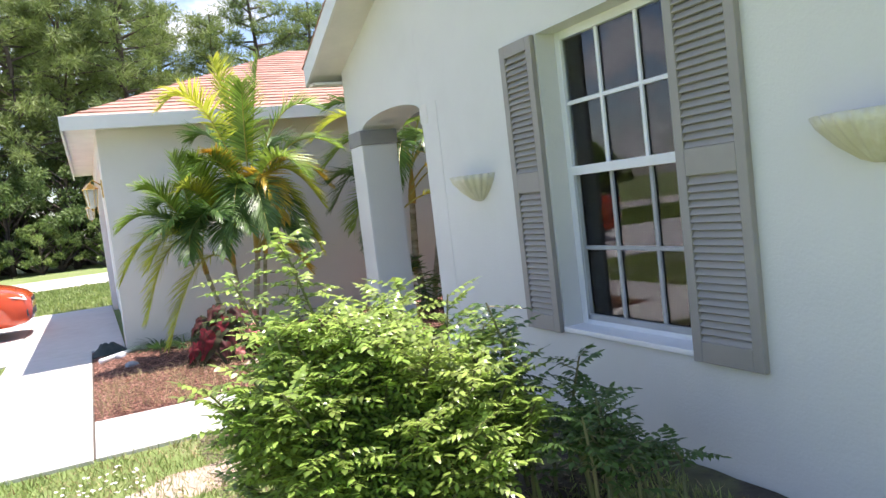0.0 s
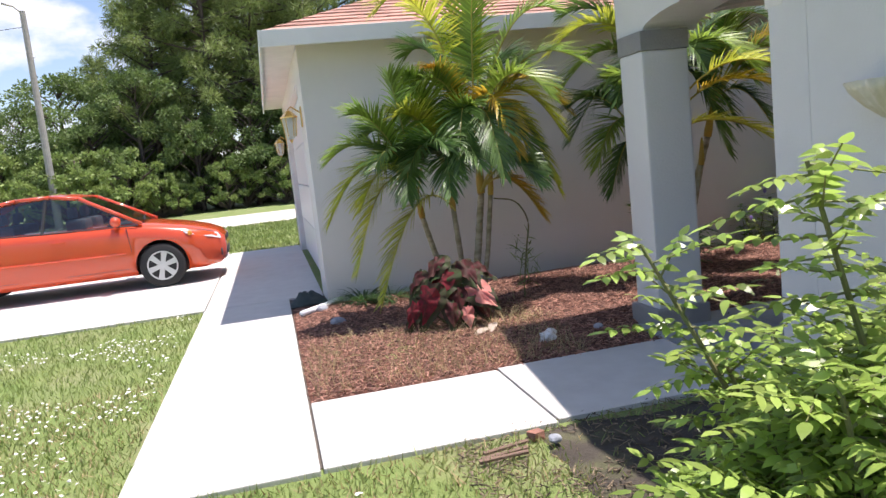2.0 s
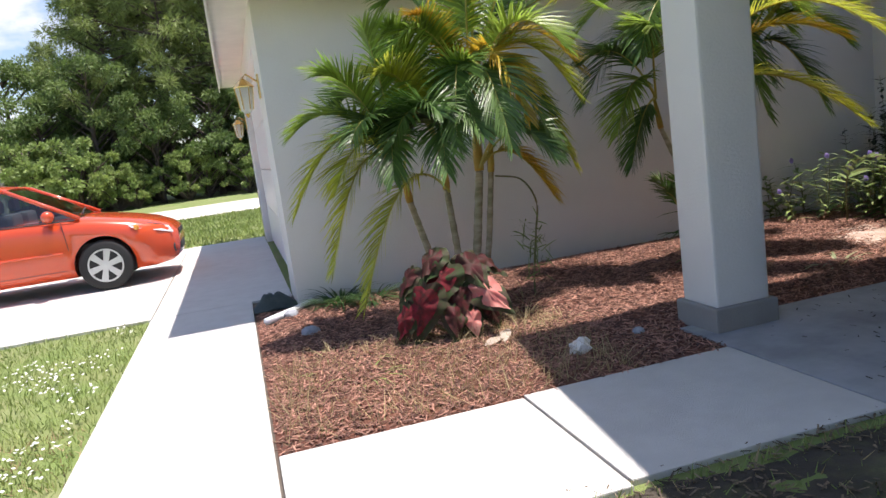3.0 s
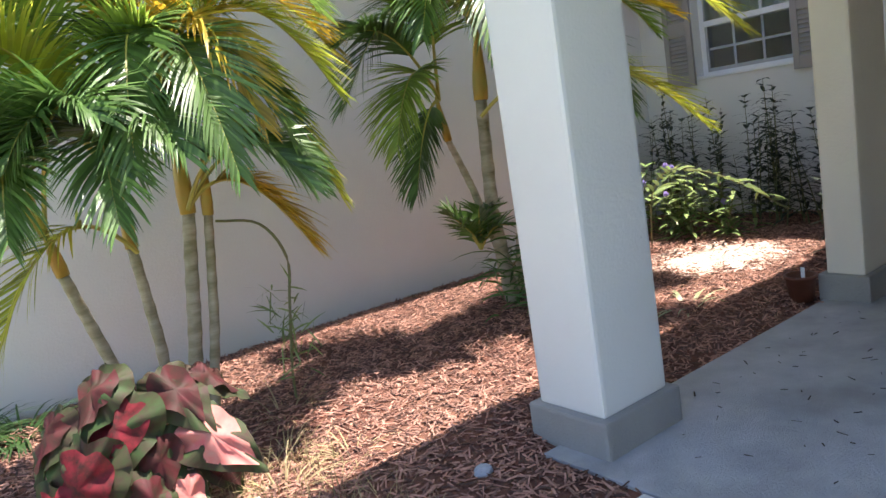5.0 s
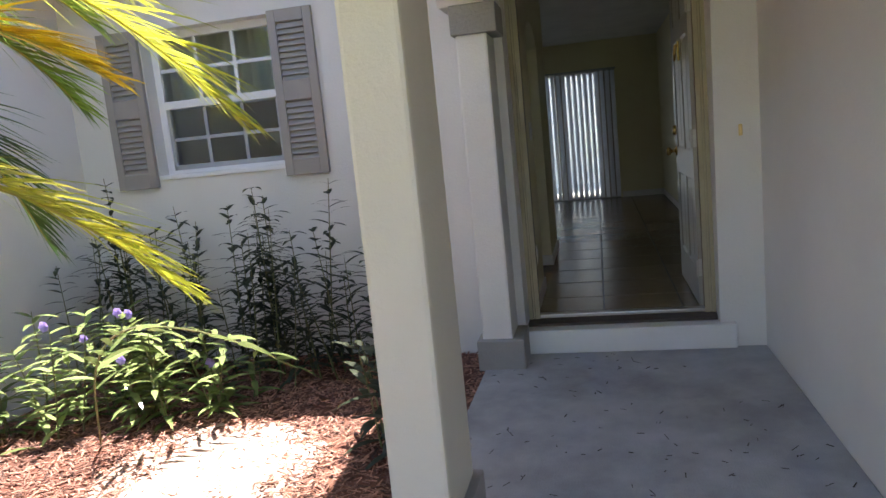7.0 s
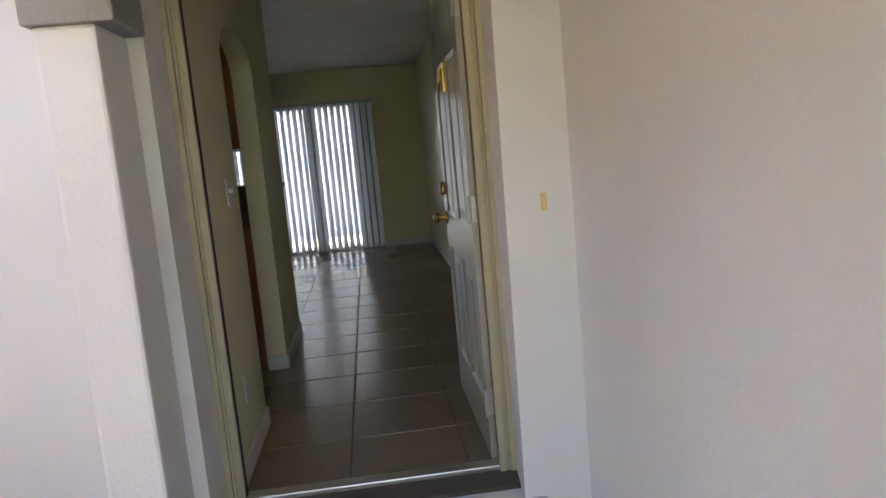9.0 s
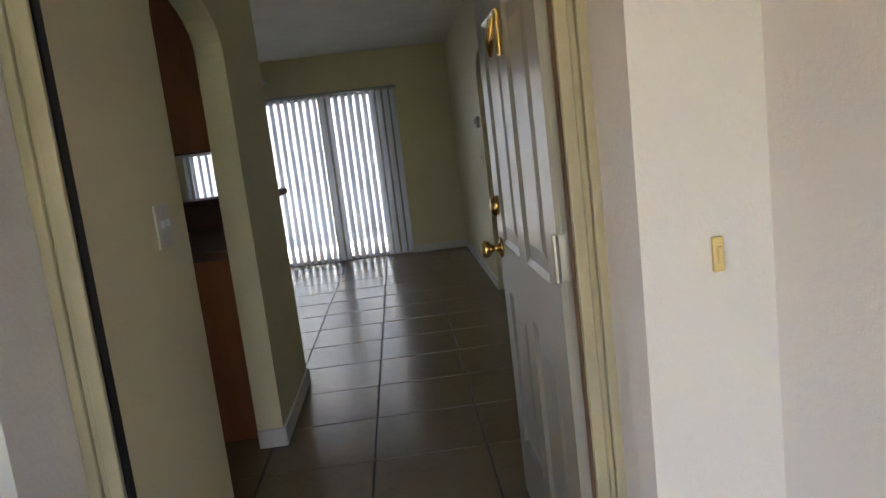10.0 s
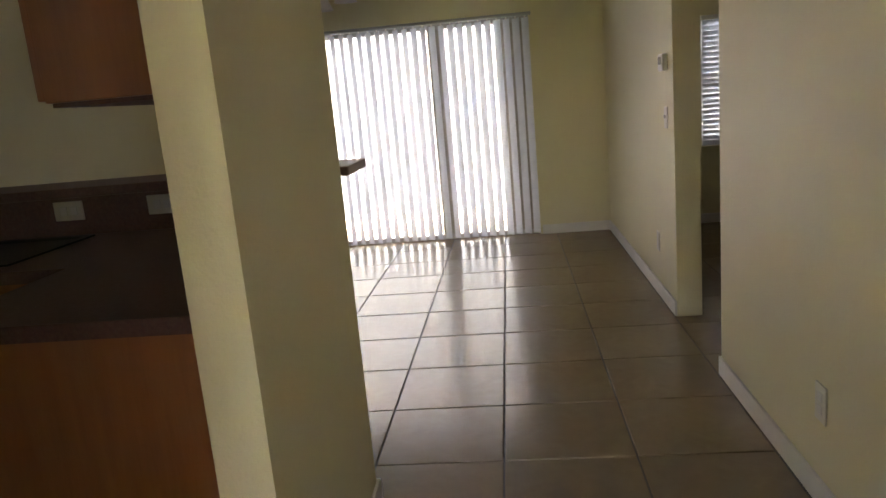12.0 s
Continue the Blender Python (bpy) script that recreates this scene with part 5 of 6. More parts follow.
# feather palms
def frond(parent, base, tip, rise, leaf, material, count=46, rng=None, stalk=0.28, colour_stalk=None):
    base, tip = Vector(base), Vector(tip)
    mid = base.lerp(tip, 0.45) + Vector((0, 0, rise))
    pts = []
    n = 18
    for k in range(n + 1):
        u = k / n
        pts.append(base * (1 - u) ** 2 + mid * (2 * u * (1 - u)) + tip * (u * u))
    bm = tube(bmesh.new(), [tuple(q) for q in pts], [0.011 * (1 - 0.85 * k / n) for k in range(n + 1)], 5)
    f = part("frond", bm, colour_stalk or rachis, parent)
    lv = Leaves()
    for k in range(count):
        u = stalk + (1 - stalk) * (k + 0.5) / count
        g = u * n
        i = min(n - 1, int(g))
        q = pts[i].lerp(pts[i + 1], g - i)
        d = (pts[min(n, i + 1)] - pts[max(0, i - 1)]).normalized()
        side = d.cross(Vector((0, 0, 1)))
        side = side.normalized() if side.length > 0.05 else Vector((1, 0, 0))
        up = side.cross(d).normalized()
        w = (u - stalk) / (1 - stalk)
        ln = 0.80 * leaf * (0.45 + 0.55 * math.sin(math.pi * min(1, 0.18 + 0.80 * w)) ** 0.8) * rng.uniform(0.88, 1.08)
        if w > 0.85:
            ln *= 0.75
        for sgn in (-1, 1):
            dd = (side * sgn * (0.95 - 0.45 * w) + d * (0.55 + 0.5 * w) + up * rng.uniform(0.15, 0.55)).normalized()
            bs = (d - dd * d.dot(dd)).normalized()
            lv.blade(q, dd, bs + up * 0.35 * sgn, ln, 0.0125 + 0.005 * (1 - w), rng.uniform(0.30, 0.85), 4, 0.3, (0.8, 1.0, 0.85, 0.55))
    lv.put("foliage", material, f)
    return f


def palm_cane(parent, pts, r0, r1, shaft=None):
    pts = [Vector(p) for p in pts]
    n = 26
    line = []
    for k in range(n + 1):
        u = k / n * (len(pts) - 1)
        i = min(len(pts) - 2, int(u))
        line.append(pts[i].lerp(pts[i + 1], u - i))
    rad = [(r0 + (r1 - r0) * k / n) * (1.10 if k % 3 == 0 else 1.0) for k in range(n + 1)]
    c = part("cane", tube(bmesh.new(), [tuple(p) for p in line], rad, 10), cane, parent, "ringed cane", True)
    if shaft:
        a, b = pts[-1], Vector(shaft)
        part("crownshaft", tube(bmesh.new(), [tuple(a.lerp(b, k / 5)) for k in range(6)], [r1 * 1.25, r1 * 1.35, r1 * 1.2, r1 * 0.95, r1 * 0.7, r1 * 0.4], 10), cane_orange, parent, "orange-green crownshaft", True)


rng = random.Random(3)
pa = empty("areca_palm", (1.45, 9.6, 0), "clumping feather palm with yellowing fronds in the mulch bed", "palm", "courtyard palms")
palm_cane(pa, [(1.55, 9.62, -0.02), (1.64, 9.6, 0.5), (1.72, 9.6, 1.0)], 0.034, 0.028, (1.73, 9.6, 1.45))
palm_cane(pa, [(1.62, 9.58, -0.02), (1.72, 9.56, 0.5), (1.79, 9.55, 0.98)], 0.024, 0.020, (1.82, 9.55, 1.25))
palm_cane(pa, [(1.48, 9.66, -0.02), (1.48, 9.62, 0.45), (1.45, 9.6, 0.90)], 0.028, 0.022, (1.45, 9.6, 1.15))
palm_cane(pa, [(1.36, 9.64, -0.02), (1.26, 9.6, 0.45), (1.16, 9.58, 0.85)], 0.028, 0.022, (1.13, 9.56, 1.05))
c1, c2, c3, c4, c5 = (1.71, 9.58, 1.45), (1.70, 9.53, 1.02), (1.44, 9.58, 1.12), (1.13, 9.56, 1.02), (1.46, 9.56, 0.88)
P, Y, K, G = L["palm"], L["palm_yellow"], L["palm_shaded"], L["palm_lime"]
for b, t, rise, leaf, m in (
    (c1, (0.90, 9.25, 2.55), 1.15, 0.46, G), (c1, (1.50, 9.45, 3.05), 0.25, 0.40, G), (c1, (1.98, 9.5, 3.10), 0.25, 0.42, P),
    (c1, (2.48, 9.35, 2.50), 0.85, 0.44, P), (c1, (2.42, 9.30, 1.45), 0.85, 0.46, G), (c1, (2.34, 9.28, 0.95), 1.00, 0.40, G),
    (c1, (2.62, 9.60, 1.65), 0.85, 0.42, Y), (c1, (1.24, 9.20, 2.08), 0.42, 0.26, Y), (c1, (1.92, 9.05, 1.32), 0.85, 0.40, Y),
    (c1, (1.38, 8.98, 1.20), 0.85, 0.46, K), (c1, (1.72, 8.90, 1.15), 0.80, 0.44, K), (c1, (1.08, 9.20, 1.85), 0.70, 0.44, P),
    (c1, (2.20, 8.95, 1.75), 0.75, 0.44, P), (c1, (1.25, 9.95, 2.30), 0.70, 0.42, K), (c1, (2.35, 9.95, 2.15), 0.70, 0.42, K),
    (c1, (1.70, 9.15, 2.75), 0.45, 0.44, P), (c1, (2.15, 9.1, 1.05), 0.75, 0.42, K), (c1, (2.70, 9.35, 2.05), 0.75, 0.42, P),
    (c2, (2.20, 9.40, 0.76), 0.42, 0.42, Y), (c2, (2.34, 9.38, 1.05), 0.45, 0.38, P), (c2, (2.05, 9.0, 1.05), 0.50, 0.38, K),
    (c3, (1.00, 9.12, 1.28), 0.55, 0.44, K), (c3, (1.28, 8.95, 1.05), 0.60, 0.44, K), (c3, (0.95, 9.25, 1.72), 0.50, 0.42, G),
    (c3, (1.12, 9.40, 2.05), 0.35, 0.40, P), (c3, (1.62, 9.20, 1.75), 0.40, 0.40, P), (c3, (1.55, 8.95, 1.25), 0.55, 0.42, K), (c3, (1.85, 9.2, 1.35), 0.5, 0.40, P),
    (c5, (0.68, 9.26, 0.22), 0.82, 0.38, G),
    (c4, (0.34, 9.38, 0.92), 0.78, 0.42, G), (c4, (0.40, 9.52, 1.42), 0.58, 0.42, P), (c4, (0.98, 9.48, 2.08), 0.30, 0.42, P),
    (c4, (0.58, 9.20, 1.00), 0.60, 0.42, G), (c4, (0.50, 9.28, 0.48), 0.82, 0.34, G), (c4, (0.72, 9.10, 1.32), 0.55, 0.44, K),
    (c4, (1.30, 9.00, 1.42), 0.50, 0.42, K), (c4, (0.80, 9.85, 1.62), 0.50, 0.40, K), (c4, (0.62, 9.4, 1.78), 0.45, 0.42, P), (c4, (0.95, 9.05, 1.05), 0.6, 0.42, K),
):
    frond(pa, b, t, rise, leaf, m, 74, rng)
tw = part("twig", tube(bmesh.new(), bent([(1.80, 9.5, 0.95), (1.98, 9.45, 0.90), (2.08, 9.45, 0.72), (2.05, 9.45, 0.5), (2.0, 9.45, 0.2), (1.99, 9.46, 0.0)]), 0.007, 6), stem_mat, pa, "thin bent brown stem")
lv = Leaves()
for k in range(70):
    q = Vector((2.03 + rng.gauss(0, 0.05), 9.45 + rng.gauss(0, 0.05), rng.uniform(0.15, 0.6)))
    d = rand_dir(rng, 0.2)
    lv.blade(q, d, any_side(d, rng), rng.uniform(0.08, 0.18), 0.010, 0.4, 3)
lv.put("foliage", L["ruellia"], tw)

pa.matrix_basis = Matrix.Translation((1.36, 9.35, 0)) @ Matrix.Scale(0.94, 4)

pb = empty("areca_palm", (3.5, 9.5, 0), "feather palm with arching fronds behind the porch column", "palm", "courtyard palms")
palm_cane(pb, [(3.50, 9.52, -0.02), (3.42, 9.5, 0.6), (3.46, 9.5, 1.25)], 0.045, 0.034, (3.50, 9.5, 1.65))
palm_cane(pb, [(3.58, 9.55, -0.02), (3.30, 9.5, 0.75), (3.16, 9.48, 1.05)], 0.024, 0.018, (3.12, 9.48, 1.3))
palm_cane(pb, [(3.62, 9.6, -0.02), (3.74, 9.55, 0.7), (3.86, 9.46, 1.20)], 0.034, 0.028, (3.92, 9.44, 1.5))
palm_cane(pb, [(3.55, 9.42, -0.02), (3.62, 9.4, 0.5), (3.74, 9.4, 0.95)], 0.026, 0.02, (3.76, 9.4, 1.2))
d1, d2, d3 = (3.5, 9.5, 1.66), (3.14, 9.48, 1.28), (3.92, 9.44, 1.48)
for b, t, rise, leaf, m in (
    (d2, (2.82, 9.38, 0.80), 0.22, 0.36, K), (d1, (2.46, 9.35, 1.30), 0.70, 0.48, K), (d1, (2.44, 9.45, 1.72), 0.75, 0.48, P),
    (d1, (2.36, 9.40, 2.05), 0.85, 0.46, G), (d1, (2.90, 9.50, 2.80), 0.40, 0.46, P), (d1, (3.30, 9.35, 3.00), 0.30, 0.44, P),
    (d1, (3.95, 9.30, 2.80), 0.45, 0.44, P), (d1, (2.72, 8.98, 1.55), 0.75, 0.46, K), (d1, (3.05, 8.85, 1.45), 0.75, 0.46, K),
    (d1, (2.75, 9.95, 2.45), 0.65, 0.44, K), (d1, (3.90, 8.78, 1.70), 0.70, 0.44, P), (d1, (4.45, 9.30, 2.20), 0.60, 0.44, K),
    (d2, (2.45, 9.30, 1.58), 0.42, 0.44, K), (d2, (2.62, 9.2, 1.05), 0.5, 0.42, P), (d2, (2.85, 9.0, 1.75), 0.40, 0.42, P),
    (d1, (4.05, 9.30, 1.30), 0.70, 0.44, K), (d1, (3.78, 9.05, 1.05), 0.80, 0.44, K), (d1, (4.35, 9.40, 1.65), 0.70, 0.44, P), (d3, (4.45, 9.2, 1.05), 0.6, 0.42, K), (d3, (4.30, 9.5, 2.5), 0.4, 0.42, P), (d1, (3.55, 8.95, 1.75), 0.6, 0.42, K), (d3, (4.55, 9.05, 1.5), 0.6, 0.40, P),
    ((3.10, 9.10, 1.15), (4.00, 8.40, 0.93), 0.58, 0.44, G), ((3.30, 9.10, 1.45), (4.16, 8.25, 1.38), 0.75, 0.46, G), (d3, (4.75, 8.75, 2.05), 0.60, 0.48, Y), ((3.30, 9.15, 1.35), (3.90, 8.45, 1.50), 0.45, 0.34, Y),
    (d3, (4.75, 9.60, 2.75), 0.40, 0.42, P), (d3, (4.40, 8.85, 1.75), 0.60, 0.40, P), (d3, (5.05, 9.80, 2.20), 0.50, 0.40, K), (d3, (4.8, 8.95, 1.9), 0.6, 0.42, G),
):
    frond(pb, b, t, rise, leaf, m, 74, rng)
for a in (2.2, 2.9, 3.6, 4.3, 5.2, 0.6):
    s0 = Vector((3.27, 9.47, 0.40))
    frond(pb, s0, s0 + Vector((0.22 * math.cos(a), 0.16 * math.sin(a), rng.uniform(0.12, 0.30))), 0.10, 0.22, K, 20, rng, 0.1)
lv = Leaves()
for k in range(120):
    a = rng.uniform(0, 6.3)
    q = Vector((3.45 + rng.gauss(0, 0.09), 9.38 + rng.gauss(0, 0.09), rng.uniform(0.0, 0.45)))
    d = Vector((math.cos(a), math.sin(a), rng.uniform(0.2, 1.2))).normalized()
    lv.blade(q, d, any_side(d, rng), rng.uniform(0.18, 0.34), 0.014, 0.9, 4)
lv.put("foliage", L["palm_shaded"], pb)


# upright flowering plants along the entrance wall
petal = mat("violet_petal", (0.36, 0.28, 0.68), 0.6, (0.45, 0.36, 0.74), 8, translucent=0.4)


def ruellia(x, y, stems, height, spread, material, label, flowers=0, leafy=0.03, rng=None, leaf=0.13):
    e = empty("flower_plant", (x, y, 0), label, "plant", "entrance bed plants")
    wood, lv, fl = bmesh.new(), Leaves(), Leaves()
    tips = []
    for k in range(stems):
        bx, by = x + rng.gauss(0, spread), y + rng.gauss(0, spread)
        h = height * rng.uniform(0.6, 1.08)
        tx, ty = bx + rng.gauss(0, 0.07), by + rng.gauss(0, 0.07)
        tube(wood, [(bx, by, -0.02), ((bx + tx) / 2 + 0.01, (by + ty) / 2, h * 0.5), (tx, ty, h)], [0.005, 0.004, 0.002], 4)
        z = h * 0.12
        while z < h:
            u = z / h
            q = Vector((bx + (tx - bx) * u, by + (ty - by) * u, z))
            a = rng.uniform(0, 6.3)
            for m in range(2):
                d = Vector((math.cos(a + m * math.pi), math.sin(a + m * math.pi), rng.uniform(0.25, 1.0))).normalized()
                s = d.cross(Vector((0, 0, 1))).normalized()
                lv.blade(q, d, s, leaf * rng.uniform(0.7, 1.25) * (1.1 - 0.35 * u), leaf * 0.18, 0.85, 4, 0.2, (0.45, 1.0, 0.9, 0.55))
            z += leafy * rng.uniform(0.8, 1.5)
        tips.append(Vector((tx, ty, h)))
    part("stalk", wood, stem_mat, e)
    lv.put("foliage", material, e)
    for q in rng.sample(tips, min(flowers, len(tips))):
        one = Leaves()
        for k in range(5):
            a = 2 * math.pi * k / 5
            d = Vector((-0.5 + 0.0 * a, math.cos(a), math.sin(a))).normalized()
            one.blade(q + Vector((-0.02, 0, 0.02)), d, Vector((1, 0.2, 0)).cross(d), 0.032, 0.032, 0.2, 3, 0, (0.4, 1.0, 0.9))
        one.put("flower", petal, e, "violet blossom")
    return e


rng = random.Random(21)
# one plant in two leaf colours: shade painted in these, sunlight in the next
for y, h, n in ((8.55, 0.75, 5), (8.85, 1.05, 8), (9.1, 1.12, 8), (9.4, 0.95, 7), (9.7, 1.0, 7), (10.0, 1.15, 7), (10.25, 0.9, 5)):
    ruellia(5.95, y, n, h, 0.09, L["ruellia_shaded"], "tall narrow-leaved plant against the white entrance wall, shade put in its leaves", 0, 0.038, rng, 0.155)
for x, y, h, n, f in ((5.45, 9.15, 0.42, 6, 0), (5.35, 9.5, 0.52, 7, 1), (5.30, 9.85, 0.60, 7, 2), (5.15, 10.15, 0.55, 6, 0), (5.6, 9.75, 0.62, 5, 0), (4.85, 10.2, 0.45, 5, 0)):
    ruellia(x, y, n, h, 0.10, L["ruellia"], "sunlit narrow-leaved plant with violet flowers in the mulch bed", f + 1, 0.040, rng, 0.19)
ruellia(5.0, 8.2, 3, 0.64, 0.05, L["ruellia_shaded"], "thin narrow-leaved plant beside the porch slab, shade put in its leaves", 0, 0.07, rng, 0.20)
# one long arching shoot
sh = empty("arching_shoot", (5.3, 9.75, 0), "long arching leafy shoot with violet flower over the mulch", "plant")
pts = [Vector((5.0, 9.6, 0.0)), Vector((4.88, 9.46, 0.42)), Vector((4.87, 9.28, 0.60)), Vector((5.08, 9.12, 0.54)), Vector((5.32, 8.96, 0.38)), Vector((5.54, 8.83, 0.19))]
part("stem", tube(bmesh.new(), bent(pts), 0.005, 5), stem_mat, sh)
lv = Leaves()
for k in range(34):
    u = 0.8 + 4.1 * k / 34
    i = min(4, int(u))
    q = pts[i].lerp(pts[i + 1], u - i)
    d = (pts[i + 1] - pts[i]).normalized()
    s = (d.cross(Vector((0, 0, 1))).normalized() * (1 if k % 2 else -1) + Vector((0, 0, rng.uniform(0.1, 0.8))) + d * 0.5).normalized()
    lv.blade(q, s, any_side(s, rng), rng.uniform(0.12, 0.20), 0.027, 0.6, 4, 0.2, (0.45, 1.0, 0.9, 0.55))
lv.put("foliage", L["ruellia"], sh)


# caladium
cal_green = mat("caladium_green_edge", (0.05, 0.09, 0.03), 0.62, (0.07, 0.035, 0.03), 16, spec=0.2, translucent=0.25)
cal_red = mat("caladium_red_heart", (0.30, 0.025, 0.04), 0.62, (0.05, 0.025, 0.02), 22, spec=0.2, translucent=0.3)
cal_dark = mat("caladium_dark_heart", (0.12, 0.025, 0.03), 0.62, (0.045, 0.035, 0.022), 18, spec=0.2, translucent=0.25)
cal_pink = mat("caladium_pink_heart", (0.85, 0.20, 0.19), 0.62, (0.72, 0.40, 0.32), 12, spec=0.2, translucent=0.35)
cal = empty("caladium", (1.3, 9.0, 0), "red and green heart-leaved caladium below the palm", "plant")


def heart(parent, tip_base, face, down, size, heart_mat):
    """A heart-shaped leaf with a coloured middle: base point, facing normal, way to its tip."""
    b, n, d = Vector(tip_base), Vector(face).normalized(), Vector(down).normalized()
    d = (d - n * d.dot(n)).normalized()
    s = d.cross(n).normalized()
    outline = [(-0.22, 0.0), (-0.30, 0.16), (-0.24, 0.34), (-0.05, 0.46), (0.20, 0.45), (0.50, 0.33), (0.78, 0.15), (1.0, 0.0)]
    fine = [(u, w) for u, w, _ in bent([(u, w, 0) for u, w in outline], 3)]
    ring = fine + [(u, -w) for u, w in reversed(fine[1:-1])]

    def pt(u, w, lift=0.0):
        wave = 0.16 * noise.noise(Vector((u * 4 + b.x * 30, w * 7, b.z * 30)))
        return b + d * (u * size) + s * (w * size * (0.86 + wave)) + n * (lift + size * (0.10 - 0.7 * w * w - 0.25 * u * u + wave))

    for name, k, lift, m in (("leaf", 1.0, 0.0, cal_green), ("heart_patch", 0.84 if heart_mat is cal_pink else 0.72, 0.013, heart_mat)):
        bm = bmesh.new()
        rim = [bm.verts.new(pt(0.2 + (u - 0.2) * k, w * k, lift)) for u, w in ring]
        inner = [bm.verts.new(pt(0.2 + (u - 0.2) * k * 0.5, w * k * 0.5, lift)) for u, w in ring]
        c = bm.verts.new(pt(0.2, 0, lift))
        q = len(ring)
        for i in range(q):
            bm.faces.new((rim[i], rim[(i + 1) % q], inner[(i + 1) % q], inner[i]))
            bm.faces.new((inner[i], inner[(i + 1) % q], c))
        if name == "leaf":
            lf = part("leaf", bm, m, parent, "", True)
        else:
            part("heart_patch", bm, m, lf, "red leaf centre", True)
    stalk = [b, b + Vector((0.0, 0.06, -b.z * 0.45)), Vector((1.3 + (b.x - 1.3) * 0.4, 9.06, 0.0))]
    part("stalk", tube(bmesh.new(), [tuple(q) for q in stalk], [0.005, 0.006, 0.008], 6), stem_mat, lf)


for b, face, down, size, m in (
    ((1.36, 8.90, 0.33), (-0.35, -0.75, 0.75), (0.55, -0.1, -0.8), 0.29, cal_pink), ((1.26, 8.86, 0.17), (-0.2, -1, 0.5), (0.1, 0, -1), 0.17, cal_pink),
    ((1.16, 8.97, 0.45), (-0.5, -0.6, 0.6), (-0.35, 0.1, -0.9), 0.32, cal_red), ((1.00, 8.93, 0.34), (-0.6, -0.7, 0.35), (-0.3, 0, -1), 0.34, cal_red),
    ((1.30, 9.00, 0.50), (-0.1, -0.7, 0.8), (0.3, -0.3, -0.8), 0.27, cal_dark), ((0.88, 8.98, 0.24), (-0.7, -0.6, 0.4), (-0.4, 0, -1), 0.24, cal_red),
    ((1.40, 8.96, 0.22), (0.2, -1, 0.35), (0.3, 0, -1), 0.22, cal_dark), ((1.14, 8.86, 0.22), (0, -1, 0.5), (-0.1, 0, -1), 0.22, cal_dark),
    ((1.12, 9.05, 0.56), (-0.5, -0.4, 0.8), (-0.6, -0.4, -0.4), 0.26, cal_dark), ((1.42, 9.06, 0.48), (0.4, -0.4, 0.9), (0.6, -0.3, -0.6), 0.22, cal_dark),
    ((1.22, 8.92, 0.32), (-0.2, -0.9, 0.5), (-0.15, 0, -1), 0.26, cal_dark), ((0.96, 9.08, 0.46), (-0.7, -0.3, 0.7), (-0.7, -0.2, -0.6), 0.22, cal_dark),
):
    heart(cal, b, face, down, size, m)


cal.matrix_basis = Matrix.Translation((1.20, 8.62, 0)) @ Matrix.Scale(0.9, 4)


def tuft(name, x, y, count, length, width, material, label, rng, upright=0.8):
    e = empty(name, (x, y, 0), label, "plant")
    lv = Leaves()
    for k in range(count):
        a = rng.uniform(0, 6.3)
        d = Vector((math.cos(a), math.sin(a), rng.uniform(upright * 0.5, upright * 2))).normalized()
        lv.blade((x + 0.04 * math.cos(a), y + 0.04 * math.sin(a), -0.005), d, d.cross(Vector((0, 0, 1))), length * rng.uniform(0.6, 1.1), width, 1.3, 5, 0.2, (0.8, 1.0, 0.9, 0.7, 0.5))
    lv.put("foliage", material, e)


rng = random.Random(8)
tuft("liriope_tuft", 0.62, 10.18, 190, 0.40, 0.013, L["liriope"], "dark green grassy tuft at the garage corner", rng)
tuft("liriope_tuft", 0.86, 10.10, 150, 0.36, 0.013, L["liriope"], "dark green grassy tuft below the palm", rng)
tuft("spider_plant", 3.75, 8.45, 26, 0.26, 0.014, L["spider"], "small striped spider plant in the red mulch", rng)
tuft("grass_tuft", 0.47, 8.22, 110, 0.24, 0.010, L["grass"], "bright green weed tuft in the mulch", rng, 0.6)
tuft("grass_tuft", 1.75, 9.1, 26, 0.26, 0.006, L["straw"], "dry grass tuft beside the caladium", rng, 1.2)
tuft("grass_tuft", 1.0, 8.45, 46, 0.24, 0.006, L["straw"], "dry straw tuft in the mulch", rng, 1.0)
tuft("grass_tuft", 1.45, 8.45, 40, 0.26, 0.006, L["straw"], "dry straw tuft in the mulch", rng, 1.0)
for x, y in ((0.55, 8.6), (0.9, 8.7), (1.2, 8.55), (1.6, 8.75), (1.75, 8.5), (0.35, 8.75)):
    tuft("grass_tuft", x, y, 34, 0.19, 0.005, L["straw"], "dry straw tuft in front of the caladium", rng, 0.9)
for x, y in ((0.62, 8.12), (0.75, 8.4), (0.3, 8.5)):
    tuft("grass_tuft", x, y, 40, 0.18, 0.009, L["grass"], "bright green weed tuft in the mulch", rng, 0.6)
tuft("grass_tuft", 0.75, 8.75, 46, 0.22, 0.006, L["straw"], "dry straw tuft in the mulch", rng, 0.9)

# ---- litter and small things in the bed ----
white_shell = mat("white_shell", (0.80, 0.78, 0.74), 0.6, (0.70, 0.66, 0.60), 20, 0.4, 60)
bm = bmesh.new()
bmesh.ops.create_icosphere(bm, subdivisions=2, radius=0.05)
for v in bm.verts:
    a = math.atan2(v.co.y, v.co.x)
    v.co *= 1.0 + 0.45 * max(0, math.cos(a * 6)) + 0.15 * noise.noise(v.co * 40)
    v.co.z = v.co.z * 0.75 + 0.045
    v.co += Vector((1.545, 7.90, -0.01))
tagged(part("sea_shell", bm, white_shell, None, "spiky white sea shell lying on the shaded mulch"), category="shell")


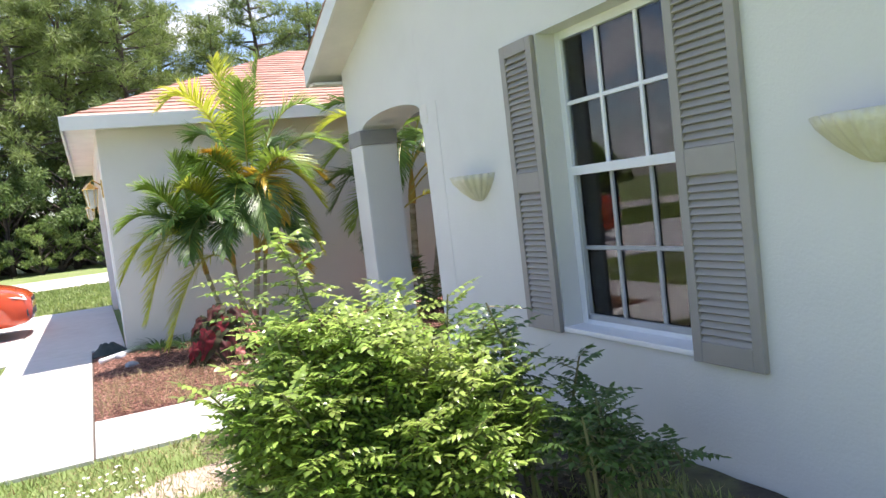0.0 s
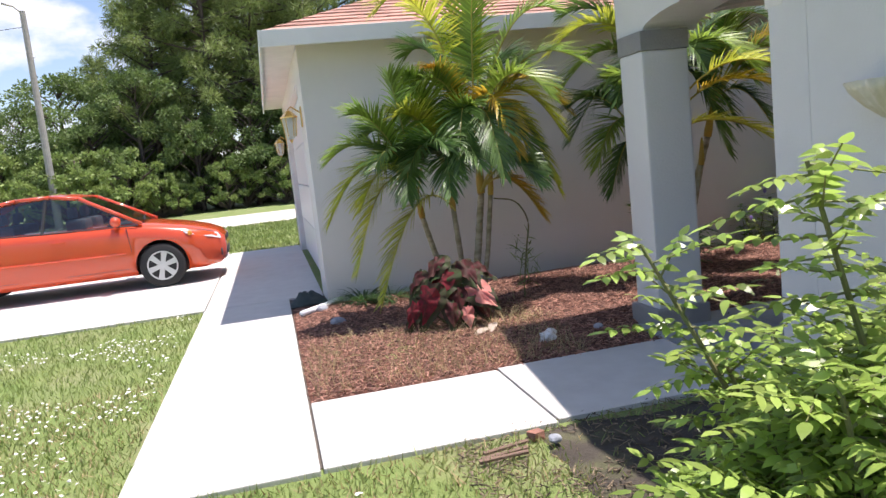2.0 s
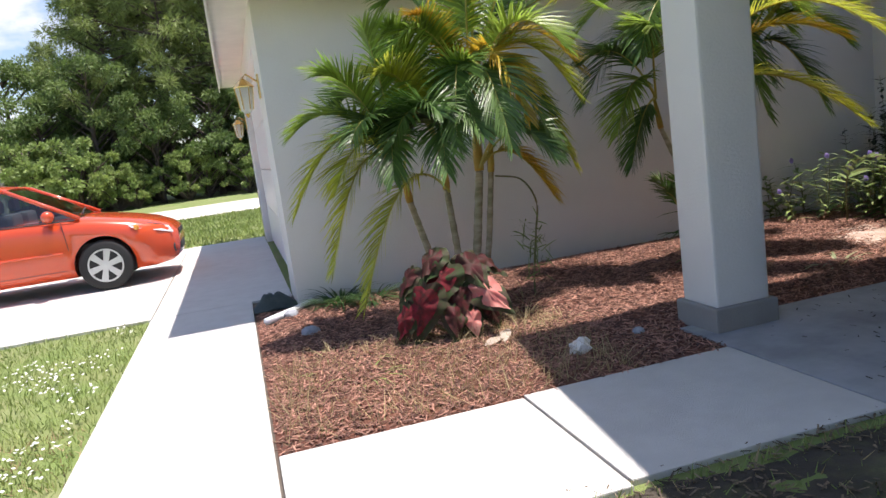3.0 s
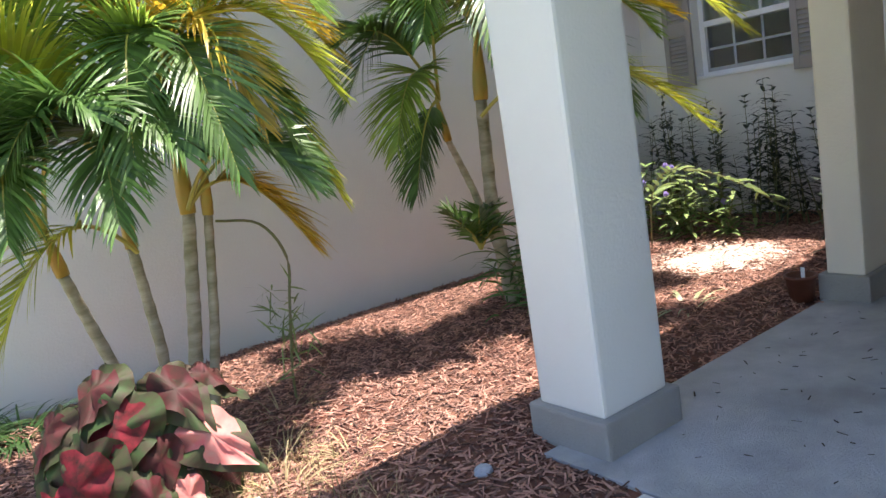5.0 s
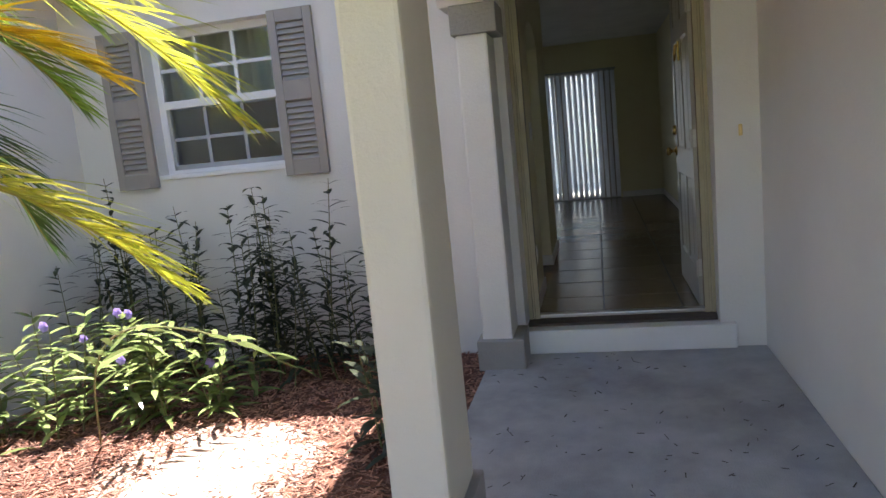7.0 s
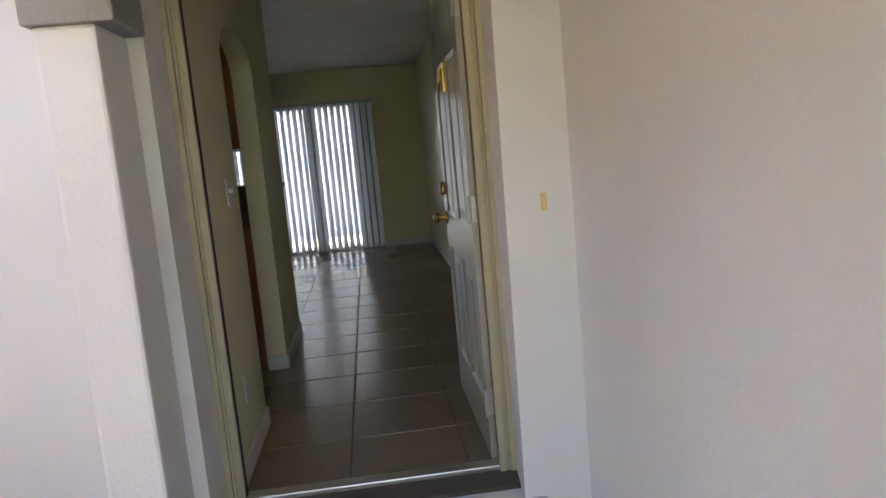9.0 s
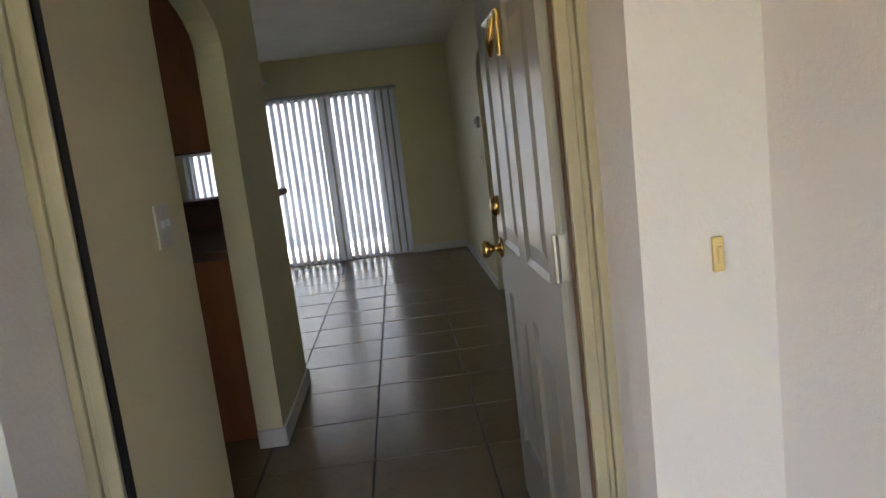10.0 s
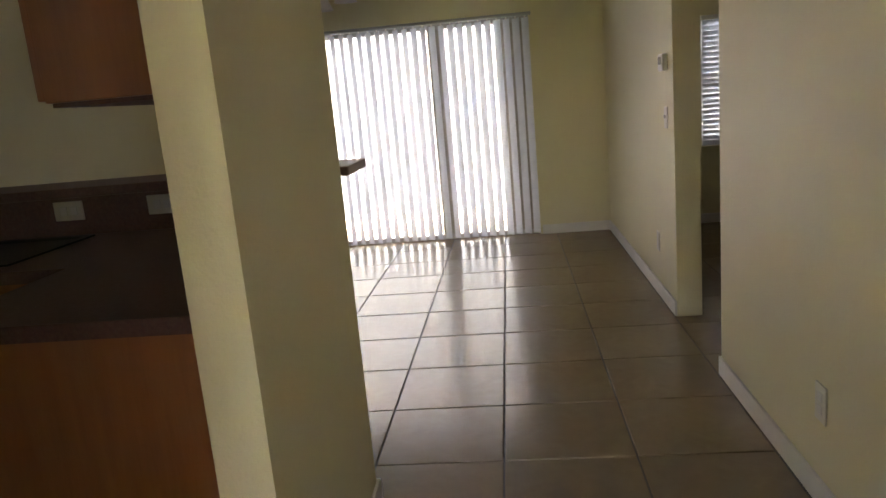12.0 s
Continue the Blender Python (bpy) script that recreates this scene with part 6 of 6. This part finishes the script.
def stone(x, y, r, label, material):
    bm = bmesh.new()
    bmesh.ops.create_icosphere(bm, subdivisions=2, radius=r)
    for v in bm.verts:
        v.co = v.co * (1 + 0.22 * noise.noise(v.co * (1.2 / r) + Vector((x, y, 0))))
        v.co = Vector((v.co.x * 1.2 + x, v.co.y + y, v.co.z * 0.8 + r * 0.55))
    tagged(part("stone", bm, material, None, label), category="stone", group="bed stones")


grey_stone = mat("grey_stone", (0.36, 0.38, 0.42), 0.8, (0.26, 0.28, 0.31), 30, 0.5, 60)
stone(0.30, 9.40, 0.055, "blue-grey stone lying on the mulch", grey_stone)
stone(0.22, 10.08, 0.05, "pale stone beside the white pipe", grey_stone)
stone(1.95, 8.0, 0.03, "small pale stone in the shaded mulch", grey_stone)
tagged(part("downspout_pipe", tube(bmesh.new(), [(0.03, 9.98, 0.03), (0.25, 10.18, 0.035), (0.42, 10.36, 0.045)], 0.028, 10), M["white_vinyl"], None, "white plastic drain pipe lying at the garage corner", True), category="pipe")
cloth = mat("dark_cloth", (0.035, 0.05, 0.05), 0.9, (0.06, 0.075, 0.07), 12, 0.6, 40)
bm = bmesh.new()
bmesh.ops.create_grid(bm, x_segments=26, y_segments=20, size=0.5)
for v in bm.verts:
    x, y = v.co.x * 0.36, v.co.y * 0.26
    r = max(0.0, 1 - 4 * (v.co.x ** 2 + v.co.y ** 2))
    v.co = Vector((0.13 + x, 10.62 + y, 0.005 + r * (0.10 + 0.10 * abs(noise.noise(Vector((x * 12, y * 12, 1)))))))
o = part("black_cloth", bm, cloth, None, "crumpled dark cloth heap at the garage corner", True)
tagged(o, category="cloth")
o.modifiers.new("thick", "SOLIDIFY").thickness = 0.006
dry = mat("dry_leaf", (0.45, 0.36, 0.27), 0.8, (0.58, 0.50, 0.42), 9, 0.3, 40, translucent=0.2)
for x, y, a, s in ((1.22, 8.32, 0.4, 0.15), (1.33, 8.34, 1.0, 0.19)):
    lv = Leaves()
    d = Vector((math.cos(a), math.sin(a), 0.18))
    lv.blade((x - 0.07, y - 0.06, 0.025), d, Vector((-d.y, d.x, 0.2)), s, 0.065, 0.1, 5, 0.5, (0.35, 0.8, 1.0, 0.85, 0.5))
    o = lv.put("dead_leaf", dry, None, "curled pale dead leaf on the mulch")
    o.modifiers.new("thick", "SOLIDIFY").thickness = 0.003
    tagged(o, category="dead leaf", group="dead leaves")
# flower pot and tag at the second column
pot = empty("flower_pot", (4.10, 8.03, 0), "small brown plastic pot beside the porch column", "flower pot")
part("pot", lathe(bmesh.new(), [(0.0, 0.0), (0.055, 0.0), (0.072, 0.115), (0.079, 0.12), (0.079, 0.133), (0.068, 0.133), (0.066, 0.10), (0.0, 0.10)], (4.10, 8.03, 0), 18), mat("brown_plastic", (0.16, 0.055, 0.03), 0.5, (0.11, 0.04, 0.025), 9), pot, "", True)
part("tag", box_bm(4.085, 4.088, 8.0, 8.02, 0.09, 0.175, 0.001), M["white_vinyl"], pot, "white plant tag")
# scrap wood on the lawn edge
rust = mat("weathered_board", (0.26, 0.17, 0.12), 0.9, (0.14, 0.09, 0.065), 12, 0.6, 50, stretch=(1, 6, 6))
brickm = mat("broken_brick", (0.36, 0.17, 0.12), 0.9, (0.25, 0.12, 0.09), 14, 0.6, 60)
for dx, dy, a in ((0.0, 0.0, 0.12), (0.02, 0.05, 0.2), (-0.02, -0.04, 0.02)):
    bm = box_bm(-0.11, 0.11, -0.012, 0.012, 0, 0.012, 0.002)
    bmesh.ops.transform(bm, matrix=pose(0.72 + dx, 6.36 + dy, -0.012 + abs(dx) * 0.2, 0, 0, math.degrees(a)), verts=bm.verts[:])
    tagged(part("wood_scrap", bm, rust, None, "weathered brown wood scrap lying on the grass"), category="wood scrap", group="wood scraps")
bm = box_bm(-0.035, 0.035, -0.022, 0.022, 0, 0.04, 0.006)
for v in bm.verts:
    v.co += Vector((0.012 * noise.noise(v.co * 30), 0.012 * noise.noise(v.co * 30 + Vector((5, 0, 0))), 0))
bmesh.ops.transform(bm, matrix=pose(0.90, 6.47, -0.02, 4, 6, 25), verts=bm.verts[:])
tagged(part("brick_piece", bm, brickm, None, "broken reddish brick piece on the grass"), category="brick")
stone(0.95, 6.36, 0.026, "pale flat stone beside the brick piece", grey_stone)


# ---- trees beyond the road ----
def crown_leaves(rng, clumps, per, size, width, spread, droop=0.3, needle=False):
    lv = Leaves()
    for c, r in clumps:
        for k in range(per):
            d = rand_dir(rng, 0.15)
            q = Vector(c) + Vector((d.x, d.y, d.z * 0.7)) * (r * rng.random() ** 0.5)
            out = (d + rand_dir(rng) * 0.6).normalized()
            lv.blade(q, out, any_side(out, rng), size * rng.uniform(0.7, 1.4), width * rng.uniform(0.7, 1.3), droop, 2 if needle else 3, 0.1, (0.8, 1.0) if needle else (0.5, 1.0, 0.8))
    return lv


def pine(name, height, rng, label, category="tree"):
    e = empty(name, (0, 0, 0), label, category, "trees beyond the road")
    bend = rng.uniform(-0.5, 0.5)
    line = [(bend * math.sin(2.2 * k / 8), 0.2 * math.sin(k), height * k / 8) for k in range(9)]
    wood = tube(bmesh.new(), line, [0.24 * (1 - 0.1 * k) for k in range(9)], 8)
    clumps = []
    n = 42
    for k in range(n):
        u = 0.28 + 0.70 * k / n
        z = height * u
        a = k * 2.4 + rng.uniform(-0.4, 0.4)
        ln = (1.1 - u) * height * 0.30 * rng.uniform(0.55, 1.2) + 0.5
        bx, by = bend * math.sin(2.2 * u), 0.0
        tip = Vector((bx + ln * math.cos(a), by + ln * math.sin(a), z + ln * rng.uniform(-0.05, 0.35)))
        tube(wood, [(bx, by, z - 0.2), tuple(Vector((bx, by, z)).lerp(tip, 0.5) + Vector((0, 0, -0.05 * ln))), tuple(tip)], [0.07, 0.045, 0.02], 5)
        for m in range(4):
            f = 0.45 + 0.6 * m / 3
            clumps.append((Vector((bx, by, z)).lerp(tip, f) + rand_dir(rng) * 0.25, rng.uniform(0.30, 0.55)))
    part("trunk", wood, bark, e)
    crown_leaves(rng, clumps, 95, 0.30, 0.034, 1, 0.15, True).put("crown", L["pine"], e)
    return e


def broadleaf(name, height, rng, label, material, spread=0.42, category="tree", trunk=True, per=70, leaf=0.26):
    e = empty(name, (0, 0, 0), label, category, "trees beyond the road")
    wood = bmesh.new()
    if trunk:
        tube(wood, [(0, 0, 0), (0.1, 0.05, height * 0.25), (0.0, 0.1, height * 0.5), (0.15, 0, height * 0.8)], [0.22, 0.18, 0.13, 0.05], 7)
    clumps = []
    for k in range(46):
        a, u = rng.uniform(0, 6.3), rng.random()
        z = height * (0.16 + 0.82 * u)
        w = height * spread * math.sin(math.pi * (0.2 + 0.72 * u)) ** 0.7 * rng.uniform(0.35, 1.1)
        c = Vector((w * math.cos(a), w * math.sin(a), z))
        clumps.append((c, height * rng.uniform(0.06, 0.12)))
        s = Vector((0.05, 0.05, max(0.02, z - w * 0.8)))
        tube(wood, [tuple(s), tuple(s.lerp(c, 0.6) + Vector((0, 0, 0.1))), tuple(c)], [0.05, 0.035, 0.012], 4)
    part("trunk", wood, bark, e)
    crown_leaves(rng, clumps, per, leaf, leaf * 0.6, 1, 0.3).put("crown", material, e)
    return e


rng = random.Random(77)
pines = [pine("pine_tree", 15.5, rng, "tall pine with tufted needles beyond the road"), pine("pine_tree", 13.0, rng, "pine with an uneven needle crown beyond the road")]
oaks = [broadleaf("oak_tree", 8.5, rng, "dense broadleaf tree beyond the road", L["oak"], 0.42, "tree", True, 260, 0.15), broadleaf("oak_tree", 7.0, rng, "rounded broadleaf tree at the wood's edge", L["oak"], 0.5, "tree", True, 260, 0.15)]
brush = [broadleaf("brush_bush", 3.2, rng, "bright green bush at the wood's edge", L["brush"], 0.62, "bush", False, 150, 0.11), broadleaf("brush_bush", 2.6, rng, "low leafy bush at the wood's edge", L["brush"], 0.75, "bush", False, 150, 0.11)]


def plant(kinds, x, y, s, used):
    src = kinds[rng.randrange(len(kinds))]
    m = Matrix.Translation((x, y, -0.03)) @ Matrix.Rotation(rng.uniform(0, 6.28), 4, "Z") @ Matrix.Diagonal((s * rng.uniform(0.9, 1.1), s * rng.uniform(0.9, 1.1), s, 1))
    if src.name not in used:
        used.add(src.name)
        src.matrix_basis = m
    else:
        c = copy_thing(src, Matrix.Identity(4))
        c.matrix_basis = m


used = set()
for x, y, s in ((-4.9, 42, 0.95), (-3.9, 44, 1.06), (-2.4, 41.5, 1.0), (0.0, 42.5, 1.1), (2.6, 43, 1.05), (-5.0, 47, 1.05), (-1.2, 48, 1.15), (1.6, 47, 1.1), (5.0, 46, 1.1), (7.5, 44, 1.0), (-3.4, 51, 1.2), (10.5, 47, 1.1), (3.6, 52, 1.2), (14.0, 46, 1.1), (17.5, 48, 1.1), (-9.0, 50, 0.72), (-21.0, 55, 0.5), (-26.5, 58, 0.55)):
    plant(pines, x, y, s, used)
for x, y, s in ((-12.0, 45, 0.72), (-14.6, 47, 0.74), (-9.6, 43, 0.85), (-17.2, 49, 0.62), (-20.5, 51, 0.55), (-24.5, 54, 0.55), (-5.6, 40, 0.8), (-3.2, 39.5, 0.72), (-0.6, 40, 0.78), (2.0, 40, 0.8), (4.6, 40.5, 0.8), (-29, 57, 0.6), (-34, 60, 0.6), (7.5, 41, 0.85), (10.8, 41, 0.9), (-7.8, 40.5, 0.75), (14.0, 42, 0.9), (-40, 64, 0.7), (18, 43, 0.9)):
    plant(oaks, x, y, s, used)
for k in range(34):
    x = -34 + k * 1.32
    plant(brush, x + rng.uniform(-0.5, 0.5), 38.0 + max(0, (-10 - x) * 0.5) + rng.uniform(-0.6, 0.9), rng.uniform(0.7, 1.15) * (0.75 if x > -6 else 1.15), used)

for k in range(26):
    plant(brush, -15 + k * 1.25 + rng.uniform(-0.4, 0.4), 43.0 + rng.uniform(-1.0, 2.0), rng.uniform(1.1, 1.5), used)

# utility pole with cable
pole_mat = mat("weathered_pole", (0.38, 0.36, 0.33), 0.85, (0.30, 0.28, 0.26), 6, 0.3, 30)
pole = empty("utility_pole", (-8.87, 36.9, 0), "grey utility pole beyond the road", "utility pole")
part("pole", tube(bmesh.new(), [(-8.87, 36.9, -0.1), (-8.85, 36.9, 9.03)], [0.17, 0.11], 12), pole_mat, pole)
part("lamp_arm", tube(bmesh.new(), [(-8.85, 36.9, 8.9), (-9.1, 36.7, 9.18), (-9.45, 36.5, 9.28)], [0.03, 0.03, 0.05], 6), pole_mat, pole)
part("insulator", lathe(bmesh.new(), [(0.0, 0), (0.06, 0.0), (0.05, 0.1), (0.0, 0.14)], (-8.7, 36.9, 7.1), 8), M["white_vinyl"], pole)
cable = empty("power_cable", (-26, 38, 8), "thin black power cable hanging from the pole", "cable")
part("wire", tube(bmesh.new(), [(-8.86 - 3.4 * k, 36.9 + 0.6 * k, 8.4 - 0.5 * math.sin(math.pi * k / 10)) for k in range(11)], 0.012, 4), M["rubber"], cable)

# drifting clouds far off, on a card whose glow stands in for sunlight
cm = bpy.data.materials.new("cloud_glow")
cm.use_nodes = True
cn, cl = cm.node_tree.nodes, cm.node_tree.links
cco = cn.new("ShaderNodeTexCoord")
cmp_ = cn.new("ShaderNodeMapping")
cmp_.inputs["Scale"].default_value = (1.0, 1.0, 1.7)
cmp_.inputs["Location"].default_value = (31.0, 0.0, 12.0)
cl.new(cco.outputs["Object"], cmp_.inputs["Vector"])
ct1 = cn.new("ShaderNodeTexNoise")
ct1.inputs["Scale"].default_value, ct1.inputs["Detail"].default_value, ct1.inputs["Roughness"].default_value = 0.022, 9.0, 0.56
cl.new(cmp_.outputs[0], ct1.inputs["Vector"])
cr1 = cn.new("ShaderNodeMapRange")
cr1.inputs["From Min"].default_value, cr1.inputs["From Max"].default_value, cr1.inputs["To Max"].default_value = 0.47, 0.60, 0.95
cl.new(ct1.outputs["Fac"], cr1.inputs["Value"])
ctr, cem, cmx = cn.new("ShaderNodeBsdfTransparent"), cn.new("ShaderNodeEmission"), cn.new("ShaderNodeMixShader")
cem.inputs["Color"].default_value, cem.inputs["Strength"].default_value = (0.93, 0.97, 1.0, 1), 0.75
cl.new(cr1.outputs[0], cmx.inputs[0])
cl.new(ctr.outputs[0], cmx.inputs[1])
cl.new(cem.outputs[0], cmx.inputs[2])
cl.new(cmx.outputs[0], cn["Material Output"].inputs["Surface"])
bm = bmesh.new()
vs = [bm.verts.new(p) for p in ((-420, 270, 1), (260, 270, 1), (260, 270, 240), (-420, 270, 240))]
bm.faces.new(vs)
structure("backdrop", bm, cm, "glowing card of white fair-weather clouds in the distance", "clouds")

# ---- grass, straw and bark chips ----
def scatter_blades(name, material, label, n, area, h0, h1, w, keep, seed, lean=0.5):
    r = np.random.default_rng(seed)
    x = r.uniform(area[0], area[1], n)
    y = r.uniform(area[2], area[3], n)
    ok = keep(x, y, r.random(n))
    x, y = x[ok], y[ok]
    k = len(x)
    a, hh, ww = r.uniform(0, 6.283, k), r.uniform(h0, h1, k), w * r.uniform(0.6, 1.3, k)
    t = r.uniform(0, 6.283, k)
    le = lean * r.random(k) * hh
    v = np.zeros((k, 3, 3))
    v[:, 0] = np.stack([x - np.cos(a) * ww, y - np.sin(a) * ww, np.full(k, -0.027)], 1)
    v[:, 1] = np.stack([x + np.cos(a) * ww, y + np.sin(a) * ww, np.full(k, -0.027)], 1)
    v[:, 2] = np.stack([x + np.cos(t) * le, y + np.sin(t) * le, -0.027 + hh], 1)
    me = bpy.data.meshes.new(name)
    me.from_pydata(v.reshape(-1, 3).tolist(), [], np.arange(3 * k).reshape(-1, 3).tolist())
    me.materials.append(material)
    return tagged(new(name, me), label, "grass", "", "stuff")


def lawn_mask(x, y, u):
    walk_a = (x > -0.91) & (x < 0.03) & (y > 6.53)
    walk_b = (x > -0.91) & (y > 6.55)
    drive = (y > 11.06) & (y < 16.78)
    bare = (x > 0.95) & (y > 4.4) & (y < 6.5) & (u < 0.86)
    return ~(walk_a | walk_b | drive | bare) & (x < 2.2)


scatter_blades("lawn_grass", L["grass"], "short green lawn grass", 130000, (-5.5, 2.2, 2.2, 11.1), 0.02, 0.065, 0.0042, lambda x, y, u: lawn_mask(x, y, u) & (u < np.clip(1.15 - 0.055 * (y - 3), 0.5, 1)), 1, 1.2)
scatter_blades("lawn_straw", L["straw"], "dry straw blades among the lawn grass", 34000, (-5.5, 2.2, 2.2, 8.5), 0.015, 0.05, 0.0045, lawn_mask, 2, 1.8)
scatter_blades("far_grass", L["grass"], "green lawn grass beyond the driveway", 60000, (-16, 8, 16.8, 24.8), 0.03, 0.09, 0.016, lambda x, y, u: u < 2, 3, 1.0)
scatter_blades("bed_straw", L["straw"], "dry grass among the mulch", 3000, (0.0, 1.7, 7.56, 8.75), 0.04, 0.17, 0.003, lambda x, y, u: u < 0.9, 4, 1.6)

# small white clover-like flowers
r = np.random.default_rng(9)
lv = Leaves()
for k in range(11000):
    x, y = r.uniform(-5.5, 0.2), r.uniform(3.0, 10.9)
    if (x > -0.96 and y > 6.42) or noise.noise(Vector((x * 0.9, y * 0.9, 3))) < -0.05 - 0.05 * (x < -1.5):
        continue
    q = Vector((x, y, r.uniform(0.02, 0.04)))
    a = r.uniform(0, 6.28)
    d = Vector((math.cos(a), math.sin(a), 0.35))
    lv.blade(q, d, Vector((-d.y, d.x, 0)), 0.019, 0.017, 0.1, 3)
o = lv.put("clover_bloom", mat("white_bloom", (0.80, 0.80, 0.76), 0.7), None, "tiny white blooms scattered in the lawn")
tagged(o, category="flowers", kind="stuff")


def chips(name, label, n, area, size, material, seed, keep, zf):
    r = random.Random(seed)
    v, f = [], []
    for k in range(n):
        x, y = r.uniform(area[0], area[1]), r.uniform(area[2], area[3])
        if not keep(x, y):
            continue
        l, w, t = size * r.uniform(0.5, 1.6), size * r.uniform(0.10, 0.28), size * 0.07
        m = Matrix.Translation((x, y, zf(x, y) + r.uniform(0.002, 0.012))) @ Euler((r.gauss(0, 0.25), r.gauss(0, 0.25), r.uniform(0, 6.28))).to_matrix().to_4x4()
        i = len(v)
        for a, b, c in ((-l, -w, -t), (l, -w * 0.6, -t), (l, w * 0.6, -t), (-l, w, -t), (-l * 0.9, -w * 0.8, t), (l * 0.9, -w * 0.5, t), (l * 0.9, w * 0.5, t), (-l * 0.9, w * 0.8, t)):
            v.append(tuple(m @ Vector((a / 2, b / 2, c / 2))))
        f += [(i + 4, i + 5, i + 6, i + 7), (i, i + 1, i + 5, i + 4), (i + 1, i + 2, i + 6, i + 5), (i + 2, i + 3, i + 7, i + 6), (i + 3, i, i + 4, i + 7)]
    me = bpy.data.meshes.new(name)
    me.from_pydata(v, [], f)
    me.materials.append(material)
    return tagged(new(name, me), label, "mulch", "", "stuff")


def bed_z(x, y):
    edge = max(0, min(1, (y - (7.96 if x > 2.1 else 7.51)) / 0.3, (x + 0.04) / 0.4, (YG - y) / 0.3))
    return -0.013 + 0.033 * edge + 0.03 * noise.noise(Vector((x * 1.6, y * 1.6, 0))) * edge


chips("bark_chips", "red-brown bark chips covering the bed", 47000, (-0.03, 6.28, 7.52, 10.46), 0.042, M["chip"], 6, lambda x, y: not (y < 7.95 and x > 2.17), bed_z)
sandm = mat("pale_sand", (0.52, 0.42, 0.35), 0.95, (0.34, 0.23, 0.17), 8, 0.6, 60)
# sand showing through, made larger to take in chips that sunlight pales
bm = bmesh.new()
bmesh.ops.create_grid(bm, x_segments=20, y_segments=14, size=0.5)
for v in bm.verts:
    r2 = 4 * (v.co.x ** 2 + v.co.y ** 2)
    x, y = 4.78 + v.co.x * 0.95 + 0.1 * v.co.y, 8.92 + v.co.y * 0.95
    v.co = Vector((x, y, bed_z(x, y) + 0.016 * (1.1 - r2) + 0.012 * noise.noise(Vector((x * 7, y * 7, 0)))))
structure("bare_sand", bm, sandm, "pale sand patch showing through the mulch, widened to stand in for sunlit chips", "soil")
bm = bmesh.new()
bmesh.ops.create_grid(bm, x_segments=24, y_segments=20, size=0.5)
for v in bm.verts:
    r2 = 4 * (v.co.x ** 2 + v.co.y ** 2)
    x, y = 0.42 + v.co.x * 0.66, 5.80 + v.co.y * 0.46
    v.co = Vector((x, y, -0.030 + 0.026 * max(0, 1.0 - r2) + 0.010 * noise.noise(Vector((x * 6, y * 6, 0)))))
structure("bare_sand", bm, sandm, "pale dry sand patch in the lawn", "soil")
chips("soil_litter", "dead leaves and twig bits on the bare soil", 3600, (0.5, 2.33, 4.3, 6.64), 0.035, mat("soil_litter_bits", (0.22, 0.17, 0.11), 0.9, (0.09, 0.065, 0.045), 30, vary=0.7), 15, lambda x, y: noise.noise(Vector((x * 2.3, y * 2.3, 4))) > -0.25, lambda x, y: -0.014)
tagged(bpy.data.objects["soil_litter"], category="litter")
crack = [(4.13, 7.23), (4.11, 7.11), (4.08, 7.03), (3.99, 7.02), (4.02, 6.95), (3.97, 6.87), (3.96, 6.76)]
bm = bmesh.new()
cw = random.Random(5)
row = []
for (x0, y0), (x1, y1) in zip(crack, crack[1:]):
    for k in range(5):
        x, y, w = x0 + (x1 - x0) * k / 5 + cw.gauss(0, 0.008), y0 + (y1 - y0) * k / 5 + cw.gauss(0, 0.008), cw.uniform(0.003, 0.012)
        row.append((bm.verts.new((x - w * 0.6, y + w, 0.004)), bm.verts.new((x + w * 0.6, y - w, 0.004))))
for (a, b), (c, d) in zip(row, row[1:]):
    bm.faces.new((a, b, d, c))
structure("floor_crack", bm, M["joint"], "dark crack filled with dirt in the porch slab", "crack")
chips("porch_debris", "dark leaf bits scattered on the porch floor", 280, (2.3, 6.2, 6.5, 7.9), 0.024, mat("dead_leaf_bits", (0.05, 0.04, 0.03), 0.9), 12, lambda x, y: noise.noise(Vector((x * 1.3, y * 1.3, 7))) > -0.15, lambda x, y: 0.0)
tagged(bpy.data.objects["porch_debris"], category="debris")

# ---- floor tiles, last ----
floor_ob = bpy.data.objects["floor"]
tile_me = mesh_of(box_bm(-0.229, 0.229, -0.229, 0.229, -0.012, 0.0, 0.003), "tile", M["tile"])
PIT = 0.465
for i in range(-7, 8):
    for j in range(-5, 7):
        x, y = 9.815 + (i + 0.5) * PIT, 7.30 + (j + 0.5) * PIT
        if x < X2 - 0.1 or x > XF + 0.05 or (x < 9.45 and y < 6.2):
            continue
        t = new("tile", tile_me)
        t.parent = floor_ob
        t.location = (x, y, ZF)
        t.rotation_euler = (0, 0, (i * 7 + j * 3) % 4 * math.pi / 2)
